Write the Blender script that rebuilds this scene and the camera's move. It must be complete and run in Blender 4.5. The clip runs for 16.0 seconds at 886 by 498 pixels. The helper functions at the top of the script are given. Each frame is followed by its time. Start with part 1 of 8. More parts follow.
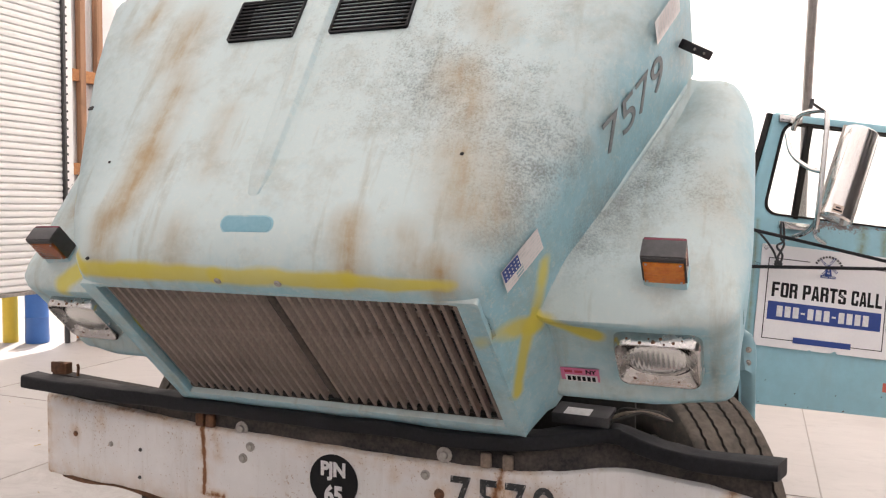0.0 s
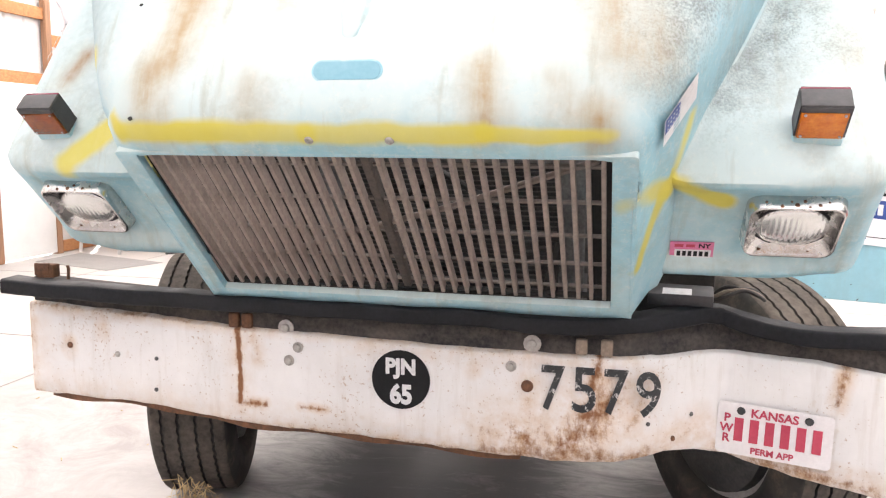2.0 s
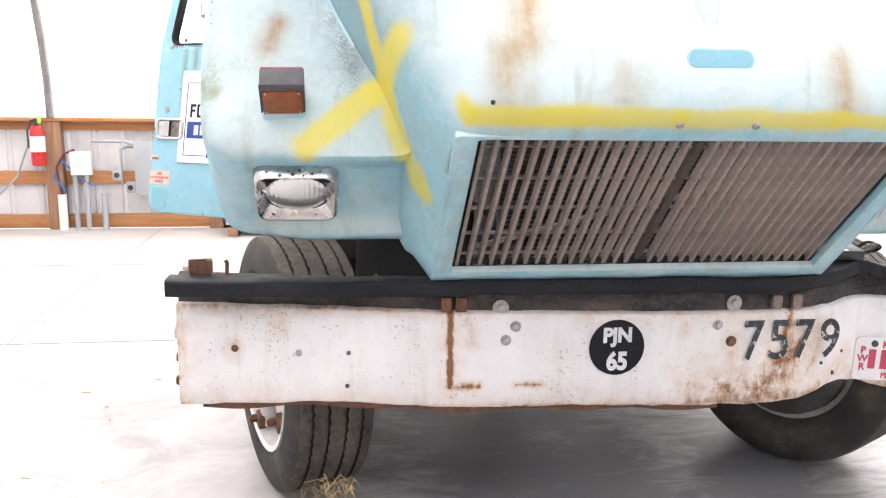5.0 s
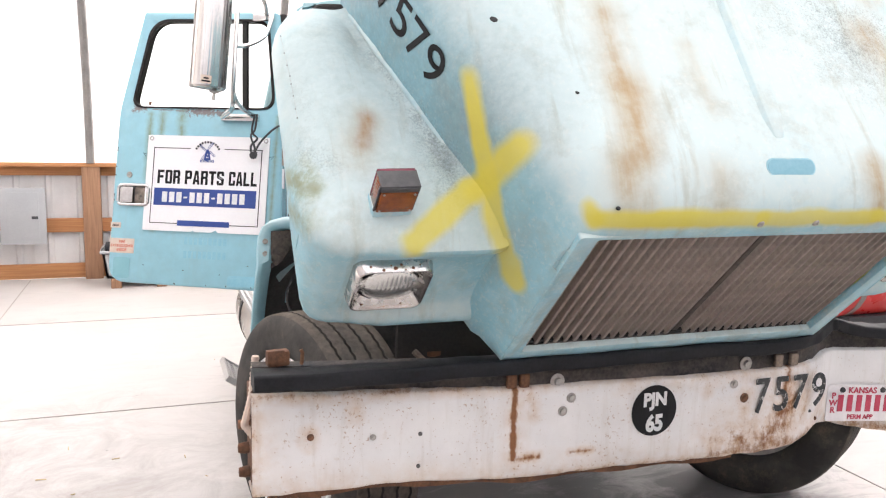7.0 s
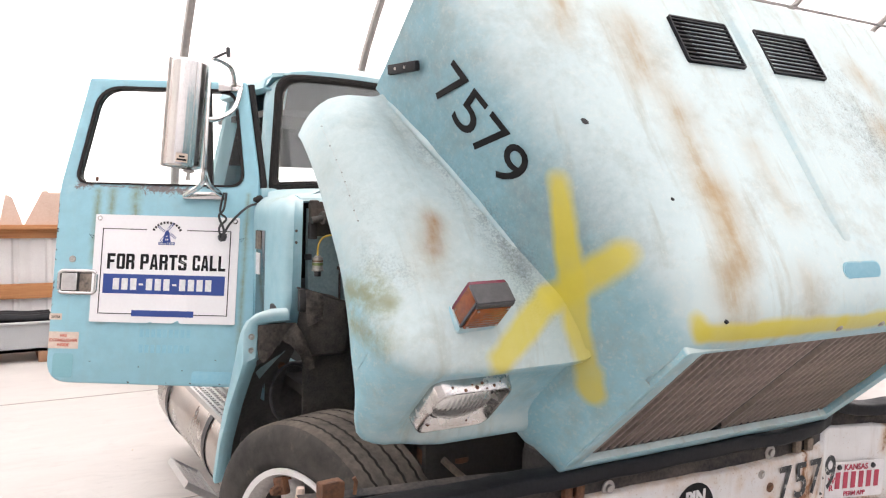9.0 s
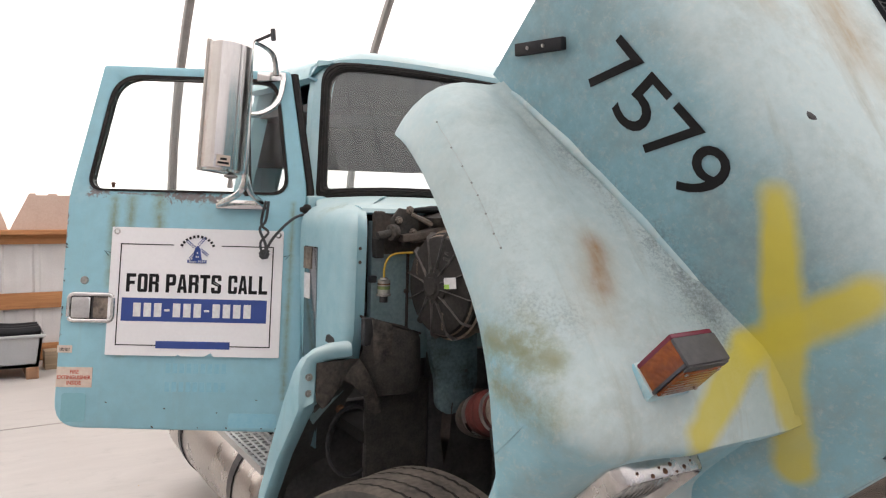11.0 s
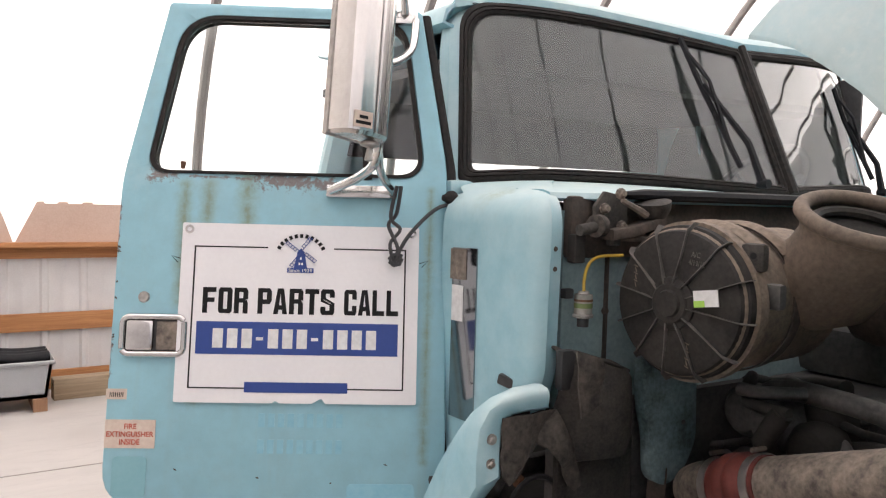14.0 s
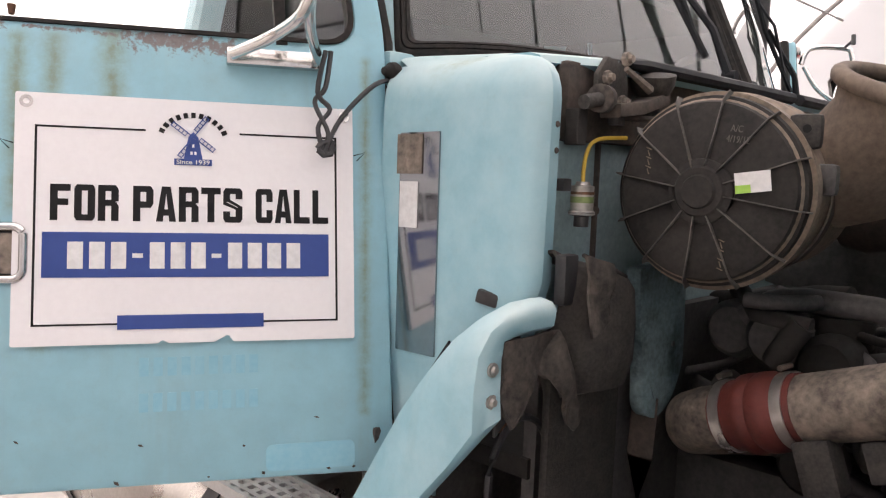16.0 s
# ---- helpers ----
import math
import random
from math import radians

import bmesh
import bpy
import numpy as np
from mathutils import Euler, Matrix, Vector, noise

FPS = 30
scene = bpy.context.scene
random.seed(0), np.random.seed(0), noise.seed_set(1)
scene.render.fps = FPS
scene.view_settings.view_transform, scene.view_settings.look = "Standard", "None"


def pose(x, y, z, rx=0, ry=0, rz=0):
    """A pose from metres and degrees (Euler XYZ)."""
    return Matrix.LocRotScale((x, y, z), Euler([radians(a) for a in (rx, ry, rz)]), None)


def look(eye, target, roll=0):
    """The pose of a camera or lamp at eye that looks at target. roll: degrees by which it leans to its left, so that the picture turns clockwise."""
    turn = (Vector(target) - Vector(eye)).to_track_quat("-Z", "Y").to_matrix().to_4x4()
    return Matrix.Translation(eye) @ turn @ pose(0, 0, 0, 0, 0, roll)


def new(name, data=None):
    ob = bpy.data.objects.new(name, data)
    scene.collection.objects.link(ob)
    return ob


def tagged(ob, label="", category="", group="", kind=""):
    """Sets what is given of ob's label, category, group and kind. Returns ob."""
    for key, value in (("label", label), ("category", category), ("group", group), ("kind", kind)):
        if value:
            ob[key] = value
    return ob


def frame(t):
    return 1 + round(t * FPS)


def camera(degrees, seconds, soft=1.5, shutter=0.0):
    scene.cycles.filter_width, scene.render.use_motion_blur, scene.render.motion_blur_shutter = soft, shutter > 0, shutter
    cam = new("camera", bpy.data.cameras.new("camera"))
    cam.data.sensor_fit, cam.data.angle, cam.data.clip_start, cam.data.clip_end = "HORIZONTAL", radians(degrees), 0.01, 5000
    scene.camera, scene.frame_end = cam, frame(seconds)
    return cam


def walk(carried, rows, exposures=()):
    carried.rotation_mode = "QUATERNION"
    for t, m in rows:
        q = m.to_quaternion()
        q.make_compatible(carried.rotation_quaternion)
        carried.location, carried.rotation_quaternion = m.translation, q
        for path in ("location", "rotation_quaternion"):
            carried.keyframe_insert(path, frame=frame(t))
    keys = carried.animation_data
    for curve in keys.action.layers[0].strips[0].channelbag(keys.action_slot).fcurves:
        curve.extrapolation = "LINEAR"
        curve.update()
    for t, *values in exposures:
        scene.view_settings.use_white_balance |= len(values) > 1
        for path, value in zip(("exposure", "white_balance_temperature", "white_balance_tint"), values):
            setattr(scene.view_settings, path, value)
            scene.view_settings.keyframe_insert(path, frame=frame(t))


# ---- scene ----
cam = camera(58.1, 16.0, soft=1.2)
# seconds, eye, the point looked at, lean
PATH = [
    (0, (1.226, -2.335, 1.616), (0.493, -0.477, 1.515), 0.4),
    (0.5, (1.066, -2.322, 1.562), (0.394, -0.441, 1.446), 0.3),
    (1, (0.886, -2.253, 1.491), (0.305, -0.345, 1.339), 0.4),
    (1.5, (0.750, -2.237, 1.443), (0.220, -0.319, 1.242), 0.4),
    (2, (0.586, -2.267, 1.417), (0.135, -0.337, 1.150), 0.4),
    (2.5, (0.351, -2.321, 1.401), (-0.004, -0.379, 1.084), 0.5),
    (3, (0.083, -2.321, 1.363), (-0.227, -0.375, 1.022), 0.5),
    (3.5, (-0.189, -2.301, 1.371), (-0.347, -0.339, 1.020), 0.6),
    (4, (-0.432, -2.354, 1.383), (-0.477, -0.386, 1.028), 0.6),
    (4.2, (-0.540, -2.375, 1.399), (-0.507, -0.407, 1.044), 0.7),
    (6.3, (-1.450, -2.325, 1.580), (-0.902, -0.436, 1.220), 1.1),
    (6.5, (-1.522, -2.316, 1.601), (-0.917, -0.440, 1.262), 1.3),
    (7, (-1.662, -2.277, 1.638), (-0.980, -0.418, 1.353), 1.3),
    (7.5, (-1.797, -2.176, 1.688), (-1.012, -0.352, 1.452), 1.4),
    (8, (-1.923, -2.088, 1.725), (-1.065, -0.292, 1.530), 1.5),
    (8.2, (-1.978, -2.047, 1.737), (-1.081, -0.269, 1.554), 1.5),
    (10.3, (-2.150, -1.473, 1.805), (-1.097, 0.220, 1.635), 1.6),
    (10.5, (-2.154, -1.414, 1.804), (-1.103, 0.279, 1.634), 1.6),
    (11, (-2.163, -1.218, 1.796), (-1.114, 0.477, 1.629), 1.6),
    (11.5, (-2.144, -1.051, 1.808), (-1.088, 0.639, 1.641), 1.5),
    (12, (-2.094, -0.832, 1.791), (-1.036, 0.860, 1.652), 1.5),
    (12.5, (-2.073, -0.661, 1.791), (-1.010, 1.030, 1.676), 1.5),
    (13, (-2.106, -0.531, 1.762), (-1.044, 1.161, 1.655), 1.5),
    (13.5, (-2.170, -0.386, 1.729), (-1.109, 1.306, 1.618), 1.5),
    (14, (-2.192, -0.263, 1.677), (-1.132, 1.429, 1.555), 1.4),
    (14.5, (-2.184, -0.111, 1.614), (-1.098, 1.563, 1.495), 1.6),
    (15, (-2.163, 0.051, 1.564), (-0.981, 1.658, 1.419), 1.6),
    (15.5, (-2.174, 0.145, 1.524), (-0.920, 1.692, 1.334), 1.7),
    (16, (-2.168, 0.274, 1.498), (-0.740, 1.659, 1.289), 2.0),
]
EXPOSURES = [(0.0, 0.85, 6700, 17), (0.5, 1.0, 6700, 18), (1.0, 1.7, 6600, 16), (1.5, 1.85, 6500, 16), (2.0, 1.85, 6450, 15), (3.2, 1.92, 6000, 13), (4.2, 2.02, 6050, 13), (6.3, 1.6, 6100, 14), (7.0, 1.55, 6250, 14), (7.5, 1.22, 6200, 15), (8.2, 1.42, 6250, 15), (10.3, 1.3, 6400, 15), (11.0, 0.85, 6400, 14), (12.0, 0.98, 6430, 15), (13.0, 1.1, 6550, 16), (14.0, 0.95, 6500, 16), (15.0, 1.06, 6450, 16), (16.0, 1.14, 6600, 19)]
walk(cam, [(t, look(eye, target, roll)) for t, eye, target, roll in PATH], EXPOSURES)

# ---- world and light: an overcast day outside a white fabric building ----
world = bpy.data.worlds.new("sky")
scene.world = world
world.use_nodes = True
wnt = world.node_tree
sky = wnt.nodes.new("ShaderNodeTexSky")
sky.sky_type = "NISHITA"
sky.sun_disc = False
sky.sun_elevation = radians(52)
sky.sun_rotation = radians(-31)
sky.air_density, sky.dust_density, sky.ozone_density = 1.0, 6.0, 0.6
wnt.links.new(sky.outputs["Color"], wnt.nodes["Background"].inputs["Color"])
wnt.nodes["Background"].inputs["Strength"].default_value = 0.1
sun_data = bpy.data.lights.new("sun", "SUN")
sun_data.energy = 5.0
sun_data.angle = radians(2)
sun_data.color = (1.0, 0.95, 0.88)
sun = new("sun", sun_data)
sun.matrix_world = look((-12, 20, 30), (0, 0, 0))

# ---- node and mesh helpers ----


def node(nt, kind, **values):
    n = nt.nodes.new(kind)
    for key, value in values.items():
        if key.startswith("in"):
            socket = n.inputs[int(key[2:])]
            if isinstance(value, bpy.types.NodeSocket):
                nt.links.new(value, socket)
            else:
                socket.default_value = value
        else:
            setattr(n, key, value)
    return n


def math_node(nt, op, a, b=0.0, c=0.0, clamp=False):
    return node(nt, "ShaderNodeMath", operation=op, use_clamp=clamp, in0=a, in1=b, in2=c).outputs[0]


def noise_node(nt, vec, scale, detail=4.0, rough=0.6, distort=0.0):
    n = node(nt, "ShaderNodeTexNoise")
    nt.links.new(vec, n.inputs["Vector"])
    n.inputs["Scale"].default_value = scale
    n.inputs["Detail"].default_value = detail
    n.inputs["Roughness"].default_value = rough
    n.inputs["Distortion"].default_value = distort
    return n.outputs["Fac"]


def ramp(nt, fac, lo, hi, a=0.0, b=1.0):
    n = node(nt, "ShaderNodeMapRange", clamp=True)
    nt.links.new(fac, n.inputs[0])
    for i, v in enumerate((lo, hi, a, b)):
        n.inputs[1 + i].default_value = v
    return n.outputs[0]


def mix(nt, fac, a, b):
    n = node(nt, "ShaderNodeMix", data_type="RGBA")
    for sock, val in ((n.inputs[0], fac), (n.inputs[6], a), (n.inputs[7], b)):
        if isinstance(val, bpy.types.NodeSocket):
            nt.links.new(val, sock)
        elif isinstance(val, (int, float)):
            sock.default_value = val
        else:
            sock.default_value = (*val, 1.0)
    return n.outputs[2]


def stretch(nt, vec, sx, sy, sz):
    return node(nt, "ShaderNodeVectorMath", operation="MULTIPLY", in0=vec, in1=(sx, sy, sz)).outputs[0]


def stroke(nt, vec, a, b, radius, soft):
    """1 near the line from a to b, falling to 0 past the radius."""
    a, b = Vector(a), Vector(b)
    ba = b - a
    pa = node(nt, "ShaderNodeVectorMath", operation="SUBTRACT", in0=vec, in1=tuple(a)).outputs[0]
    dot = node(nt, "ShaderNodeVectorMath", operation="DOT_PRODUCT", in0=pa, in1=tuple(ba)).outputs["Value"]
    t = math_node(nt, "MULTIPLY", dot, 1.0 / max(ba.length_squared, 1e-6), clamp=True)
    proj = node(nt, "ShaderNodeVectorMath", operation="SCALE", in0=tuple(ba))
    nt.links.new(t, proj.inputs["Scale"])
    d = node(nt, "ShaderNodeVectorMath", operation="DISTANCE", in0=pa, in1=proj.outputs[0]).outputs["Value"]
    return ramp(nt, d, radius - soft, radius + soft, 1.0, 0.0)


def start(name):
    m = bpy.data.materials.new(name)
    m.use_nodes = True
    nt = m.node_tree
    bsdf = nt.nodes["Principled BSDF"]
    vec = node(nt, "ShaderNodeTexCoord").outputs["Object"]
    return m, nt, bsdf, vec


def bump(nt, bsdf, height, strength, distance=0.01):
    b = node(nt, "ShaderNodeBump")
    b.inputs["Strength"].default_value = strength
    b.inputs["Distance"].default_value = distance
    nt.links.new(height, b.inputs["Height"])
    nt.links.new(b.outputs[0], bsdf.inputs["Normal"])


def surface(name, a, b, scale=6.0, rough=0.6, rough_var=0.15, metal=0.0, relief=0.15, fine=80.0, spec=0.5):
    """A plain worn surface: two colours mixed by coarse and fine grain, uneven gloss, fine relief."""
    m, nt, bsdf, vec = start(name)
    coarse = noise_node(nt, vec, scale, 5.0, 0.6)
    grain = noise_node(nt, vec, fine, 3.0, 0.6)
    both = math_node(nt, "ADD", math_node(nt, "MULTIPLY", coarse, 0.65), math_node(nt, "MULTIPLY", grain, 0.35))
    nt.links.new(mix(nt, ramp(nt, both, 0.36, 0.64), a, b), bsdf.inputs["Base Color"])
    nt.links.new(ramp(nt, coarse, 0.3, 0.7, rough - rough_var, rough + rough_var), bsdf.inputs["Roughness"])
    bsdf.inputs["Metallic"].default_value = metal
    bsdf.inputs["Specular IOR Level"].default_value = spec
    if relief:
        bump(nt, bsdf, both, relief, 0.004)
    return m


def mesh_of(name, bm, material, smooth=True, bevel=0.0):
    if bevel:
        edges = [e for e in bm.edges if len(e.link_faces) == 2 and e.calc_face_angle(0) > 0.6]
        bmesh.ops.bevel(bm, geom=edges, offset=bevel, segments=2, profile=0.6, affect="EDGES", clamp_overlap=True)
    bmesh.ops.recalc_face_normals(bm, faces=bm.faces)
    me = bpy.data.meshes.new(name)
    bm.to_mesh(me)
    bm.free()
    me.materials.append(material)
    if smooth:
        me.shade_smooth()
        me.set_sharp_from_angle(angle=radians(40))
    return me


def part(name, bm, material, parent, label="", smooth=True, bevel=0.0):
    """One mesh object under a thing or under a part; bm in the parent's own space, or a ready mesh."""
    me = bm if isinstance(bm, bpy.types.Mesh) else mesh_of(name, bm, material, smooth, bevel)
    ob = new(name, me)
    ob.parent = parent
    if label:
        ob["label"] = label
    return ob


def thing(name, label, category, m=None, group="", kind=""):
    ob = new(name)
    ob.empty_display_size = 0.1
    if m is not None:
        ob.matrix_world = m
    return tagged(ob, label, category, group, kind)


def solid(name, bm, material, label, category, m=None, kind="", group="", smooth=True, bevel=0.0):
    ob = new(name, mesh_of(name, bm, material, smooth, bevel))
    if m is not None:
        ob.matrix_world = m
    return tagged(ob, label, category, group, kind)


def box(bm, lo, hi, m=None):
    lo, hi = Vector(lo), Vector(hi)
    c, s = (lo + hi) / 2, hi - lo
    t = Matrix.Translation(c) @ Matrix.Diagonal((*s, 1))
    return bmesh.ops.create_cube(bm, size=1.0, matrix=(m @ t) if m else t)["verts"]


def boxed(lo, hi, m=None):
    bm = bmesh.new()
    box(bm, lo, hi, m)
    return bm


def tube(bm, pts, radius, sides=10, closed=False, caps=True):
    """A round tube along points; radius may be a list."""
    pts = [Vector(p) for p in pts]
    n = len(pts)
    rings = []
    up = Vector((0, 0, 1))
    for i, p in enumerate(pts):
        if closed:
            d = pts[(i + 1) % n] - pts[i - 1]
        else:
            d = pts[min(i + 1, n - 1)] - pts[max(i - 1, 0)]
        d.normalize()
        ref = up if abs(d.dot(up)) < 0.95 else Vector((1, 0, 0))
        if i and not closed:
            ref = last - d * last.dot(d)
        x = (ref - d * ref.dot(d)).normalized()
        last = x
        y = d.cross(x)
        r = radius[i] if isinstance(radius, (list, tuple)) else radius
        rings.append([bm.verts.new(p + r * (math.cos(a) * x + math.sin(a) * y)) for a in (2 * math.pi * k / sides for k in range(sides))])
    for i in range(n if closed else n - 1):
        a, b = rings[i], rings[(i + 1) % n]
        for k in range(sides):
            bm.faces.new((a[k], a[(k + 1) % sides], b[(k + 1) % sides], b[k]))
    if caps and not closed:
        bm.faces.new(rings[0][::-1])
        bm.faces.new(rings[-1])
    return bm


def tubed(pts, radius, sides=10, closed=False):
    return tube(bmesh.new(), pts, radius, sides, closed)


def lathe(profile, sides=48, axis="x", close=False):
    """Turns (radius, along) points about an axis through the origin."""
    bm = bmesh.new()
    rings = []
    for r, h in profile:
        ring = []
        for k in range(sides):
            a = 2 * math.pi * k / sides
            c, s = r * math.cos(a), r * math.sin(a)
            ring.append(bm.verts.new({"x": (h, c, s), "y": (c, h, s), "z": (c, s, h)}[axis]))
        rings.append(ring)
    last = len(rings) if close else len(rings) - 1
    for i in range(last):
        a, b = rings[i], rings[(i + 1) % len(rings)]
        for k in range(sides):
            bm.faces.new((a[k], a[(k + 1) % sides], b[(k + 1) % sides], b[k]))
    if not close:
        for ring in (rings[0], rings[-1]):
            if (ring[0].co - ring[sides // 2].co).length > 1e-4:
                bm.faces.new(ring)
    bmesh.ops.remove_doubles(bm, verts=bm.verts, dist=1e-5)
    return bm


def sheet(rows):
    """A grid of points, row by row, as faces."""
    bm = bmesh.new()
    add_sheet(bm, rows)
    return bm


def add_sheet(bm, rows):
    vs = [[bm.verts.new(p) for p in row] for row in rows]
    for a, b in zip(vs, vs[1:]):
        for k in range(len(a) - 1):
            bm.faces.new((a[k], a[k + 1], b[k + 1], b[k]))


def prism(outline, depth, m=None):
    """A flat outline in x, z with a depth along y."""
    bm = bmesh.new()
    front = [bm.verts.new((x, 0, z)) for x, z in outline]
    back = [bm.verts.new((x, depth, z)) for x, z in outline]
    bm.faces.new(front)
    bm.faces.new(back[::-1])
    n = len(outline)
    for i in range(n):
        bm.faces.new((front[i], back[i], back[(i + 1) % n], front[(i + 1) % n]))
    if m:
        bmesh.ops.transform(bm, matrix=m, verts=bm.verts)
    return bm


def frame_prism(outer, inner, depth, m=None):
    """A flat ring between two outlines of equal count, with a depth along y."""
    bm = bmesh.new()
    n = len(outer)
    rows = [[bm.verts.new((x, y, z)) for x, z in ring] for ring, y in ((outer, 0), (inner, 0), (inner, depth), (outer, depth))]
    for a, b in zip(rows, rows[1:] + rows[:1]):
        for i in range(n):
            bm.faces.new((a[i], a[(i + 1) % n], b[(i + 1) % n], b[i]))
    if m:
        bmesh.ops.transform(bm, matrix=m, verts=bm.verts)
    return bm


def rounded(x0, z0, x1, z1, r, steps=5):
    """The outline of a rectangle with round corners."""
    pts = []
    for cx, cz, a0 in ((x1 - r, z1 - r, 0), (x0 + r, z1 - r, 90), (x0 + r, z0 + r, 180), (x1 - r, z0 + r, 270)):
        for k in range(steps + 1):
            a = radians(a0 + 90 * k / steps)
            pts.append((cx + r * math.cos(a), cz + r * math.sin(a)))
    return pts


def round_poly(corners, steps=5):
    """A polygon of (x, z, radius) with its corners rounded."""
    pts, n = [], len(corners)
    for i, (x, z, r) in enumerate(corners):
        p, a, b = Vector((x, z)), Vector(corners[i - 1][:2]), Vector(corners[(i + 1) % n][:2])
        da, db = (a - p).normalized(), (b - p).normalized()
        for k in range(steps + 1):
            t = k / steps
            pts.append(tuple((p + da * r) * (1 - t) ** 2 + 2 * t * (1 - t) * p + (p + db * r) * t * t))
    return pts


def letters(text, size, squeeze=1.0, bold=0.0, spacing=1.0, thick=0.0005):
    """Text as a mesh in x (along), y (up), centred."""
    cu = bpy.data.curves.new("text", "FONT")
    cu.body, cu.size, cu.align_x, cu.align_y = text, size, "CENTER", "CENTER"
    cu.extrude, cu.offset, cu.space_character = thick, bold, spacing
    cu.resolution_u = 4
    ob = new("text", cu)
    me = bpy.data.meshes.new_from_object(ob.evaluated_get(bpy.context.evaluated_depsgraph_get()))
    bpy.data.objects.remove(ob)
    bpy.data.curves.remove(cu)
    me.transform(Matrix.Diagonal((squeeze, 1, 1, 1)))
    me.materials.clear()
    return me


def write(text, size, material, parent, m, squeeze=1.0, bold=0.0, spacing=1.0, name="lettering"):
    me = letters(text, size, squeeze, bold, spacing)
    me.materials.append(material)
    ob = new(name, me)
    ob.parent = parent
    ob.matrix_basis = m
    return ob


def fitted(text, width, height, bold=0.0):
    """Text as a mesh that fills a width and height, centred, in x (along) and y (up)."""
    me = letters(text, 0.1, 1.0, bold, 1.0)
    xs, ys = [v.co.x for v in me.vertices], [v.co.y for v in me.vertices]
    me.transform(Matrix.Diagonal((width / (max(xs) - min(xs)), height / (max(ys) - min(ys)), 1, 1)) @ Matrix.Translation((-(max(xs) + min(xs)) / 2, -(max(ys) + min(ys)) / 2, 0)))
    return me


def write_in(text, width, height, material, parent, m, bold=0.003, name="lettering", label=""):
    me = fitted(text, width, height, bold)
    me.materials.append(material)
    ob = part(name, me, material, parent, label)
    ob.matrix_basis = m
    return ob


GLYPHS = {          # heavy block letters: rectangles x0, y0, x1, y1 or slanted quads, in a unit cell
    "F": [(0, 0, .36, 1), (.36, .81, .96, 1), (.36, .42, .86, .6)],
    "O": [(0, .1, .36, .9), (.64, .1, 1, .9), (.12, .83, .88, 1), (.12, 0, .88, .17), ((0, .9), (.36, .9), (.36, 1), (.12, 1)), ((1, .9), (.88, 1), (.64, 1), (.64, .9)), ((0, .1), (.12, 0), (.36, 0), (.36, .1)), ((1, .1), (.64, .1), (.64, 0), (.88, 0))],
    "R": [(0, 0, .36, 1), (.36, .83, .86, 1), (.64, .55, 1, .88), (.36, .42, .86, .59), (.64, 0, 1, .42), ((1, .88), (.86, 1), (.64, 1), (.64, .88)), ((.64, .42), (1, .42), (.9, .5), (1, .56))],
    "P": [(0, 0, .36, 1), (.36, .83, .86, 1), (.64, .52, 1, .88), (.36, .38, .86, .56), ((1, .88), (.86, 1), (.64, 1), (.64, .88)), ((.64, .52), (.86, .38), (1, .5), (1, .54))],
    "A": [((0, 0), (.34, 0), (.54, 1), (.28, 1)), ((1, 0), (.72, 1), (.46, 1), (.66, 0)), (.26, .17, .74, .35)],
    "T": [(0, .81, 1, 1), (.32, 0, .68, .81)],
    "S": [(.12, .83, .88, 1), (0, .6, .36, .9), ((0, .64), (0, .52), (.7, .36), (1, .36)), ((0, .66), (1, .38), (1, .46), (.36, .66)), (.64, .1, 1, .44), (.12, 0, .88, .17), (0, .1, .36, .32), (.64, .68, 1, .9), ((0, .9), (.36, .9), (.36, 1), (.12, 1)), ((1, .9), (.88, 1), (.64, 1), (.64, .9)), ((0, .1), (.12, 0), (.36, 0), (.36, .1)), ((1, .1), (.64, .1), (.64, 0), (.88, 0))],
    "C": [(0, .1, .36, .9), (.12, .83, .88, 1), (.12, 0, .88, .17), (.64, .62, 1, .9), (.64, .1, 1, .38), ((0, .9), (.36, .9), (.36, 1), (.12, 1)), ((1, .9), (.88, 1), (.64, 1), (.64, .9)), ((0, .1), (.12, 0), (.36, 0), (.36, .1)), ((1, .1), (.64, .1), (.64, 0), (.88, 0))],
    "L": [(0, 0, .36, 1), (.36, 0, .96, .19)],
    "7": [(0, .84, 1, 1), ((.64, .84), (1, .84), (.6, 0), (.26, 0))],
    "5": [(.04, .84, .95, 1), (.04, .46, .34, .84), (.34, .5, .86, .64), (.68, .12, 1, .58), (.1, 0, .86, .15), (0, .08, .3, .26)],
    "9": [(.12, .84, .88, 1), (0, .5, .32, .9), (.68, .3, 1, .9), (.12, .4, .75, .54), ((.68, .3), (1, .3), (.72, 0), (.4, 0))],
}


def block_word(text, width, height, gap=1.13):
    """Heavy block letters in x, z on y = 0, facing -y, centred; each stroke lies a hair above the one before."""
    bm = bmesh.new()
    cell = width / (len(text) * gap - gap + 1)
    for i, c in enumerate(text):
        for k, g in enumerate(GLYPHS[c]):
            pts = [(g[0], g[1]), (g[2], g[1]), (g[2], g[3]), (g[0], g[3])] if not isinstance(g[0], tuple) else g
            bm.faces.new([bm.verts.new((-width / 2 + cell * (gap * i + x), -0.00004 * k, height * (z - 0.5))) for x, z in pts])
    return bm


def curve_at(table, t):
    return float(np.interp(t, [r[0] for r in table], [r[1] for r in table]))

# ---- materials ----
BLUE, CHALK, YELLOW = (0.25, 0.47, 0.545), (0.52, 0.61, 0.60), (0.62, 0.54, 0.065)


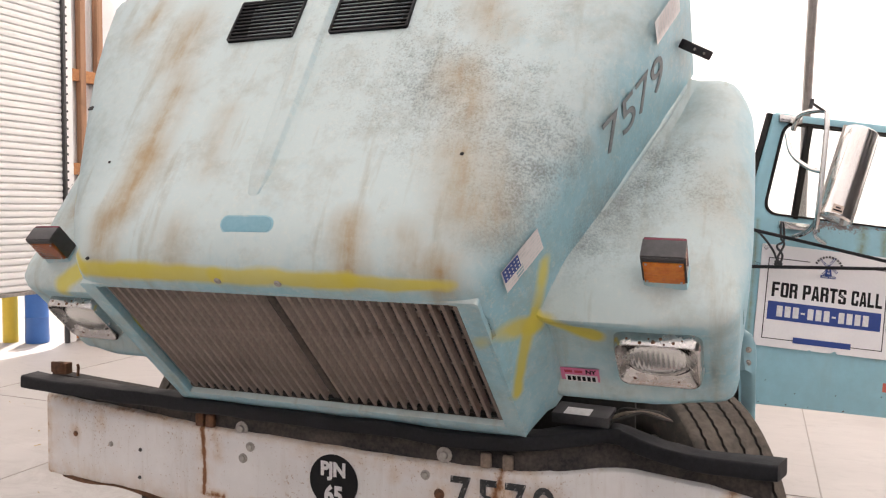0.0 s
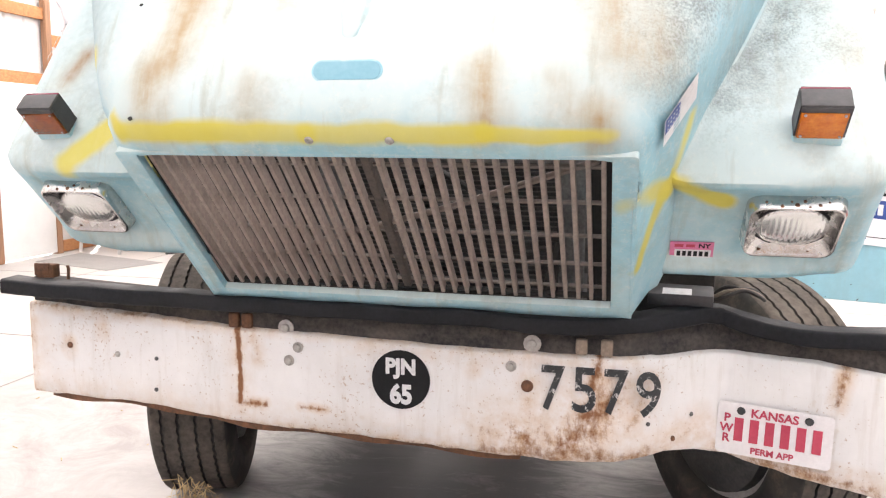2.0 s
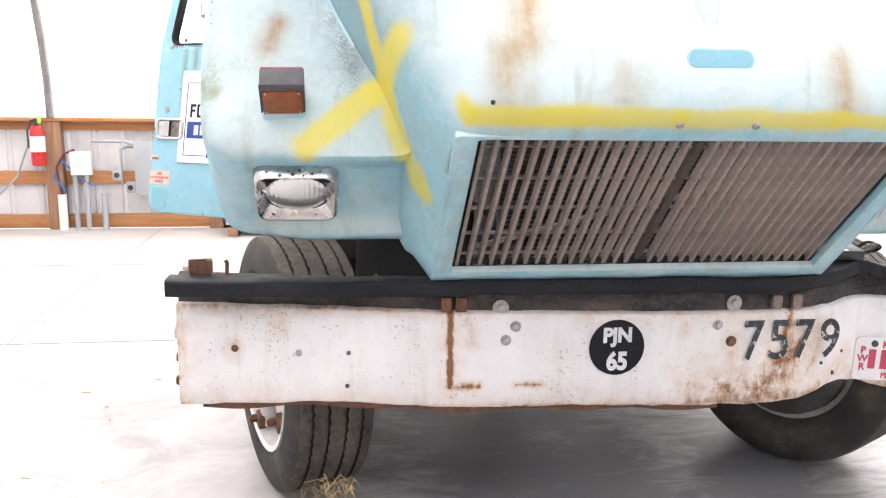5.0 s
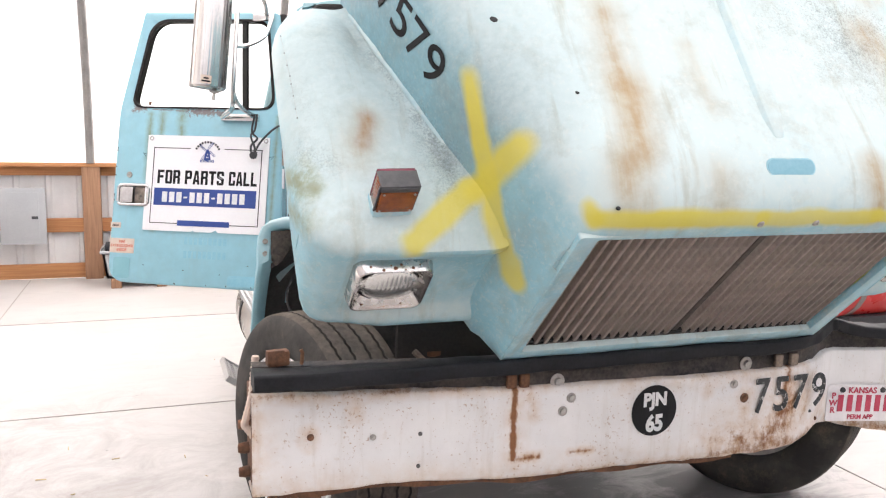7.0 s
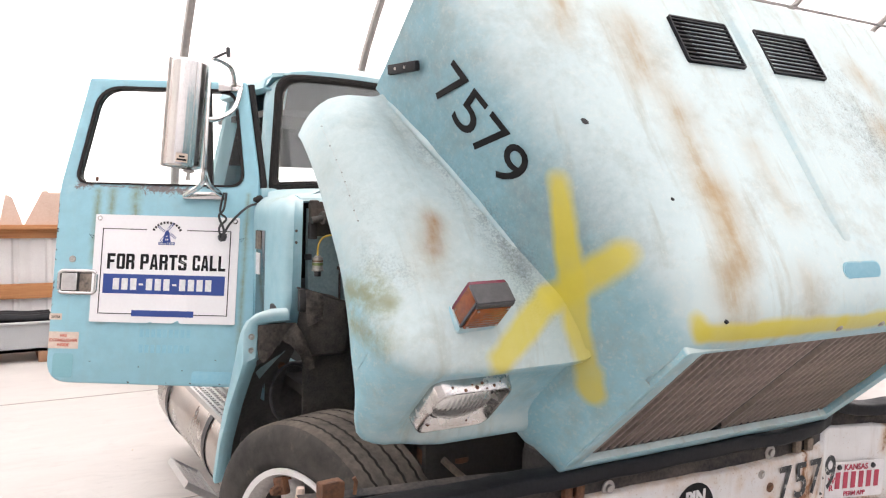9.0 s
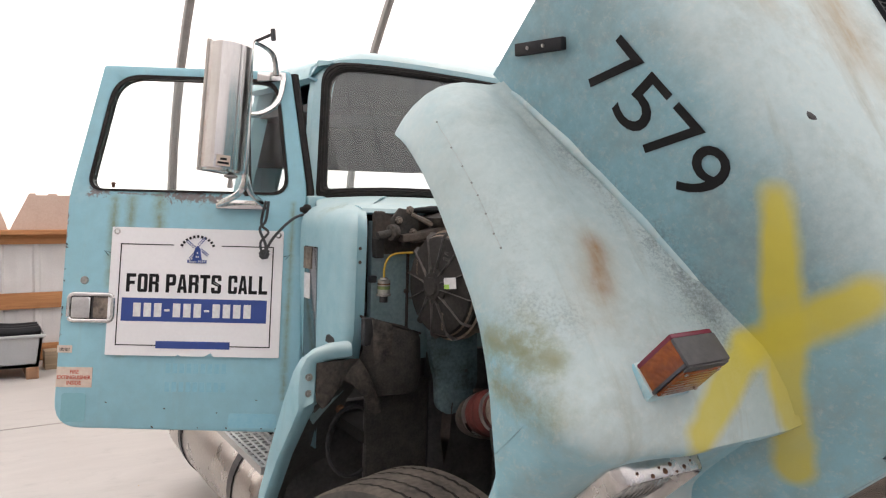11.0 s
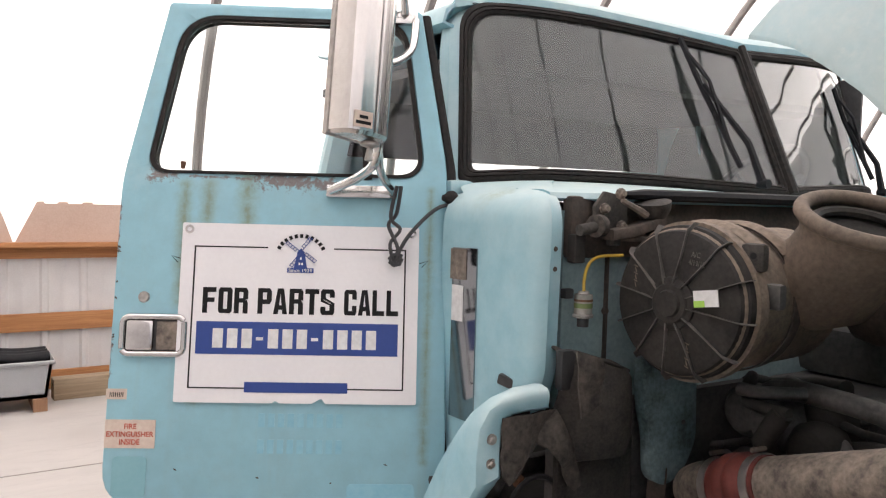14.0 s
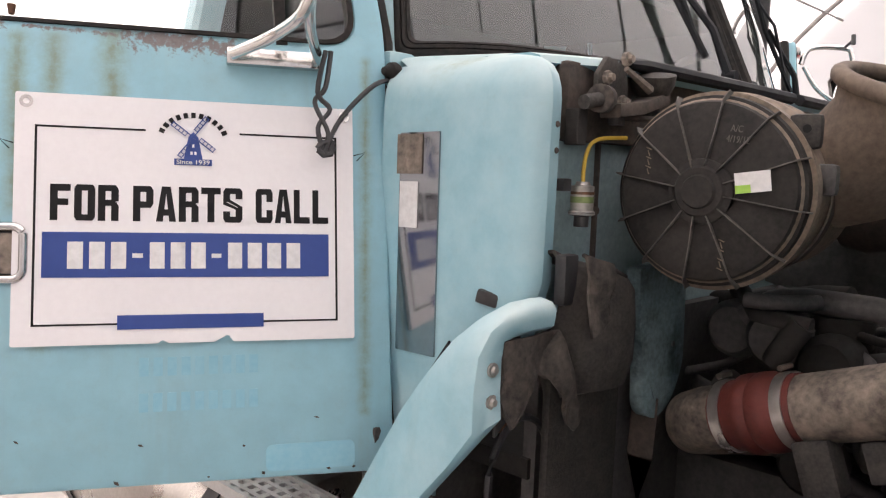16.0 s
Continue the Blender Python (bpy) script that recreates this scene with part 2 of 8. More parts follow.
def painted(name, strokes=(), rusts=(), moulds=(), greens=(), primers=(), dark_tones=(), chalks=(), pale_axis=None, streak=(1.0, 1.0, 0.12), chalk=(0.35, 0.75), dirt=0.25):
    """Old pale blue truck paint: chalky where the weather lies on it, streaked, with rust runs, mould and spray marks."""
    m, nt, bsdf, vec = start(name)
    big = noise_node(nt, vec, 2.2, 5.0, 0.6)
    mid = noise_node(nt, vec, 14.0, 6.0, 0.65)
    fine = noise_node(nt, vec, 160.0, 3.0, 0.6)
    runs = noise_node(nt, stretch(nt, vec, *(v * 16.0 for v in streak)), 1.0, 5.0, 0.6)
    col = mix(nt, ramp(nt, mid, 0.35, 0.7), BLUE, tuple(1.12 * c for c in BLUE))
    weather = math_node(nt, "ADD", math_node(nt, "MULTIPLY", big, 0.6), math_node(nt, "MULTIPLY", mid, 0.4))
    if pale_axis:
        geo = node(nt, "ShaderNodeTexCoord").outputs["Normal"]
        up = node(nt, "ShaderNodeVectorMath", operation="DOT_PRODUCT", in0=geo, in1=pale_axis).outputs["Value"]
        weather = math_node(nt, "ADD", weather, ramp(nt, up, 0.0, 0.95, -0.13, 0.35))
    col = mix(nt, math_node(nt, "MULTIPLY", ramp(nt, weather, *chalk), 0.9), col, CHALK)
    col = mix(nt, math_node(nt, "MULTIPLY", ramp(nt, runs, 0.56, 0.78), dirt), col, (0.30, 0.27, 0.19))
    grime = ramp(nt, noise_node(nt, vec, 6.0, 8.0, 0.72), 0.5, 0.74)
    col = mix(nt, math_node(nt, "MULTIPLY", grime, dirt), col, (0.33, 0.35, 0.31))
    col = mix(nt, math_node(nt, "MULTIPLY", ramp(nt, noise_node(nt, vec, 52.0, 8.0, 0.8), 0.52, 0.64), dirt * 0.6), col, (0.62, 0.65, 0.6) if dirt > 0.4 else (0.24, 0.26, 0.24))
    speck = math_node(nt, "ADD", math_node(nt, "MULTIPLY", noise_node(nt, vec, 150.0, 4.0, 0.7), 0.5), math_node(nt, "MULTIPLY", noise_node(nt, vec, 11.0, 8.0, 0.75), 0.5))
    for a, b, r, amount in moulds:
        s = stroke(nt, vec, a, b, r, r * 0.9)
        spot = ramp(nt, math_node(nt, "ADD", speck, math_node(nt, "MULTIPLY", math_node(nt, "ADD", s, math_node(nt, "MULTIPLY", big, 0.4)), 0.2 * amount)), 0.56, 0.82)
        col = mix(nt, math_node(nt, "MULTIPLY", spot, math_node(nt, "MULTIPLY", s, 0.8)), col, (0.10, 0.105, 0.095))
    for a, b, r, amount in chalks:
        s = math_node(nt, "MULTIPLY", stroke(nt, vec, a, b, r, r * 0.8), ramp(nt, mid, 0.3, 0.6, 0.55, 1.0))
        col = mix(nt, math_node(nt, "MULTIPLY", s, amount), col, CHALK)
    # broad blue-grey strokes that darken the hood sides and a fender
    for a, b, r, amount in dark_tones:
        s = math_node(nt, "MULTIPLY", stroke(nt, vec, a, b, r, r * 0.8), ramp(nt, math_node(nt, "ADD", math_node(nt, "MULTIPLY", big, 0.5), math_node(nt, "MULTIPLY", noise_node(nt, vec, 40.0, 6.0, 0.72), 0.5)), 0.34, 0.62, 0.35, 1.0))
        col = mix(nt, math_node(nt, "MULTIPLY", s, amount), col, (0.13, 0.205, 0.225))
    for a, b, r, amount in greens:
        s = stroke(nt, vec, a, b, r, r * 0.9)
        spot = ramp(nt, math_node(nt, "ADD", noise_node(nt, vec, 30.0, 7.0, 0.75), math_node(nt, "MULTIPLY", s, 0.3 * amount)), 0.5, 0.95)
        col = mix(nt, math_node(nt, "MULTIPLY", spot, math_node(nt, "MULTIPLY", s, 0.75)), col, (0.18, 0.19, 0.07))
    for a, b, r, amount in rusts:
        s = stroke(nt, vec, a, b, r * 1.3, r * 1.25)
        s = math_node(nt, "MULTIPLY", s, math_node(nt, "MULTIPLY", ramp(nt, runs, 0.3, 0.58, 0.5, 1.0), ramp(nt, mid, 0.32, 0.6, 0.65, 1.0)))
        col = mix(nt, math_node(nt, "MULTIPLY", math_node(nt, "POWER", s, 1.25), min(1.0, amount * 1.15)), col, mix(nt, mid, (0.38, 0.255, 0.095), (0.27, 0.155, 0.045)) if amount < 1.0 else mix(nt, mid, (0.26, 0.135, 0.05), (0.15, 0.07, 0.025)))
    for a, b, r in primers:
        bare = ramp(nt, math_node(nt, "ADD", stroke(nt, vec, a, b, r * 1.6, r * 2.2), math_node(nt, "MULTIPLY", noise_node(nt, vec, 48.0, 7.0, 0.78), 2.4)), 1.75, 1.95)
        col = mix(nt, bare, col, mix(nt, fine, (0.24, 0.22, 0.22), (0.13, 0.11, 0.105)))
    edge = math_node(nt, "MULTIPLY", math_node(nt, "SUBTRACT", noise_node(nt, vec, 60.0, 4.0), 0.5), 0.5)
    wob = node(nt, "ShaderNodeVectorMath", operation="ADD", in0=vec, in1=stretch(nt, node(nt, "ShaderNodeTexNoise", in0=vec, in2=9.0).outputs["Color"], 0.03, 0.03, 0.03)).outputs[0]
    wob = node(nt, "ShaderNodeVectorMath", operation="SUBTRACT", in0=wob, in1=(0.015, 0.015, 0.015)).outputs[0]
    for a, b, r in strokes:
        s = stroke(nt, wob, a, b, r, r * 0.32)
        s = math_node(nt, "ADD", s, math_node(nt, "MULTIPLY", math_node(nt, "MULTIPLY", s, math_node(nt, "SUBTRACT", 1.0, s)), edge), clamp=True)
        col = mix(nt, math_node(nt, "MULTIPLY", s, ramp(nt, big, 0.3, 0.6, 0.72, 0.95)), col, mix(nt, mid, YELLOW, tuple(0.85 * c for c in YELLOW)))
    nt.links.new(col, bsdf.inputs["Base Color"])
    nt.links.new(ramp(nt, weather, 0.35, 0.8, 0.42, 0.72), bsdf.inputs["Roughness"])
    bump(nt, bsdf, math_node(nt, "ADD", math_node(nt, "MULTIPLY", fine, 0.3), mid), 0.08, 0.004)
    return m


def glass(name, tint=(1, 1, 1), rough=0.0, ior=1.45):
    m, nt, bsdf, vec = start(name)
    bsdf.inputs["Base Color"].default_value = (*tint, 1)
    bsdf.inputs["Transmission Weight"].default_value = 1.0
    bsdf.inputs["Roughness"].default_value = rough
    bsdf.inputs["IOR"].default_value = ior
    return m


def bumper_paint():
    m, nt, bsdf, vec = start("bumper_paint")
    big = noise_node(nt, vec, 3.0, 6.0, 0.65)
    mid = noise_node(nt, vec, 18.0, 7.0, 0.7)
    fine = noise_node(nt, vec, 120.0, 4.0, 0.6)
    col = mix(nt, ramp(nt, big, 0.35, 0.7), (0.74, 0.73, 0.72), (0.62, 0.61, 0.6))
    col = mix(nt, math_node(nt, "MULTIPLY", ramp(nt, noise_node(nt, stretch(nt, vec, 30, 30, 3), 1.0, 5.0), 0.52, 0.8), 0.45), col, (0.42, 0.36, 0.29))
    pits = ramp(nt, math_node(nt, "ADD", math_node(nt, "MULTIPLY", noise_node(nt, vec, 42.0, 3.0, 0.5), 0.7), math_node(nt, "MULTIPLY", big, 0.3)), 0.60, 0.66)
    places = [((-1.45, 0, 0.86), (0.6, 0, 0.825), 0.02, 0.9), ((-1.42, 0, 0.545), (0.2, 0, 0.51), 0.022, 1.0), ((0.2, 0, 0.52), (0.65, 0, 0.53), 0.045, 1.1),
              ((0.47, 0, 0.60), (0.51, 0, 0.66), 0.05, 1.1), ((0.30, -0.03, 0.58), (0.36, 0, 0.53), 0.055, 1.2), ((-0.588, 0, 0.84), (-0.585, 0, 0.6), 0.011, 1.9), ((-0.585, 0, 0.84), (-0.585, 0, 0.57), 0.035, 0.55), ((-0.585, 0, 0.60), (-0.5, 0, 0.60), 0.016, 1.3),
              ((-0.38, 0, 0.6), (-0.3, 0, 0.598), 0.012, 1.2), ((0.52, 0, 0.82), (0.5, 0, 0.72), 0.018, 1.5), ((1.18, 0.05, 0.82), (1.16, 0.05, 0.7), 0.018, 1.1),
              ((0.85, 0.06, 0.52), (1.25, 0.05, 0.48), 0.035, 1.1), ((-1.4, 0, 0.86), (-1.41, 0, 0.55), 0.03, 0.8), ((-1.24, 0, 0.735), (-1.24, 0, 0.71), 0.022, 1.0), ((0.325, 0, 0.73), (0.325, 0, 0.66), 0.03, 0.9),
              ((0.62, 0, 0.52), (0.8, 0.05, 0.6), 0.05, 0.8), ((0.25, 0, 0.55), (0.52, 0, 0.6), 0.10, 0.9), ((0.44, 0, 0.56), (0.54, 0, 0.7), 0.085, 1.25), ((0.4, 0, 0.53), (0.48, 0, 0.62), 0.05, 1.3), ((-0.53, 0, 0.83), (-0.52, 0, 0.74), 0.02, 0.8), ((-1.1, 0, 0.84), (-1.1, 0, 0.78), 0.02, 0.7), ((0.15, 0, 0.82), (0.16, 0, 0.76), 0.02, 0.7), ((0.6, 0, 0.6), (0.66, 0, 0.75), 0.03, 0.8), ((-1.4, 0, 0.56), (-0.6, 0, 0.545), 0.05, 0.45), ((-1.39, 0, 0.86), (-1.39, 0, 0.56), 0.05, 0.4), ((-0.55, 0, 0.545), (0.2, 0, 0.52), 0.05, 0.4), ((-0.2, 0, 0.82), (0.6, 0, 0.81), 0.03, 0.6)]
    rust = None
    for a, b, r, amount in places:
        s = math_node(nt, "MULTIPLY", stroke(nt, stretch(nt, vec, 1, 0, 1), (a[0], 0, a[2]), (b[0], 0, b[2]), r, r * 0.95), amount)
        rust = s if rust is None else math_node(nt, "MAXIMUM", rust, s)
    halo = math_node(nt, "MULTIPLY", rust, ramp(nt, mid, 0.34, 0.68, 0.12, 1.0), clamp=True)
    core = ramp(nt, math_node(nt, "ADD", math_node(nt, "MULTIPLY", rust, 0.72), math_node(nt, "MULTIPLY", math_node(nt, "SUBTRACT", math_node(nt, "ADD", math_node(nt, "MULTIPLY", mid, 0.45), math_node(nt, "MULTIPLY", noise_node(nt, stretch(nt, vec, 1.0, 1.0, 0.5), 60.0, 8.0, 0.75), 0.55)), 0.5), 2.6)), 0.62, 1.05)
    col = mix(nt, math_node(nt, "MULTIPLY", halo, 1.0), col, mix(nt, fine, (0.56, 0.40, 0.24), (0.47, 0.27, 0.13)))
    specks = ramp(nt, math_node(nt, "ADD", math_node(nt, "MULTIPLY", noise_node(nt, vec, 110.0, 3.0, 0.5), 0.65), math_node(nt, "MULTIPLY", big, 0.35)), 0.60, 0.65)
    col = mix(nt, math_node(nt, "MULTIPLY", pits, 0.16), col, (0.46, 0.33, 0.2))
    col = mix(nt, math_node(nt, "MULTIPLY", specks, 0.6), col, (0.34, 0.2, 0.1))
    col = mix(nt, core, col, mix(nt, fine, (0.29, 0.125, 0.05), (0.15, 0.065, 0.03)))
    nt.links.new(col, bsdf.inputs["Base Color"])
    nt.links.new(ramp(nt, math_node(nt, "MAXIMUM", core, halo), 0.0, 1.0, 0.42, 0.85), bsdf.inputs["Roughness"])
    bump(nt, bsdf, math_node(nt, "ADD", math_node(nt, "MULTIPLY", fine, 0.3), math_node(nt, "SUBTRACT", mid, core)), 0.25, 0.004)
    return m


def concrete():
    m, nt, bsdf, vec = start("concrete")
    big = noise_node(nt, vec, 0.35, 6.0, 0.6)
    swirl = noise_node(nt, stretch(nt, vec, 0.8, 2.6, 1), 1.6, 8.0, 0.7, 0.6)
    fine = noise_node(nt, vec, 60.0, 5.0, 0.7)
    col = mix(nt, ramp(nt, swirl, 0.35, 0.68), (0.39, 0.37, 0.355), (0.49, 0.468, 0.448))
    col = mix(nt, math_node(nt, "MULTIPLY", ramp(nt, big, 0.5, 0.72), 0.5), col, (0.28, 0.275, 0.265))
    col = mix(nt, math_node(nt, "MULTIPLY", ramp(nt, noise_node(nt, vec, 1.7, 7.0, 0.75), 0.6, 0.72), 0.4), col, (0.22, 0.215, 0.205))
    sweep_marks = noise_node(nt, stretch(nt, vec, 1.2, 3.2, 1), 2.0, 9.0, 0.75, 1.6)
    col = mix(nt, math_node(nt, "MULTIPLY", ramp(nt, sweep_marks, 0.52, 0.72), 0.42), col, (0.27, 0.262, 0.255))
    col = mix(nt, math_node(nt, "MULTIPLY", fine, 0.25), col, (0.42, 0.40, 0.37))
    # the truck's shade put into the concrete's colour, with ragged, swept edges
    truck_shade = math_node(nt, "MAXIMUM", stroke(nt, stretch(nt, vec, 1, 1, 0), (-0.25, 1.2, 0), (0.1, -0.2, 0), 0.75, 0.45), stroke(nt, stretch(nt, vec, 1, 1, 0), (0.9, 0.9, 0), (0.5, -0.35, 0), 0.5, 0.4))
    truck_shade = ramp(nt, math_node(nt, "ADD", truck_shade, math_node(nt, "MULTIPLY", math_node(nt, "SUBTRACT", sweep_marks, 0.5), 1.6)), 0.25, 0.9)
    col = mix(nt, math_node(nt, "MULTIPLY", truck_shade, 0.85), col, (0.06, 0.062, 0.065))
    worn = stroke(nt, stretch(nt, vec, 1, 1, 0), (-2.45, 2.0, 0), (-1.95, 1.0, 0), 0.8, 0.7)
    worn = math_node(nt, "MULTIPLY", worn, ramp(nt, noise_node(nt, vec, 2.4, 9.0, 0.75, 0.8), 0.42, 0.62))
    col = mix(nt, math_node(nt, "MULTIPLY", worn, 0.8), col, (0.24, 0.215, 0.2))
    spots = ramp(nt, noise_node(nt, vec, 7.0, 6.0, 0.7), 0.67, 0.72)
    col = mix(nt, math_node(nt, "MULTIPLY", spots, 0.55), col, (0.13, 0.125, 0.12))
    nt.links.new(col, bsdf.inputs["Base Color"])
    nt.links.new(ramp(nt, swirl, 0.3, 0.7, 0.35, 0.62), bsdf.inputs["Roughness"])
    bump(nt, bsdf, math_node(nt, "ADD", swirl, math_node(nt, "MULTIPLY", fine, 0.4)), 0.06, 0.004)
    return m


def fabric():
    """White roof cloth that lets the daylight through."""
    m, nt, bsdf, vec = start("roof_cloth")
    out = nt.nodes["Material Output"]
    tr = node(nt, "ShaderNodeBsdfTranslucent")
    di = node(nt, "ShaderNodeBsdfDiffuse")
    col = mix(nt, noise_node(nt, vec, 0.8, 4.0), (0.82, 0.82, 0.81), (0.75, 0.74, 0.73))
    nt.links.new(col, tr.inputs[0])
    nt.links.new(col, di.inputs[0])
    mx = node(nt, "ShaderNodeMixShader", in0=0.3)
    nt.links.new(tr.outputs[0], mx.inputs[1])
    nt.links.new(di.outputs[0], mx.inputs[2])
    nt.links.new(mx.outputs[0], out.inputs["Surface"])
    return m


def tread_rubber():
    m, nt, bsdf, vec = start("tyre_rubber")
    big = noise_node(nt, vec, 5.0, 5.0, 0.65)
    fine = noise_node(nt, vec, 90.0, 4.0, 0.7)
    col = mix(nt, ramp(nt, big, 0.4, 0.7), (0.028, 0.027, 0.026), (0.075, 0.068, 0.06))
    col = mix(nt, math_node(nt, "MULTIPLY", ramp(nt, noise_node(nt, vec, 9.0, 7.0, 0.75), 0.55, 0.75), 0.7), col, (0.17, 0.135, 0.10))
    nt.links.new(col, bsdf.inputs["Base Color"])
    bsdf.inputs["Specular IOR Level"].default_value = 0.3
    bsdf.inputs["Roughness"].default_value = 0.8
    bump(nt, bsdf, fine, 0.2, 0.003)
    return m


def timber(name, a, b, grain=(1, 1, 1)):
    m, nt, bsdf, vec = start(name)
    g = noise_node(nt, stretch(nt, vec, *grain), 3.0, 7.0, 0.65, 0.8)
    k = noise_node(nt, vec, 4.0, 3.0)
    col = mix(nt, ramp(nt, g, 0.35, 0.65), a, b)
    col = mix(nt, math_node(nt, "MULTIPLY", ramp(nt, k, 0.6, 0.75), 0.35), col, tuple(0.5 * c for c in a))
    nt.links.new(col, bsdf.inputs["Base Color"])
    bsdf.inputs["Roughness"].default_value = 0.75
    bump(nt, bsdf, g, 0.15, 0.004)
    return m


paint_hood = painted(
    "hood_paint", pale_axis=(0.0, -0.25, 0.97), streak=(1.0, 0.14, 0.14), chalk=(0.42, 0.78), dirt=0.65,
    strokes=[((-0.87, 0.42, 0.70), (-0.67, 0.06, 0.28), 0.04), ((-0.76, 0.19, 0.73), (-0.80, 0.25, 0.47), 0.042), ((-0.80, 0.27, 0.44), (-0.98, 0.14, 0.36), 0.036),
             ((0.73, 0.186, 0.52), (0.625, 0.004, 0.17), 0.026), ((0.605, 0.012, 0.433), (0.69, 0.1, 0.37), 0.034), ((0.69, 0.1, 0.37), (0.84, 0.15, 0.262), 0.03),
             ((-0.60, -0.015, 0.655), (-0.1, -0.02, 0.658), 0.027), ((-0.1, -0.02, 0.658), (0.30, -0.02, 0.655), 0.026), ((0.30, -0.02, 0.655), (0.58, -0.02, 0.648), 0.018), ((-0.64, 0.02, 0.69), (-0.60, -0.01, 0.65), 0.03)],
    rusts=[((-0.696, 0.94, 0.905), (-0.751, 0.82, 0.877), 0.035, 0.55), ((-0.511, 0.86, 0.897), (-0.516, 0.69, 0.863), 0.05, 0.6), ((-0.451, 0.568, 0.839), (-0.46, 0.354, 0.795), 0.045, 0.65), ((-0.45, 0.33, 0.79), (-0.461, 0.137, 0.749), 0.035, 0.7),
           ((-0.425, 0.3, 0.786), (-0.453, 0.2, 0.764), 0.045, 0.4), ((-0.507, 0.09, 0.729), (-0.51, 0.004, 0.676), 0.045, 0.7), ((-0.243, 0.076, 0.737), (-0.247, 0.002, 0.691), 0.035, 0.5), ((-0.225, 0.465, 0.823), (-0.21, 0.262, 0.785), 0.03, 0.4),
           ((0.51, 0.813, 0.889), (0.576, 0.724, 0.869), 0.04, 0.6), ((0.492, 0.57, 0.838), (0.547, 0.456, 0.811), 0.045, 0.65), ((0.553, 0.314, 0.782), (0.611, 0.159, 0.737), 0.06, 0.75), ((0.291, 0.091, 0.743), (0.314, -0.005, 0.682), 0.032, 0.95),
           ((0.447, 0.072, 0.726), (0.477, 0.014, 0.69), 0.035, 0.45), ((0.547, 0.011, 0.675), (0.55, -0.013, 0.636), 0.03, 0.75), ((-1.055, 0.525, 0.447), (-1.085, 0.44, 0.44), 0.022, 1.0), ((-1.06, 0.52, 0.447), (-1.10, 0.40, 0.44), 0.04, 0.35), ((1.175, 0.546, 0.421), (1.16, 0.5, 0.42), 0.06, 0.35)],
    moulds=[((0.34, 0.557, 0.839), (0.62, 0.44, 0.803), 0.17, 0.6), ((0.717, 0.365, 0.769), (0.684, 0.143, 0.696), 0.09, 0.7), ((0.753, 0.268, 0.706), (0.807, 0.391, 0.725), 0.075, 0.6), ((0.98, 0.622, 0.448), (0.823, 0.318, 0.443), 0.10, 0.75),
            ((1.117, 0.52, 0.435), (1.04, 0.6, 0.449), 0.10, 0.45), ((-0.859, 0.36, 0.438), (-0.837, 0.249, 0.427), 0.05, 0.9), ((-0.85, 0.37, 0.44), (-0.9, 0.6, 0.45), 0.06, 0.45), ((-1.245, 0.66, 0.405), (-1.215, 0.56, 0.425), 0.05, 0.3), ((-1.24, 0.45, 0.39), (-1.19, 0.40, 0.42), 0.05, 0.5), ((-0.99, 0.80, 0.452), (-0.87, 0.44, 0.442), 0.035, 0.55), ((0.1, 0.75, 0.88), (0.6, 0.62, 0.85), 0.26, 0.22)],
    chalks=[((-1.255, 1.02, 0.33), (-1.262, 0.62, 0.36), 0.13, 0.75)],
    dark_tones=[((-1.18, 0.85, 0.42), (-1.2, 0.4, 0.41), 0.2, 0.3), ((-1.0, 0.98, 0.62), (-0.84, 0.42, 0.63), 0.22, 0.62), ((-0.78, 0.3, 0.6), (-0.7, 0.12, 0.4), 0.16, 0.3), ((0.74, 0.25, 0.6), (0.98, 0.85, 0.62), 0.2, 0.35)],
    greens=[((-1.275, 0.425, 0.3), (-1.22, 0.326, 0.368), 0.026, 2.2), ((-1.269, 0.354, 0.253), (-1.226, 0.237, 0.323), 0.03, 1.6), ((-1.249, 0.374, 0.352), (-1.25, 0.287, 0.317), 0.06, 0.35), ((-1.27, 0.41, 0.27), (-1.244, 0.388, 0.363), 0.04, 0.6)])
paint_bead = painted("worn_ridge_paint", chalk=(0.25, 0.55), streak=(1.0, 0.14, 0.14), dirt=0.6, strokes=[((-0.87, 0.42, 0.70), (-0.67, 0.06, 0.28), 0.04), ((-0.80, 0.27, 0.44), (-0.98, 0.14, 0.36), 0.036), ((-0.76, 0.19, 0.43), (-0.83, 0.36, 0.45), 0.03)])
# pales up and forward: chalk, and the cowl's highlights painted into the colour
paint_cab = painted("cab_paint", pale_axis=(-0.2, -0.4, 0.88), chalk=(0.42, 0.95), streak=(1.0, 1.0, 0.05), dirt=0.12, greens=[((-1.02, 1.35, 1.7), (-1.03, 1.4, 1.5), 0.04, 0.8)])
paint_door = painted("door_paint", chalk=(0.6, 1.0), streak=(1.0, 1.0, 0.05), dirt=0.14, greens=[((0.55, 0, 0.1), (0.56, 0, -0.45), 0.02, 1.15), ((0.45, 0, 0.12), (0.45, 0, 0.0), 0.025, 1.2), ((-0.03, 0, 0.1), (-0.02, 0, -0.6), 0.012, 1.0), ((0.61, 0, 0.1), (0.61, 0, -0.2), 0.02, 1.2)],
                     primers=[((0.69, 0, 0.125), (0.65, 0, 0.13), 0.014), ((0.42, 0, 0.122), (0.24, 0, 0.115), 0.016), ((0.775, 0, 0.05), (0.777, 0, -0.1), 0.004), ((0.776, 0, -0.3), (0.777, 0, -0.4), 0.004), ((0.6, 0, 0.125), (0.45, 0, 0.122), 0.003)])
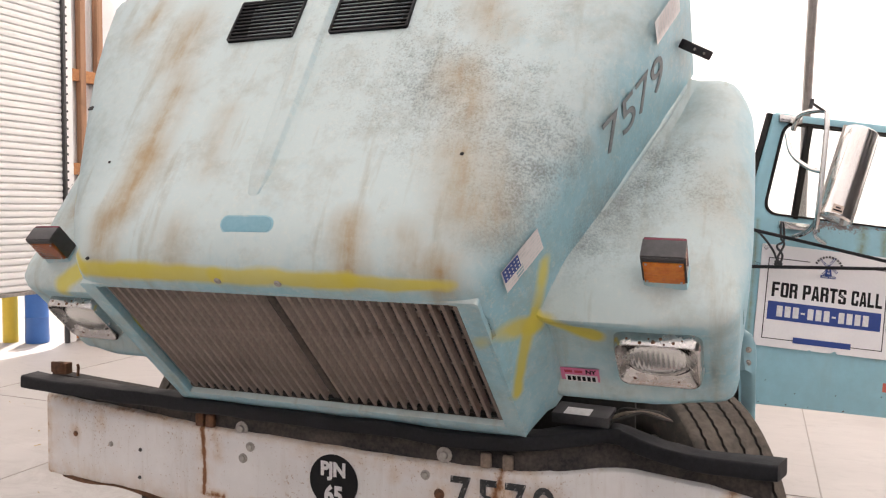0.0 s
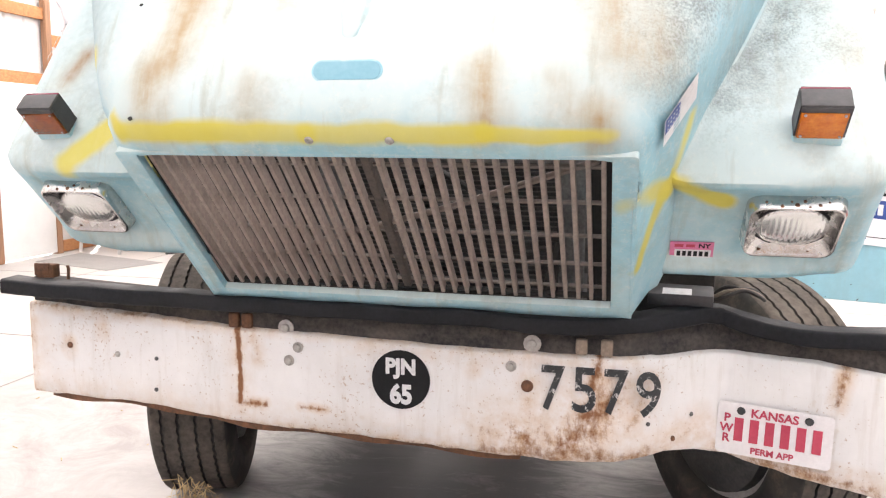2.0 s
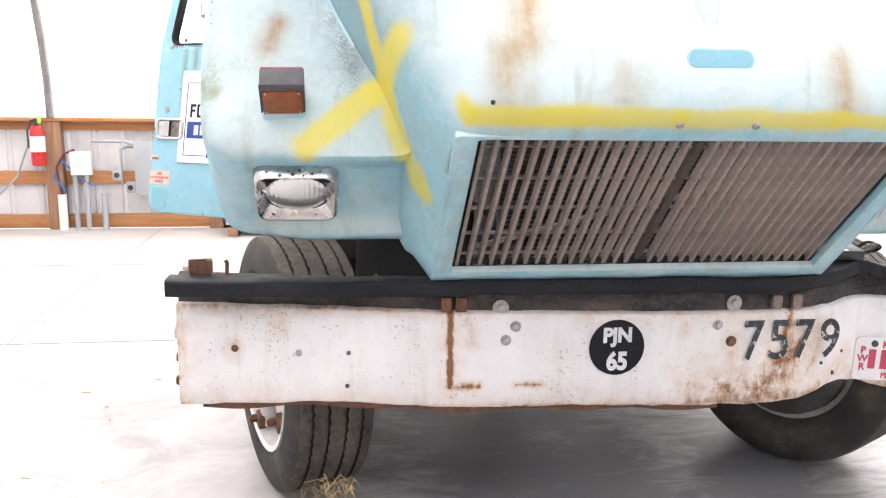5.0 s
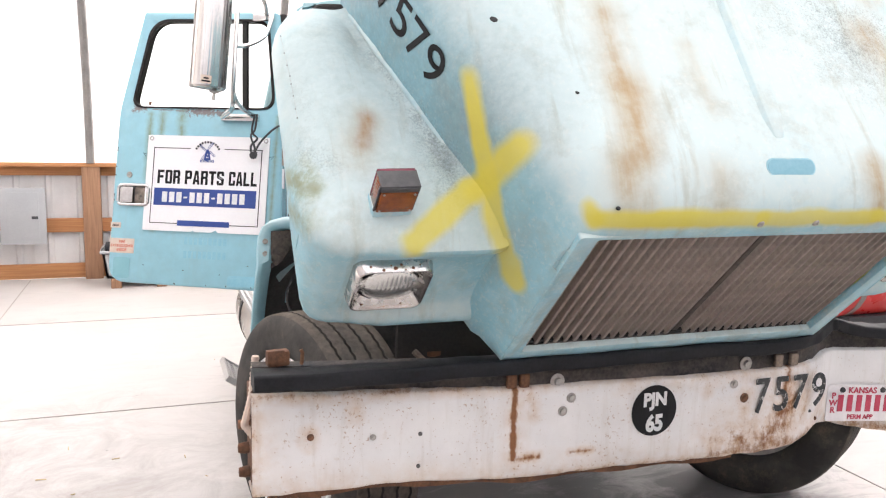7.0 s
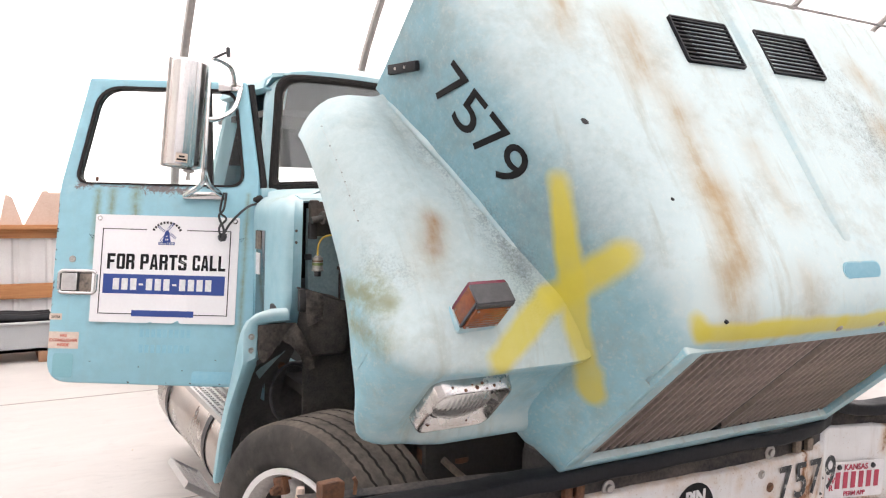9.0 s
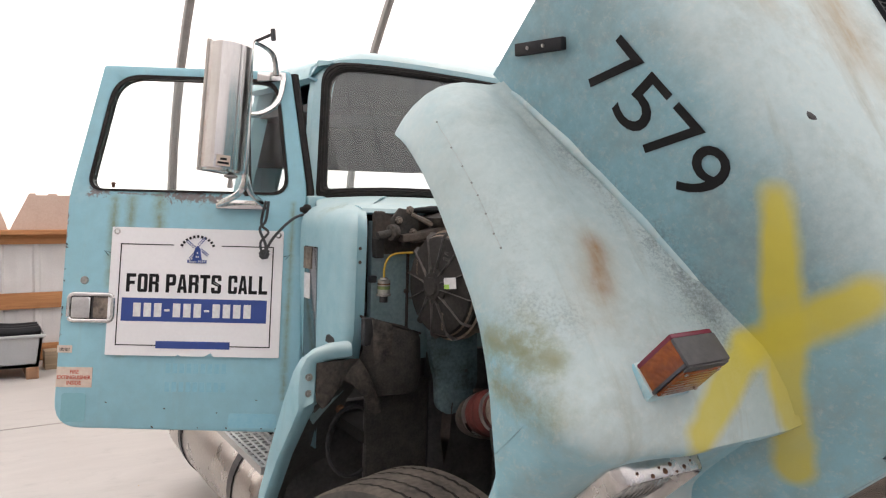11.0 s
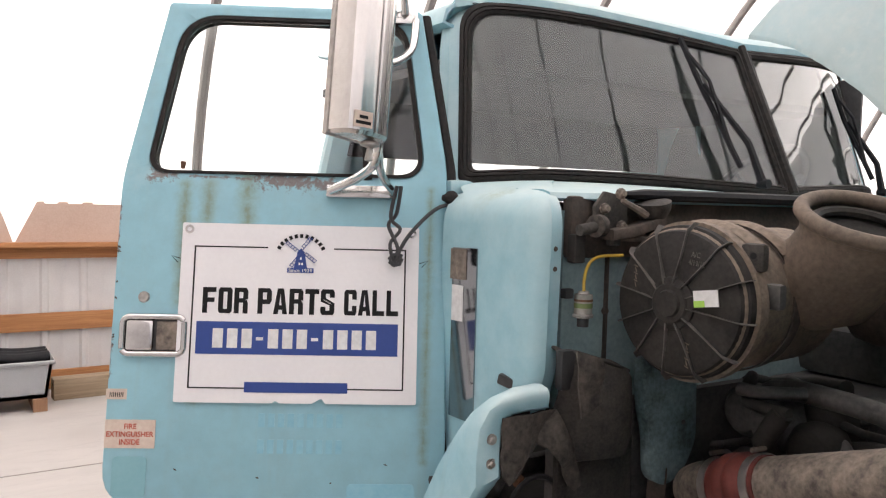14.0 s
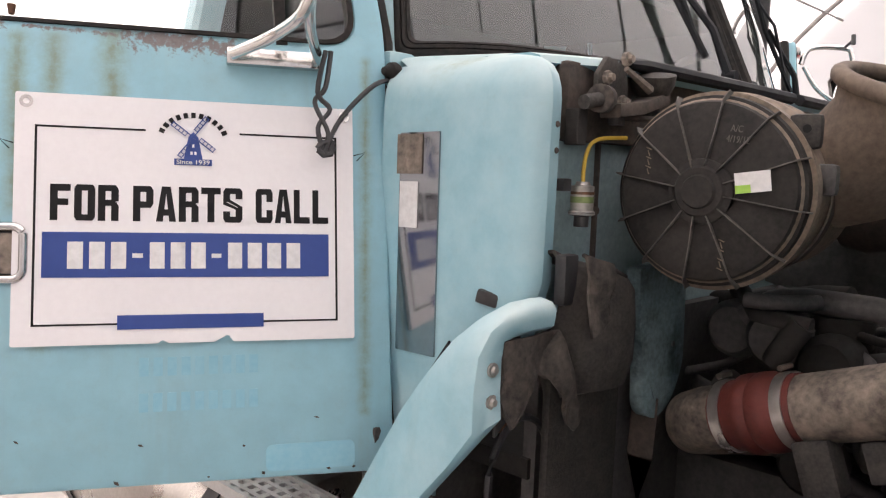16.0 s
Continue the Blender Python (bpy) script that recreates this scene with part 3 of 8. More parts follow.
# bluer paint, darkened for the shade of a recess that isn't cut
paint_slot_shade = surface("shaded_recess_paint", (0.16, 0.36, 0.44), (0.22, 0.42, 0.50), rough=0.45, relief=0.0)
chrome = surface("worn_chrome", (0.58, 0.565, 0.545), (0.72, 0.71, 0.69), scale=9, rough=0.16, rough_var=0.1, metal=1.0, relief=0.05)
handle_chrome = surface("handle_chrome", (0.5, 0.49, 0.48), (0.66, 0.65, 0.64), scale=12, rough=0.08, rough_var=0.06, metal=1.0, relief=0.12)
mirror_steel = surface("brushed_mirror_case", (0.66, 0.63, 0.60), (0.8, 0.77, 0.74), scale=6, rough=0.2, rough_var=0.1, metal=1.0, relief=0.05)
rust_metal = surface("rusted_steel", (0.07, 0.034, 0.02), (0.2, 0.095, 0.05), scale=25, rough=0.85, metal=0.1, relief=0.5)
steel = surface("dull_steel", (0.30, 0.28, 0.26), (0.48, 0.46, 0.43), scale=30, rough=0.5, metal=0.8, relief=0.3)
black = surface("black_plastic", (0.02, 0.02, 0.022), (0.045, 0.045, 0.047), scale=20, rough=0.5, relief=0.1)
grey_cap = surface("grey_plastic", (0.04, 0.04, 0.043), (0.075, 0.073, 0.074), scale=20, rough=0.6, relief=0.1)
rubber = surface("black_rubber", (0.006, 0.0065, 0.008), (0.019, 0.020, 0.023), scale=9, rough=0.62, relief=0.35, spec=0.22)
gasket = surface("window_rubber", (0.010, 0.010, 0.010), (0.03, 0.026, 0.024), scale=20, rough=0.65, relief=0.1, spec=0.2)
tyre_mat = tread_rubber()
tread_mat = surface("dusty_tread", (0.038, 0.034, 0.031), (0.14, 0.12, 0.10), scale=5, rough=0.9, relief=0.5, fine=45.0, spec=0.2)
grille_mat = surface("faded_grille_plastic", (0.18, 0.142, 0.122), (0.29, 0.235, 0.2), scale=10, rough=0.65, relief=0.15)
# copy of the grille plastic, toned for the shaded bars behind the slats
grille_back = surface("shaded_grille_plastic", (0.17, 0.145, 0.128), (0.27, 0.235, 0.21), scale=10, rough=0.75, relief=0.15)
dust_black = surface("dusty_black", (0.012, 0.011, 0.011), (0.038, 0.034, 0.03), scale=8, rough=0.8, relief=0.3)
dust_brown = surface("dusty_brown", (0.036, 0.029, 0.025), (0.10, 0.08, 0.066), scale=10, rough=0.85, relief=0.4)
dust_mid = surface("dusty_liner", (0.018, 0.017, 0.016), (0.072, 0.065, 0.058), scale=24, rough=0.85, relief=0.6, fine=140.0)
dust_horn = surface("dusty_rubber", (0.08, 0.062, 0.049), (0.2, 0.153, 0.117), scale=4, rough=0.8, relief=0.15)
dust_flap = surface("torn_fibre", (0.016, 0.0145, 0.013), (0.10, 0.085, 0.073), scale=30, rough=0.9, relief=0.7)
dust_tan = surface("dust_covered", (0.10, 0.08, 0.063), (0.27, 0.21, 0.16), scale=5, rough=0.85, relief=0.2)
cap_black = surface("dull_black_cap", (0.014, 0.0135, 0.013), (0.045, 0.041, 0.038), scale=7, rough=0.75, relief=0.2, spec=0.25)
# lighter grey than the cap, for its ribs and the chalk note
rib_grey = surface("grey_rib_and_chalk", (0.05, 0.047, 0.044), (0.17, 0.155, 0.14), scale=18, rough=0.8, relief=0.1)
fin_dust = surface("dusty_radiator_metal", (0.07, 0.066, 0.064), (0.24, 0.225, 0.215), scale=7, rough=0.8, relief=0.3)
engine_black = surface("oily_black", (0.034, 0.034, 0.034), (0.11, 0.105, 0.10), scale=9, rough=0.65, relief=0.5)
clamp_steel = surface("bright_clamp_steel", (0.42, 0.39, 0.36), (0.6, 0.57, 0.54), scale=14, rough=0.35, metal=0.9, relief=0.1)
red_hose = surface("red_silicone", (0.075, 0.014, 0.011), (0.15, 0.032, 0.025), scale=9, rough=0.6, relief=0.3)
pipe_metal = surface("corroded_aluminium", (0.07, 0.06, 0.052), (0.30, 0.25, 0.205), scale=22, rough=0.75, metal=0.2, relief=0.5)
sign_white = surface("sign_board", (0.80, 0.79, 0.80), (0.74, 0.73, 0.74), scale=3, rough=0.45, relief=0.02)
sign_blue = surface("sign_blue", (0.018, 0.05, 0.23), (0.022, 0.06, 0.26), rough=0.4, relief=0.0)
ink = surface("black_ink", (0.008, 0.008, 0.009), (0.014, 0.014, 0.015), rough=0.6, relief=0.0, spec=0.2)
faded_ink = surface("faded_black_paint", (0.10, 0.115, 0.125), (0.20, 0.23, 0.24), scale=25, rough=0.6, relief=0.1)
white_ink = surface("white_paint_mark", (0.72, 0.72, 0.72), (0.6, 0.6, 0.6), scale=40, rough=0.5, relief=0.05)
plate_white = surface("plate_white", (0.74, 0.72, 0.72), (0.66, 0.64, 0.64), scale=20, rough=0.4, relief=0.05)
plate_red = surface("plate_red", (0.40, 0.03, 0.07), (0.48, 0.06, 0.1), rough=0.45, relief=0.0)
pink = surface("pink_sticker", (0.62, 0.16, 0.30), (0.68, 0.22, 0.36), rough=0.5, relief=0.0)
label_cream = surface("worn_label", (0.55, 0.43, 0.36), (0.66, 0.57, 0.48), scale=30, rough=0.6, relief=0.05)
label_red = surface("label_red", (0.5, 0.10, 0.07), (0.55, 0.15, 0.1), rough=0.6, relief=0.0)
label_green = surface("label_green", (0.30, 0.55, 0.08), (0.36, 0.6, 0.1), rough=0.5, relief=0.0)
amber = surface("amber_lens", (0.2, 0.04, 0.008), (0.39, 0.097, 0.016), scale=22, rough=0.16, relief=0.12)
amber.node_tree.nodes["Principled BSDF"].inputs["Transmission Weight"].default_value = 0.25
# lighter copy of the amber, for the right lamp that catches more light
amber_lit = surface("lit_amber_lens", (0.55, 0.12, 0.012), (0.85, 0.29, 0.03), scale=14, rough=0.12, relief=0.0)
amber_lit.node_tree.nodes["Principled BSDF"].inputs["Transmission Weight"].default_value = 0.2
for lens_mat in (amber, amber_lit):
    nt = lens_mat.node_tree
    bump(nt, nt.nodes["Principled BSDF"], node(nt, "ShaderNodeTexWave", wave_type="RINGS", in0=node(nt, "ShaderNodeTexCoord").outputs["Object"], in1=30.0, in2=5.0).outputs["Fac"], 0.25, 0.003)


# opaque metallic lens: the reflector's brightness is put into this surface
lens_metal = surface("fluted_lens_metal", (0.66, 0.66, 0.64), (0.8, 0.8, 0.78), scale=30, rough=0.16, rough_var=0.1, metal=0.8, relief=0.0)
nt = lens_metal.node_tree
lens_vec = node(nt, "ShaderNodeTexCoord").outputs["Object"]
bump(nt, nt.nodes["Principled BSDF"], node(nt, "ShaderNodeTexWave", in0=lens_vec, in1=24.0, in2=1.5).outputs["Fac"], 0.16, 0.006)


def hazed_glass(name, haze):
    """Clear glass with a thin diffuse haze, painted in for the roof's reflection."""
    m = glass(name, (0.92, 0.95, 0.94), 0.0, 1.52)
    nt = m.node_tree
    bsdf, out = nt.nodes["Principled BSDF"], nt.nodes["Material Output"]
    vec = node(nt, "ShaderNodeTexCoord").outputs["Object"]
    di = node(nt, "ShaderNodeBsdfDiffuse", in0=(0.40, 0.48, 0.43, 1))
    mx = node(nt, "ShaderNodeMixShader")
    nt.links.new(ramp(nt, noise_node(nt, vec, 5.0, 6.0, 0.7), 0.3, 0.75, haze * 0.7, haze * 1.3), mx.inputs[0])
    nt.links.new(bsdf.outputs[0], mx.inputs[1])
    nt.links.new(di.outputs[0], mx.inputs[2])
    nt.links.new(mx.outputs[0], out.inputs["Surface"])
    return m


screen_glass = hazed_glass("windscreen_glass", 0.045)
pane = glass("window_glass", (0.86, 0.9, 0.89), 0.0)
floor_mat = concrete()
cloth = fabric()
wall_metal = surface("white_ribbed_metal", (0.60, 0.585, 0.58), (0.70, 0.685, 0.68), scale=4, rough=0.45, relief=0.03)
pine = timber("pine_board", (0.36, 0.155, 0.06), (0.50, 0.24, 0.10), (0.6, 8, 14))
pine_up = timber("pine_post", (0.24, 0.128, 0.072), (0.36, 0.20, 0.115), (10, 10, 0.6))
galv = surface("galvanised_pipe", (0.20, 0.19, 0.185), (0.29, 0.28, 0.27), scale=12, rough=0.5, metal=0.5, relief=0.05)
panel_grey = surface("grey_enamel", (0.33, 0.34, 0.35), (0.38, 0.39, 0.40), scale=3, rough=0.5, relief=0.02)
ladder_grey = surface("blue_grey_rail", (0.16, 0.18, 0.21), (0.24, 0.26, 0.29), scale=8, rough=0.5, relief=0.05)
alu = surface("ladder_aluminium", (0.42, 0.41, 0.40), (0.54, 0.53, 0.52), scale=8, rough=0.45, metal=0.5, relief=0.05)
red_paint = surface("red_enamel", (0.45, 0.02, 0.02), (0.5, 0.03, 0.025), rough=0.35, relief=0.0)
white_paint = surface("white_enamel", (0.74, 0.74, 0.73), (0.68, 0.68, 0.67), scale=5, rough=0.45, relief=0.02)
yellow_paint = surface("yellow_post_paint", (0.70, 0.5, 0.05), (0.62, 0.44, 0.05), rough=0.5, relief=0.05)
line_yellow = surface("stained_yellow_tube", (0.42, 0.27, 0.03), (0.55, 0.37, 0.05), scale=30, rough=0.45, relief=0.05)
blue_paint = surface("blue_drum_paint", (0.04, 0.14, 0.42), (0.05, 0.17, 0.48), rough=0.45, relief=0.05)
tarp = surface("tan_tarp", (0.50, 0.36, 0.29), (0.6, 0.46, 0.38), scale=3, rough=0.8, relief=0.3)
straw_mat = surface("dry_straw", (0.42, 0.3, 0.14), (0.55, 0.42, 0.22), rough=0.8, relief=0.1)
seat_mat = surface("grey_seat_cloth", (0.05, 0.052, 0.055), (0.09, 0.09, 0.092), scale=15, rough=0.85, relief=0.2)


def flaking_ink():
    """Black stencil paint that has flaked down to the white under it."""
    m, nt, bsdf, vec = start("flaking_ink")
    gap = ramp(nt, noise_node(nt, stretch(nt, vec, 1.0, 1.0, 0.45), 38.0, 6.0, 0.75), 0.54, 0.6)
    nt.links.new(mix(nt, gap, (0.022, 0.024, 0.026), (0.6, 0.58, 0.55)), bsdf.inputs["Base Color"])
    bsdf.inputs["Roughness"].default_value = 0.55
    return m


worn_ink = flaking_ink()
ghost = surface("ghost_paint", (0.20, 0.44, 0.55), (0.24, 0.48, 0.57), scale=40, rough=0.5, relief=0.0)
stripe_pink = surface("faded_stripe", (0.7, 0.665, 0.665), (0.74, 0.71, 0.71), rough=0.6, relief=0.0)
dark_red = surface("dark_red_lens", (0.12, 0.012, 0.03), (0.16, 0.02, 0.04), rough=0.25, relief=0.0)
bright_chrome = surface("pitted_chrome", (0.52, 0.50, 0.48), (0.68, 0.66, 0.64), scale=25, rough=0.24, rough_var=0.1, metal=1.0, relief=0.04)
rim_paint = surface("dirty_white_rim", (0.34, 0.32, 0.30), (0.55, 0.53, 0.51), scale=14, rough=0.5, relief=0.1)
crack_light = surface("scratch_line", (0.30, 0.33, 0.33), (0.5, 0.53, 0.52), scale=60, rough=0.8, relief=0.0)
crack_mat = surface("crack_line", (0.16, 0.17, 0.165), (0.26, 0.27, 0.26), scale=60, rough=0.8, relief=0.0)

# ---- the building: ribbed pony walls on timber, hoops and white cloth ----
WX, WY, PONY = -6.4, 7.1, 1.25
EX, EY = 13.0, -9.2
MIDY, HALF, RISE = (WY + EY) / 2, (WY - EY) / 2, 5.2

ground = solid("ground", boxed((-60, -60, -0.3), (60, 60, -0.02)), surface("gravel_yard", (0.30, 0.28, 0.25), (0.42, 0.4, 0.37), scale=3, rough=0.9), "pale gravel yard outside the building", "ground", kind="structure")
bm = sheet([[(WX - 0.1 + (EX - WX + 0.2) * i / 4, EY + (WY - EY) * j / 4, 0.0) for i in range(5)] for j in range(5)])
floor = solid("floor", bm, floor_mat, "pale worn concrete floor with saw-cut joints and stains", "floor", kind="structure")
joint_mat = surface("joint_filler", (0.30, 0.28, 0.26), (0.36, 0.34, 0.31), rough=0.9)
for a, b in (((-2.9, EY), (-2.9, WY)), ((1.6, EY), (1.6, WY)), ((WX, 2.55), (EX, 2.55)), ((WX, 4.95), (EX, 4.95)), ((-5.0, EY), (-5.0, WY))):
    w = 0.004
    dx, dy = (w, 0) if a[0] == b[0] else (0, w)
    bm = bmesh.new()
    box(bm, (min(a[0], b[0]) - dx, min(a[1], b[1]) - dy, -0.004), (max(a[0], b[0]) + dx, max(a[1], b[1]) + dy, 0.0035))
    part("joint", bm, joint_mat, floor)


def ribbed(length, height, pitch=0.305, rib=0.018):
    """A ribbed metal sheet in x, z facing -y."""
    xs = []
    k = 0
    while k * pitch < length:
        x = k * pitch
        xs += [(x, 0), (x + 0.02, -rib), (x + 0.055, -rib), (x + 0.075, 0), (x + 0.16, 0), (x + 0.17, -0.004), (x + 0.19, -0.004), (x + 0.2, 0)]
        k += 1
    xs = [(min(x, length), y) for x, y in xs] + [(length, 0)]
    rows = [[(x, y, z) for x, y in xs] for z in (0.0, height / 2, height)]
    bm = bmesh.new()
    add_sheet(bm, rows)
    bmesh.ops.remove_doubles(bm, verts=bm.verts, dist=1e-5)
    return bm


POSTS = [-4.02, -2.27, -0.28, 1.66, 3.63, 5.62, 7.6, 9.6]


def pony_wall(name, m, length, label):
    wall = thing(name, label, "wall", m, kind="structure")
    part("outer_wall", boxed((0, 0.16, 0), (length, 0.2, PONY)), white_paint, wall)
    part("siding", ribbed(length, PONY), wall_metal, wall, "white ribbed metal siding").matrix_basis = pose(0, 0.14, 0)
    for z0, z1, d in ((0.0, 0.16, 0.04), (0.50, 0.65, 0.04), (PONY - 0.14, PONY - 0.04, 0.04)):
        part("girt", boxed((0, 0.14 - d - 0.015, z0), (length, 0.12, z1)), pine, wall, bevel=0.004)
    part("sill_plate", boxed((0, -0.05, PONY - 0.04), (length, 0.2, PONY)), pine, wall, bevel=0.004)
    return wall


wall_n = pony_wall("wall_north", pose(WX, WY - 0.05, 0), EX - WX, "low wall of white ribbed metal on orange pine boards")
for x in POSTS:
    part("post", boxed((x - WX - 0.09, -0.04, 0), (x - WX + 0.09, 0.08, PONY - 0.04)), pine_up, wall_n, bevel=0.005)
pony_wall("wall_south", pose(EX, EY + 0.05, 0, 0, 0, 180), EX - WX, "low wall of white ribbed metal on pine boards")


def arch(t, off=0.0):
    return MIDY - (HALF + off) * math.cos(t), PONY + (RISE + off) * math.sin(t)


hoop_x = POSTS + [12.3]
for x in hoop_x:
    pts = [(x, *arch(math.pi * k / 40, -0.08)) for k in range(41)]
    solid("hoop", tubed(pts, 0.045, 8), galv, "grey galvanised pipe hoop under the roof cloth", "pipe hoop", group="roof hoops")
for a in (0.62, 1.1, 1.57, 2.05, 2.5):
    y, z = arch(a, -0.14)
    solid("purlin", tubed([(WX, y, z), (EX, y, z)], 0.022, 6), galv, "thin grey pipe running along the hoops", "pipe purlin", group="roof purlins")
bm = sheet([[(x, *arch(math.pi * k / 48, 0.0)) for k in range(49)] for x in np.linspace(WX - 0.1, EX + 0.1, 20)])
solid("ceiling", bm, cloth, "white translucent fabric roof stretched over hoops", "fabric roof", kind="structure")
bm = bmesh.new()
vs = [bm.verts.new((EX + 0.05, *arch(math.pi * k / 48, 0.0))) for k in range(49)]
vs += [bm.verts.new((EX + 0.05, EY, 0)), bm.verts.new((EX + 0.05, WY, 0))]
bm.faces.new(vs)
solid("wall_east", bm, cloth, "white fabric end wall", "wall", kind="structure")

# the end wall with the roller door
wall_w = thing("wall_west", "end wall of white ribbed metal between brown timber posts", "wall", pose(WX, 0, 0), kind="structure")


def west_sheet(name, y0, y1, z0, z1, parent=wall_w):
    bm = ribbed(y1 - y0, z1 - z0)
    bmesh.ops.transform(bm, matrix=pose(0, y0, z0, 0, 0, 90) @ Matrix.Diagonal((1, -1, 1, 1)) @ pose(0, 0.0, 0), verts=bm.verts)
    return part(name, bm, wall_metal, parent)


def top_at(y):
    return PONY + RISE * math.sqrt(max(0.0, 1 - ((y - MIDY) / HALF) ** 2))


west_sheet("siding", 4.86, 5.30, 0, top_at(5.3) + 0.1)
west_sheet("siding", 5.30, 6.22, 2.1, top_at(6.2) + 0.1)
west_sheet("siding", 6.22, WY, 0, PONY + 1.9)
west_sheet("siding", EY, 0.6, 0, 2.6)
bm = bmesh.new()
prev = None
for k in range(49):
    y, z = arch(math.pi * k / 48)
    if z < 2.4:
        continue
    lo = 4.1 if 0.6 < y < 4.86 else 2.4
    cur = (bm.verts.new((-0.06, y, max(lo, 0))), bm.verts.new((-0.06, y, max(z, lo + 0.01))))
    if prev:
        bm.faces.new((prev[0], prev[1], cur[1], cur[0]))
    prev = cur
part("gable", bm, wall_metal, wall_w)
for y0, y1, z1 in ((5.24, 5.33, 4.2), (6.21, 6.30, 3.6), (4.98, 5.06, 4.2)):
    part("post", boxed((0.02, y0, 0), (0.10, y1, z1)), pine_up, wall_w, bevel=0.005)
for y0, y1, zs in ((4.86, 5.24, (0.1, 1.05, 2.06, 3.17)), (6.34, 6.98, (0.08, 1.0, 1.75, 2.6)), (5.33, 6.22, (2.12, 2.9))):
    for z in zs:
        part("girt", boxed((0.02, y0, z - 0.07), (0.07, y1, z + 0.07)), pine, wall_w, bevel=0.004)
part("jamb", boxed((0.0, 4.76, 0), (0.09, 4.86, 4.2)), white_paint, wall_w, "white painted door jamb")
part("corner_post", boxed((0.61, 6.9, 0), (0.81, 7.0, PONY - 0.02)), pine_up, wall_w, bevel=0.005)

door_m = thing("door_1", "closed plain white door in a pine frame", "door", pose(WX, 0, 0), kind="structure")
part("leaf", boxed((0.04, 5.34, 0.02), (0.085, 6.21, 2.05)), white_paint, door_m, bevel=0.003)
bm = lathe([(0.0, 0.085), (0.012, 0.085), (0.012, 0.12), (0.027, 0.125), (0.03, 0.145), (0.02, 0.16), (0.0, 0.162)], 16, "x")
part("knob", bm, steel, door_m).matrix_basis = pose(0, 6.12, 0.98)

roller = thing("roller_door", "white slatted roller door raised a little above the floor", "roller door", pose(WX, 0, 0), kind="structure")
slat_me = None
for k in range(46):
    if slat_me is None:
        bm = bmesh.new()
        prof = [(0.03, 0.0), (0.055, 0.012), (0.062, 0.037), (0.055, 0.062), (0.03, 0.075)]
        add_sheet(bm, [[(x, y, z) for x, z in prof] for y in (0.6, 4.76)])
        slat_me = mesh_of("slat", bm, white_paint)
    ob = part("slat", slat_me, white_paint, roller)
    ob.matrix_basis = pose(0, 0, 0.66 + 0.075 * k)
part("bottom_bar", boxed((0.02, 0.6, 0.62), (0.07, 4.76, 0.66)), steel, roller, bevel=0.004)
bm = boxed((0.05, 4.725, 0.0), (0.1, 4.76, 4.2))
part("track", bm, black, roller, "black door track with bolt heads", bevel=0.003)
bolt_me = None
for k in range(34):
    if bolt_me is None:
        bolt_me = mesh_of("track_bolt", lathe([(0.0, 0.0), (0.014, 0.0), (0.014, 0.012), (0.0, 0.014)], 8, "x"), black)
    part("track_bolt", bolt_me, black, roller).matrix_basis = pose(0.085, 4.775, 0.72 + 0.1 * k)
bm = lathe([(0.0, 0), (0.085, 0), (0.085, 1.15), (0.07, 1.19), (0.0, 1.2)], 20, "z")
solid("bollard", bm, yellow_paint, "yellow painted steel bollard outside the roller door", "bollard", pose(-7.1, 4.62, -0.02))
bm = lathe([(0.0, 0), (0.13, 0), (0.135, 0.03), (0.13, 0.3), (0.137, 0.31), (0.13, 0.32), (0.13, 0.8), (0.12, 0.85), (0.0, 0.86)], 24, "z")
solid("drum", bm, blue_paint, "blue plastic drum standing outside the roller door", "drum", pose(-6.78, 4.72, -0.02))


def extinguisher(m):
    t = thing("fire_extinguisher", "red fire extinguisher hanging on a pine post", "fire extinguisher", m)
    part("cylinder", lathe([(0, 0), (0.07, 0.01), (0.075, 0.04), (0.075, 0.36), (0.055, 0.43), (0.025, 0.45), (0.0, 0.455)], 20, "z"), red_paint, t)
    part("paper_label", lathe([(0.0762, 0.16), (0.0762, 0.33)], 20, "z"), white_paint, t, "white printed label")
    part("valve", boxed((-0.02, -0.05, 0.45), (0.02, 0.04, 0.52)), black, t, bevel=0.006)
    part("hose", tubed([(0.0, 0.04, 0.49), (-0.07, 0.04, 0.5), (-0.1, 0.0, 0.38), (-0.09, -0.02, 0.2)], 0.01, 8), black, t)
    part("tag", boxed((0.03, -0.06, 0.47), (0.07, -0.055, 0.55)), label_green, t, "green inspection tag")
    return t


extinguisher(pose(-4.13, WY - 0.2, 0.72))


def breaker_panel(m):
    t = thing("breaker_panel", "grey steel electrical breaker panel with its door shut", "electrical panel", m)
    part("cabinet", boxed((-0.2, -0.1, 0.0), (0.2, 0.0, 0.56)), panel_grey, t, bevel=0.006)
    part("cover", boxed((-0.215, -0.112, -0.015), (0.215, -0.1, 0.575)), panel_grey, t, bevel=0.004)
    part("panel_door", boxed((-0.15, -0.12, 0.05), (0.15, -0.112, 0.53)), panel_grey, t, bevel=0.003)
    part("latch", boxed((0.08, -0.126, 0.25), (0.14, -0.12, 0.28)), black, t, "small black latch", bevel=0.002)
    return t


breaker_panel(pose(-2.92, WY - 0.08, 0.42))
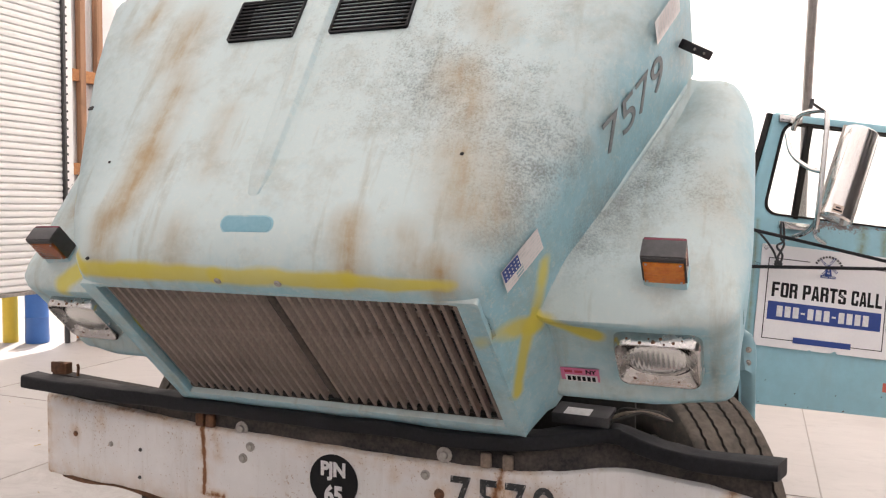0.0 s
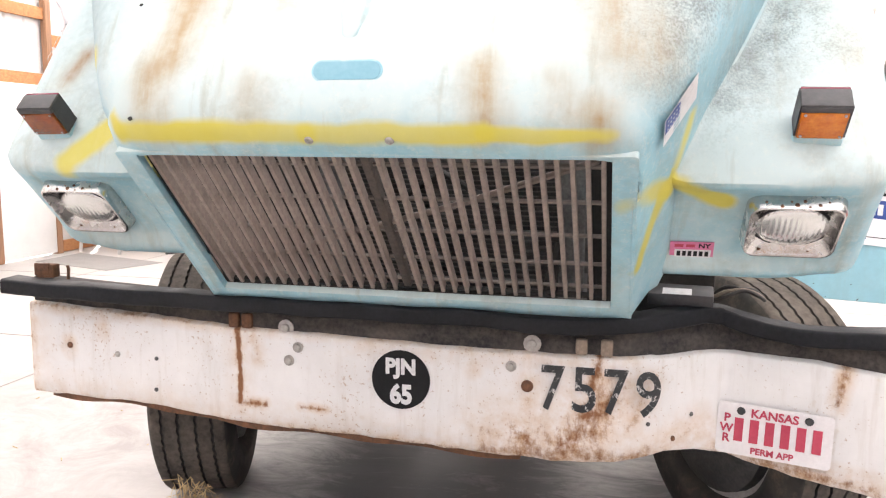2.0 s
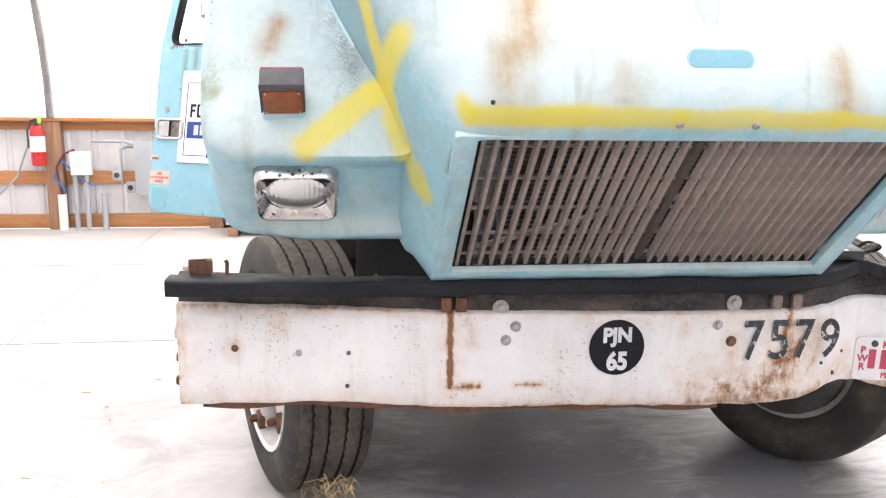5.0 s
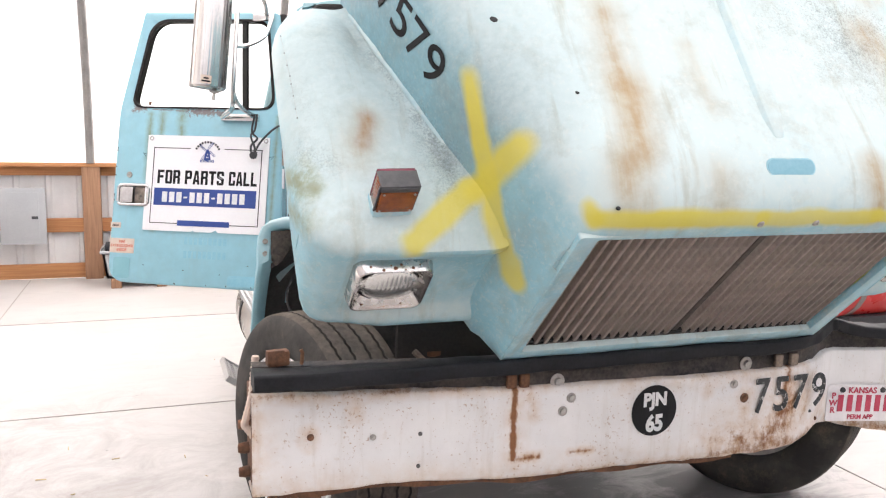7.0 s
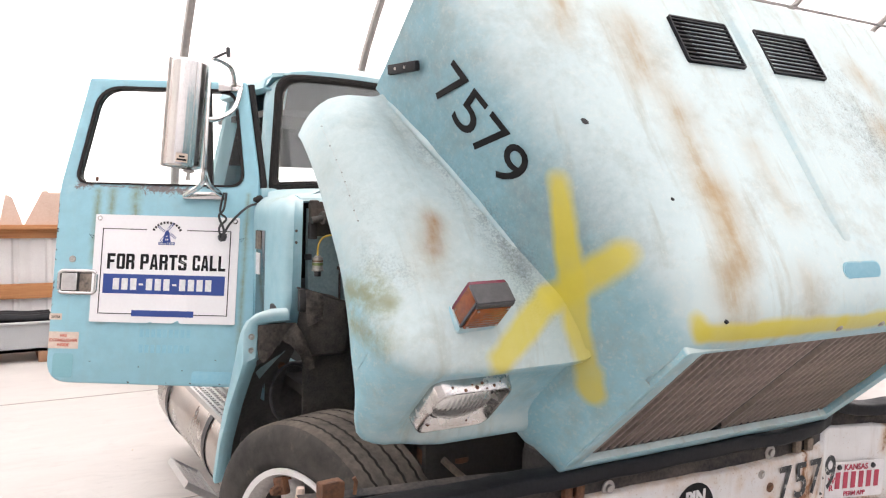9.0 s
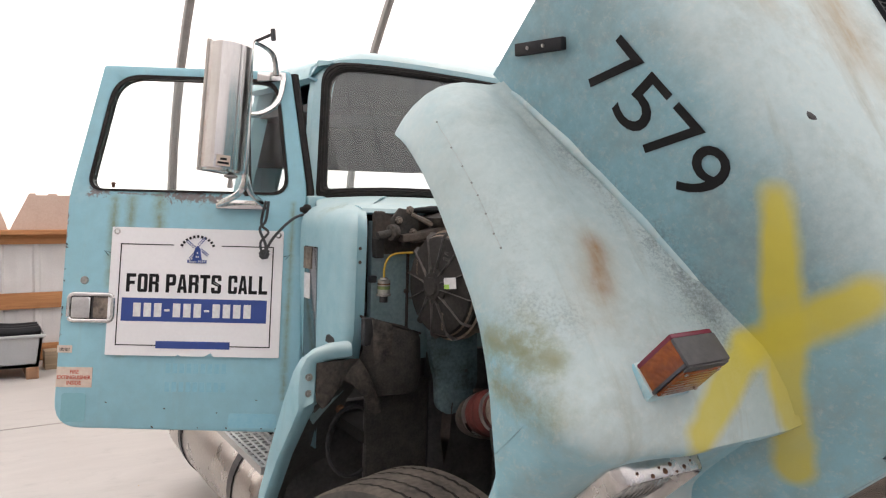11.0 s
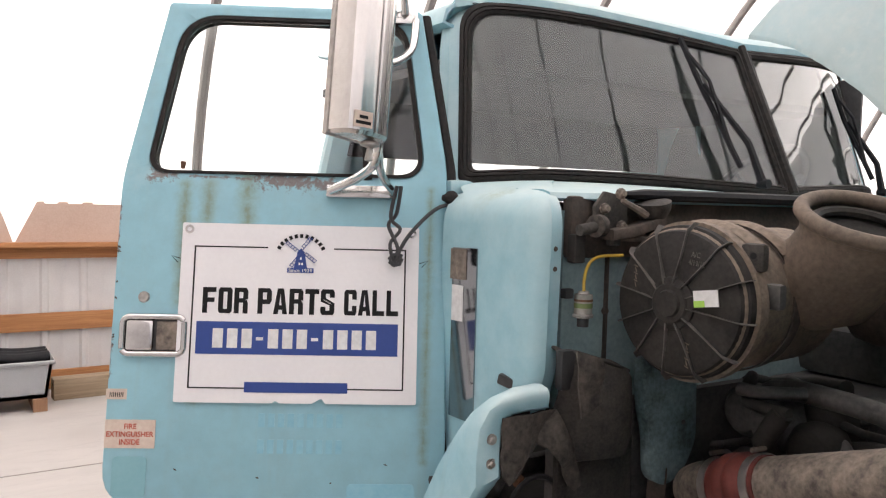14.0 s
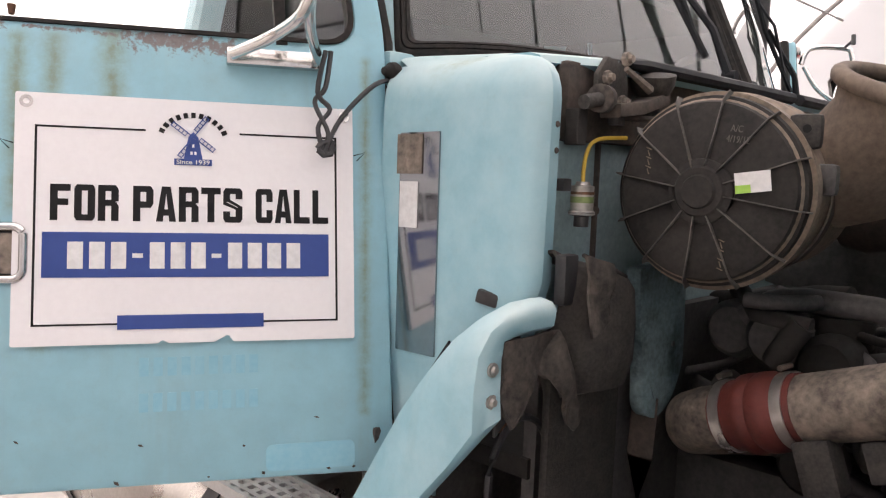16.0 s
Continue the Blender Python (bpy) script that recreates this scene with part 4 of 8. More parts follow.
for pts, r, lab in (([(-3.12, WY - 0.12, 0.95), (-3.25, WY - 0.12, 1.0), (-3.6, WY - 0.12, 1.0)], 0.025, "grey conduit bent into the breaker panel"),
                    ([(-3.3, WY - 0.1, 0.52), (-3.3, WY - 0.1, 0.9), (-3.22, WY - 0.1, 0.93), (-3.12, WY - 0.1, 0.93)], 0.015, "thin grey conduit beside the breaker panel")):
    solid("conduit", tubed(pts, r, 8), panel_grey, lab, "conduit", group="wall conduits")
for x, z in ((-3.34, 0.62), (-3.2, 0.48)):
    t = thing("socket_box", "small grey outdoor socket box on the board", "socket", pose(x, WY - 0.06, z), group="wall sockets")
    part("back_box", boxed((-0.05, -0.08, -0.06), (0.05, 0, 0.06)), panel_grey, t, bevel=0.005)
    part("outlet", lathe([(0, -0.08), (0.028, -0.08), (0.03, -0.1), (0.0, -0.1)], 14, "y"), black, t)
wb = thing("control_box", "white control box with wires on the siding", "control box", pose(-3.72, WY - 0.07, 0.62))
part("box_body", boxed((-0.11, -0.08, 0), (0.11, 0, 0.26)), white_paint, wb, bevel=0.008)
part("slot_mark", boxed((-0.07, -0.083, 0.1), (0.03, -0.08, 0.105)), black, wb)
for x, r, top in ((-3.95, 0.05, 0.4), (-3.8, 0.028, 0.62), (-3.68, 0.028, 0.62), (-3.5, 0.035, 0.42)):
    solid("wall_pipe", tubed([(x, WY - 0.1, 0.0), (x, WY - 0.1, top)], r, 10), white_paint if r > 0.045 else panel_grey, "short upright plastic pipe at the wall foot", "pipe", group="wall pipes")
for pts, mat_, lab in (([(-3.95, WY - 0.1, 0.4), (-3.98, WY - 0.14, 0.7), (-3.9, WY - 0.12, 0.85), (-3.78, WY - 0.12, 0.9)], red_hose, "red cable looped at the control box"),
                       ([(-3.9, WY - 0.1, 0.42), (-4.0, WY - 0.14, 0.6), (-3.95, WY - 0.12, 0.8), (-3.7, WY - 0.12, 0.55), (-3.6, WY - 0.1, 0.5)], blue_paint, "blue cable looped at the control box"),
                       ([(-5.1, WY - 0.1, 1.15), (-5.05, WY - 0.1, 0.7), (-4.93, WY - 0.1, 0.44), (-5.02, WY - 0.1, 0.36), (-5.08, WY - 0.1, 0.44), (-4.98, WY - 0.1, 0.47)], black, "thin black cable hanging down the siding"),
                       ([(-5.75, WY - 0.12, 0.95), (-5.6, WY - 0.12, 0.5), (-5.2, WY - 0.12, 0.22), (-4.8, WY - 0.12, 0.2), (-4.4, WY - 0.12, 0.6), (-4.2, WY - 0.12, 1.1)], panel_grey, "grey cable sagging between the posts"),
                       ([(-6.1, WY - 0.3, 0.55), (-5.9, WY - 0.25, 0.5), (-5.8, WY - 0.3, 0.15), (-5.5, WY - 0.3, 0.012), (-5.2, WY - 0.4, 0.012), (-4.9, WY - 0.45, 0.012), (-5.0, WY - 0.6, 0.012)], black, "black air hose lying along the wall foot"),
                       ([(-6.0, WY - 0.35, 0.2), (-5.7, WY - 0.4, 0.014), (-5.3, WY - 0.36, 0.014), (-5.0, WY - 0.5, 0.014)], red_hose, "red air hose lying on the floor")):
    solid("cable", tubed(pts, 0.012, 6), mat_, lab, "cable", group="wall cables")
solid("leaning_pole", tubed([(-5.58, 6.93, 0.02), (-5.93, 6.86, 3.0)], 0.024, 8), galv, "grey steel pole leaning into the corner", "pole")


solid("guy_wire", tubed([(-5.9, 6.82, 2.5), (-5.13, 6.9, 2.04), (-5.76, 6.96, 1.63)], 0.007, 5), black, "thin black wire tied to the leaning pole", "wire")


def ladder(m):
    t = thing("step_ladder", "tall white aluminium step ladder standing folded at the wall", "ladder", m)
    w0, w1, h = 0.32, 0.19, 3.0
    for s in (-1, 1):
        a, b = Vector((s * w0, 0, 0)), Vector((s * w1, 0.22, h))
        bm = tubed([a, b], 0.028, 4)
        part("rail", bm, alu, t, smooth=False)
        part("back_leg", tubed([(s * w0 * 0.9, 0.55, 0), (s * w1, 0.27, h)], 0.018, 4), ladder_grey, t, smooth=False)
    for k in range(9):
        z = 0.3 + 0.3 * k
        f = z / h
        w, y = w0 + (w1 - w0) * f, 0.22 * f
        part("step", boxed((-w, y - 0.045, z - 0.05), (w, y + 0.045, z)), alu, t, bevel=0.005)
        if k < 8:
            for s in (-1, 1):
                part("brace", tubed([(s * (w - 0.13), y, z - 0.03), (s * w, y - 0.01, z - 0.2)], 0.008, 6), alu, t)
    return t


ladder(pose(-5.86, 6.4, 0, 0, 0, -10))
solid("floor_mat", prism([(0, 0), (0.26, 0.67), (-1.16, 1.1), (-1.18, 0.35)], 0.006, pose(-4.92, 5.226, 0.0005, 90, 0, 0) @ Matrix.Diagonal((1, 1, -1, 1))), surface("grey_mat", (0.20, 0.19, 0.185), (0.27, 0.26, 0.25), rough=0.9), "flat grey rubber mat lying on the concrete", "mat")


def trough(m):
    t = thing("feed_trough", "old grey galvanised trough on wooden blocks with black rubber in it", "trough", m)
    out = [(-0.29, 0.1), (-0.33, 0.37), (0.33, 0.37), (0.29, 0.1)]
    inn = [(-0.27, 0.13), (-0.305, 0.37), (0.305, 0.37), (0.27, 0.13)]
    part("tub", frame_prism(out, inn, 0.42), panel_grey, t, bevel=0.008)
    part("tub_end", prism(out, 0.02), panel_grey, t)
    part("tub_end", prism(out, 0.02, pose(0, 0.40, 0)), panel_grey, t)
    part("rim", tubed([(-0.34, -0.01, 0.37), (0.34, -0.01, 0.37), (0.34, 0.43, 0.37), (-0.34, 0.43, 0.37)], 0.016, 8, True), panel_grey, t)
    bm = bmesh.new()
    for k in range(3):
        tube(bm, eased_line([(-0.3, 0.08 + 0.12 * k, 0.39), (-0.1, 0.1 + 0.12 * k, 0.405), (0.12, 0.07 + 0.12 * k, 0.395), (0.31, 0.1 + 0.1 * k, 0.40)]), 0.045, 10)
    part("rubber_roll", bm, rubber, t, "black rubber strips lying in the trough")
    for x in (-0.2, 0.24):
        part("wood_block", boxed((x - 0.05, -0.03, 0.0), (x + 0.05, 0.4, 0.1)), pine_up, t, bevel=0.005)
    return t


def eased_line(pts, n=5):
    """The same line with its corners rounded."""
    p = [Vector(pts[0])] + [Vector(q) for q in pts] + [Vector(pts[-1])]
    line = []
    for a, b, c, d in zip(p, p[1:], p[2:], p[3:]):
        for k in range(n):
            t = k / n
            line.append(0.5 * (2 * b + (c - a) * t + (2 * a - 5 * b + 4 * c - d) * t * t + (3 * b - a - 3 * c + d) * t ** 3))
    return line + [p[-1]]


trough(pose(-1.83, 6.42, 0))
old_pine = timber("weathered_pine", (0.26, 0.19, 0.12), (0.38, 0.29, 0.2), (0.6, 10, 10))
for x, y, z, l, turn in ((-1.16, 6.78, 0.0, 0.62, 3), (-0.75, 6.72, 0.0, 0.4, -6)):
    solid("timber_offcut", boxed((-l / 2, -0.07, 0), (l / 2, 0.07, 0.17)), old_pine, "short squared timber lying at the wall foot", "timber", pose(x, y, z, 0, 0, turn), bevel=0.006, group="timber offcuts")
for outline in ([(-1.715, 1.235), (-1.545, 1.585), (-1.49, 1.59), (-1.488, 1.57), (-1.39, 1.572), (-1.388, 1.588), (-1.31, 1.588), (-1.308, 1.57), (-1.2, 1.572), (-1.198, 1.588), (-1.12, 1.588), (-1.118, 1.57), (-0.5, 1.572), (-0.42, 1.235)],
                [(-1.715, 1.235), (-1.81, 1.52), (-1.87, 1.55), (-1.93, 1.235)]):
    solid("tarp", prism(outline, 0.012, pose(0, WY - 0.03, 0)), tarp, "tan cover standing behind the low wall", "tarp", group="tan covers")
ob = thing("service_tank", "red painted steel tank on a skid behind the truck", "tank", pose(4.72, 3.1, 0))
part("tank_shell", lathe([(0, -1.0), (0.3, -0.98), (0.4, -0.94), (0.42, -0.88), (0.42, 0.8), (0.3, 0.88), (0, 0.9)], 28, "x"), red_paint, ob).matrix_basis = pose(0, 0, 0.52)
part("skid", boxed((-0.8, -0.3, 0.0), (0.8, 0.3, 0.16)), black, ob, bevel=0.01)
for x in (-0.76, 0.3):
    part("strap", lathe([(0.424, x - 0.03), (0.428, x - 0.03), (0.428, x + 0.03), (0.424, x + 0.03)], 28, "x", True), galv, ob).matrix_basis = pose(0, 0, 0.52)

# ---- the truck: nose towards -y, its hood tipped forward ----
CX = -0.025
truck = thing("truck", "pale blue weathered conventional truck with hood tipped forward and doors open", "truck")
HOOD = Matrix(((1, 0, 0, CX), (0, 0.694, -0.72, -0.085), (0, 0.72, 0.694, 0.99), (0, 0, 0, 1)))
TOP = [(-0.022, 0.60), (-0.024, 0.625), (-0.02, 0.652), (-0.006, 0.68), (0.02, 0.704), (0.055, 0.727), (0.094, 0.744), (0.14, 0.758), (0.2, 0.771), (0.313, 0.792), (0.42, 0.812), (0.524, 0.832), (0.64, 0.856), (0.748, 0.88), (0.884, 0.905), (0.97, 0.92), (1.06, 0.934)]
SIDE = [(-0.03, 0.628), (0.0, 0.643), (0.1, 0.70), (0.2, 0.75), (0.4, 0.835), (0.57, 0.905), (0.8, 0.985), (1.06, 1.045)]
CREASE = [(0.1, 0.365), (0.13, 0.375), (0.18, 0.412), (0.25, 0.445), (0.6, 0.455), (1.05, 0.43)]


def side_x(u):
    return curve_at(SIDE, u)


def top_w(u):
    return curve_at([p for p in TOP if p[0] >= -0.0061], u)


def hood_shell():
    bm = bmesh.new()
    fx = (0, 0.2, 0.4, 0.58, 0.72, 0.81, 0.875, 0.92, 0.953, 0.977, 0.992, 1.0)
    fd = (0, 0.001, 0.004, 0.009, 0.016, 0.025, 0.037, 0.052, 0.071, 0.094, 0.122, 0.16)
    for s in (-1, 1):
        rows = []
        for u, w in TOP:
            x = side_x(u)
            k = 1.0 if u > 0.05 else 0.62
            pts = [(s * x * a, u + (0.02 * (a ** 6) if u < 0.06 else 0.0), w - d * k) for a, d in zip(fx, fd)]
            lo, hi = curve_at(CREASE, max(u, 0.1)), pts[-1][2]
            lo = lo if u > 0.1 else 0.44
            pts += [(s * x, pts[-1][1], hi + (lo - hi) * t) for t in (0.25, 0.5, 0.75, 1.0)]
            rows.append(pts)
        add_sheet(bm, rows)
        # the side of the nose beside the grille
        cols = [(side_x(-0.02) - 0.016, -0.022), (side_x(-0.02) - 0.005, -0.012)] + [(side_x(u), u + (0.02 if u < 0.06 else 0.0)) for u in (-0.02, -0.006, 0.02, 0.055, 0.094)] + [(side_x(u) - 0.007, u) for u in (0.15, 0.19, 0.24)]
        rows = []
        for w in (0.44, 0.36, 0.27, 0.18, 0.09, 0.02, -0.03, -0.05, -0.058):
            inset = 0.012 if w < -0.055 else (0.004 if w < -0.045 else 0.0)
            rows.append([(s * (x - inset), u, w) for x, u in cols])
        add_sheet(bm, rows)
    bmesh.ops.remove_doubles(bm, verts=bm.verts, dist=0.0008)
    return bm


LIP = -0.03          # lower edge of the headlamp panel
FENDER_OUT = [(0.118, 1.15), (0.13, 1.183), (0.15, 1.212), (0.18, 1.234), (0.22, 1.25), (0.32, 1.267), (0.45, 1.275), (0.7, 1.275), (0.87, 1.27), (0.96, 1.262), (1.04, 1.245)]
FENDER_TOP = [(0.118, 0.36), (0.13, 0.372), (0.16, 0.388), (0.2, 0.40), (0.3, 0.418), (0.5, 0.44), (0.74, 0.462), (0.9, 0.455), (0.98, 0.44), (1.04, 0.42)]
ARCH = [(0.10, -0.03), (0.15, -0.03), (0.168, -0.005), (0.19, 0.05), (0.226, 0.115), (0.26, 0.145), (0.335, 0.215), (0.4, 0.255), (0.447, 0.283), (0.51, 0.297), (0.57, 0.312), (0.66, 0.332), (0.752, 0.333), (0.878, 0.313), (1.009, 0.285), (1.04, 0.275)]


def shoulder(u):
    """How far the outer shoulder rounds off: tight at the front, full further back."""
    return 0.35 + 0.65 * min(1.0, max(0.0, (u - 0.118) / 0.2))


def push(x):
    """How far the fender's front edge draws back towards its outer corner."""
    t = min(1.0, max(0.0, (x - 0.98) / 0.17))
    return 0.024 * t * t * (3 - 2 * t)


def fender_shell(s):
    bm = bmesh.new()
    top, side, edge = [], [], []
    trim = 0.038 if s > 0 else 0.0
    for u in (0.118, 0.13, 0.145, 0.16, 0.18, 0.2, 0.23, 0.26, 0.3, 0.35, 0.4, 0.46, 0.52, 0.6, 0.68, 0.76, 0.84, 0.9, 0.95, 0.99, 1.025):
        xi, xo, wt, wc, wa = side_x(u), curve_at(FENDER_OUT, u) - trim * min(1, (u - 0.118) / 0.1), curve_at(FENDER_TOP, u), curve_at(CREASE, u), curve_at(ARCH, u)
        tip = max(0.0, (u - 0.9) / 0.125)
        wid = xo - xi
        pts = [(xi - 0.004, wc + 0.012), (xi + 0.008, wc - 0.001), (xi + 0.03, wc - 0.009)]
        for f, d in ((0.2, 0.0), (0.35, -0.002), (0.5, -0.004), (0.64, -0.01), (0.76, -0.02), (0.86, -0.04), (0.94, -0.068), (0.985, -0.1), (1.0, -0.135)):
            base = wc - 0.014 + (wt - wc + 0.014) * min(1, f * 2.2)
            pts.append((xi + wid * f, base + d * (1 + 0.22 * tip) * shoulder(u)))
        hi = pts[-1][1]
        shift = lambda x: u + push(x) * max(0.0, 1 - (u - 0.118) / 0.12)
        top.append([(s * x, shift(x), w) for x, w in pts])
        edge.append((u, xo, shift(xo), hi, min(wa, hi - 0.05)))
        if u >= 0.26:
            low = min(wa, hi - 0.004)
            line = [(xo, hi + (low - hi) * t) for t in (0.0, 0.3, 0.6, 0.85, 1.0)] + [(xo - 0.022, low + 0.002), (xo - 0.03, low + 0.012)]
            side.append([(s * x, shift(x), w) for x, w in line])
    add_sheet(bm, top)
    add_sheet(bm, side)
    # soft brow, headlamp panel and lower lip, carried round the outer front corner
    prof = [(0.0, 0.0), (-0.0005, -0.01), (0.002, -0.021), (0.007, -0.032), (0.013, -0.044), (0.02, -0.057), (0.026, -0.073), (0.03, -0.1), (0.032, -0.15), (0.033, -0.22), (0.032, -0.29), (0.028, -0.33), (0.02, -0.352), (0.009, -0.37), (-0.001, -0.386), (-0.005, -0.402), (-0.003, -0.418), (0.008, -0.43), (0.042, -0.432), (0.142, -0.418)]
    first = [(abs(x), u, w) for x, u, w in top[0]]
    rows = []
    for x, u, w in [(first[0][0] - 0.035, first[0][1], first[0][2])] + first:
        k = (w - LIP) / 0.432
        rows.append([(s * x, u + p * max(0.0, 1 - push(x) / 0.033) if p > 0 and d > -0.43 else u + p, w + d * k) for p, d in prof])
    for u, xo, us, hi, low in edge[1:8]:
        fade = (u - 0.118) / 0.142
        k = (hi - low) / 0.432
        rows.append([(s * xo - s * 0.1 * fade * max(0.0, p - 0.03) / 0.112, us + p * (1 - fade) * (0.1 if p > 0 and d > -0.43 else 1), hi + d * k) for p, d in prof])
    add_sheet(bm, rows)
    bmesh.ops.remove_doubles(bm, verts=bm.verts, dist=0.0008)
    return bm


def thicken(ob, t):
    me = ob.data
    count = [0] * len(me.edges)
    for loop in me.loops:
        count[loop.edge_index] += 1
    for e, n in zip(me.edges, count):
        if n == 1:
            e.use_edge_sharp = True
    sol = ob.modifiers.new("thick", "SOLIDIFY")
    sol.thickness, sol.offset = t, 0.0


def hood_part(name, bm, material, label="", smooth=True, bevel=0.0):
    ob = part(name, bm, material, truck, label, smooth, bevel)
    ob.matrix_basis = HOOD
    return ob


hood = hood_part("hood", hood_shell(), paint_hood, "chalky pale blue hood with rust streaks, mould and yellow spray marks")
thicken(hood, 0.008)
for s in (-1, 1):
    f = hood_part("fender", fender_shell(s), paint_hood, "pale blue front fender with mould and a yellow spray mark" if s < 0 else "pale blue front fender speckled with black mould")
    thicken(f, 0.008)
BEAD = [(0.2, 0.425), (0.3, 0.438), (0.45, 0.456), (0.57, 0.466), (0.7, 0.468), (0.8, 0.463), (0.9, 0.452), (0.97, 0.441), (1.035, 0.42)]
for s in (-1, 1):
    rows = []
    for k in range(41):
        u = 0.2 + 0.835 * k / 40
        w, x = curve_at(BEAD, u), side_x(u)
        r = 0.009 * min(1.0, 0.25 + k / 16)
        rows.append([(s * (x + r * a), u, w + r * b) for a, b in ((-0.4, 1.5), (0.15, 1.15), (0.6, 0.75), (0.92, 0.25), (1.02, -0.25), (0.85, -0.8), (0.4, -1.4))])
    bead = hood_part("seam_ridge", sheet(rows), paint_bead, "worn cream ridge between hood side and fender")
ring_out, ring_in = rounded(-0.628, -0.055, 0.628, 0.597, 0.012), rounded(-0.572, 0.0, 0.572, 0.585, 0.006)
hood_part("grille_frame", frame_prism(ring_out, ring_in, 0.0225, pose(0, -0.0235, 0)), paint_hood, "pale blue surround with a yellow sprayed top edge", bevel=0.002)

# centre rib, hand hold with its flush fill, marks and screws on the hood
rows = []
for u, hw, h in ((0.165, 0.004, 0.001), (0.18, 0.018, 0.009), (0.24, 0.03, 0.018), (0.5, 0.034, 0.022), (0.8, 0.038, 0.024), (1.05, 0.04, 0.024)):
    w = top_w(u)
    rows.append([(x * hw - 0.018, u, w + z * h - 0.001) for x, z in ((-1.35, -0.05), (-1.15, 0.1), (-0.9, 0.85), (-0.75, 1.0), (0, 1.04), (0.75, 1.0), (0.9, 0.85), (1.15, 0.1), (1.35, -0.05))])
hood_part("centre_rib", sheet(rows), paint_hood)
slope = math.degrees(math.atan2(0.744 - 0.704, 0.094 - 0.02))
HOLD = pose(-0.009, 0.0895, 0.7425, slope - 90 + 180, 0, 0)
ob = part("hand_hold", frame_prism(rounded(-0.083, -0.025, 0.083, 0.025, 0.0245, 7), rounded(-0.078, -0.0205, 0.078, 0.0205, 0.02, 7), 0.008, pose(0, -0.003, 0)), paint_hood, truck)
ob.matrix_basis = HOOD @ HOLD
ob2 = part("recess", prism(rounded(-0.0785, -0.021, 0.0785, 0.021, 0.0205, 7), 0.0015), paint_slot_shade, truck, "bluer paint, darkened for shade, on the hand hold's flush fill")
ob2.matrix_basis = HOOD @ HOLD @ pose(0, 0.0045, 0)
screw_me = mesh_of("screw", lathe([(0, -0.001), (0.004, -0.001), (0.005, -0.004), (0.009, -0.003), (0.011, 0.0), (0.011, 0.004)], 12, "y"), steel)
for x in (-0.1, 0.09):
    part("screw", screw_me, steel, truck, "dull steel screw with a hollow head").matrix_basis = HOOD @ pose(x, -0.026, 0.642)


def louvre(x0, x1):
    t = part("hood_vent", frame_prism(rounded(x0 - 0.006, -0.006, x1 + 0.006, 0.166, 0.008), rounded(x0, 0, x1, 0.16, 0.004), 0.012, pose(0, -0.009, 0)), rubber, truck, "black plastic louvred hood vent")
    t.matrix_basis = HOOD @ Matrix.Translation((0, 0.748, 0.883)) @ Matrix(((1, 0, 0, 0), (0, 0.18, 0.984, 0), (0, -0.984, 0.18, 0), (0, 0, 0, 1)))
    part("vent_back", boxed((x0, 0.001, 0), (x1, 0.003, 0.16)), engine_black, t)
    for k in range(10):
        z = 0.008 + 0.016 * k
        part("louvre_slat", boxed((x0, -0.008, z), (x1, 0.004, z + 0.004)), rubber, t)
    return t


louvre(-0.325, -0.095)
louvre(0.042, 0.29)


def side_number(text, s, p0, p1, size):
    """Digits on the hood's side, their feet along the line p0 to p1 in (u, w)."""
    (u0, w0), (u1, w1) = p0, p1
    d = Vector((u1 - u0, w1 - w0)).normalized()
    up = Vector((-d.y, d.x)) if s > 0 else Vector((d.y, -d.x))
    mid = Vector(((u0 + u1) / 2, (w0 + w1) / 2))
    wide = 0.222 * size[0]
    for k, c in enumerate(text):
        me = fitted(c, wide, size[1], 0.0002)
        along = -size[0] / 2 + wide / 2 + (size[0] - wide) / (len(text) - 1) * k
        for v in me.vertices:
            q = mid + d * (v.co.x + along) + up * v.co.y
            lift = 0.0055 + v.co.z
            v.co = (s * (side_x(q.x) + lift), q.x, q.y)
        me.materials.append(faded_ink if s > 0 else ink)
        ob = new("fleet_digit", me)
        ob.parent = truck
        ob.matrix_basis = HOOD
        ob["label"] = "black painted digit on the hood side"
    return ob


side_number("7579", -1, (0.840, 0.663), (0.516, 0.632), (0.335, 0.126))
side_number("7579", 1, (0.48, 0.662), (0.80, 0.65), (0.325, 0.108))


def decal(name, s, pts, material, label, lift=0.006):
    """A thin sticker on the hood's side, its corners in (u, w)."""
    bm = bmesh.new()
    bm.faces.new([bm.verts.new((s * (side_x(u) + lift), u, w)) for u, w in pts])
    return hood_part(name, bm, material, label)


FLAG = [Vector((0.05, 0.628)), Vector((0.181, 0.648)), Vector((0.184, 0.570)), Vector((0.051, 0.548))]


def on_flag(x, y):
    """A place on the flag: x along it, y down, both 0 to 1."""
    return tuple(FLAG[0].lerp(FLAG[1], x).lerp(FLAG[3].lerp(FLAG[2], x), y))


def flag_patch(x0, y0, x1, y1):
    return [on_flag(x0, y0), on_flag(x1, y0), on_flag(x1, y1), on_flag(x0, y1)]


flag = decal("flag_sticker", 1, flag_patch(0, 0, 1, 1), white_ink, "faded striped flag sticker on the hood side")
decal("flag_corner", 1, flag_patch(0.02, 0.02, 0.42, 0.55), sign_blue, "blue corner of the flag sticker", 0.0072)
for k in range(7):
    decal("flag_stripe", 1, flag_patch(0.43 if k < 4 else 0.02, (k + 0.25) / 7, 0.99, (k + 0.62) / 7), stripe_pink, "", 0.0072)
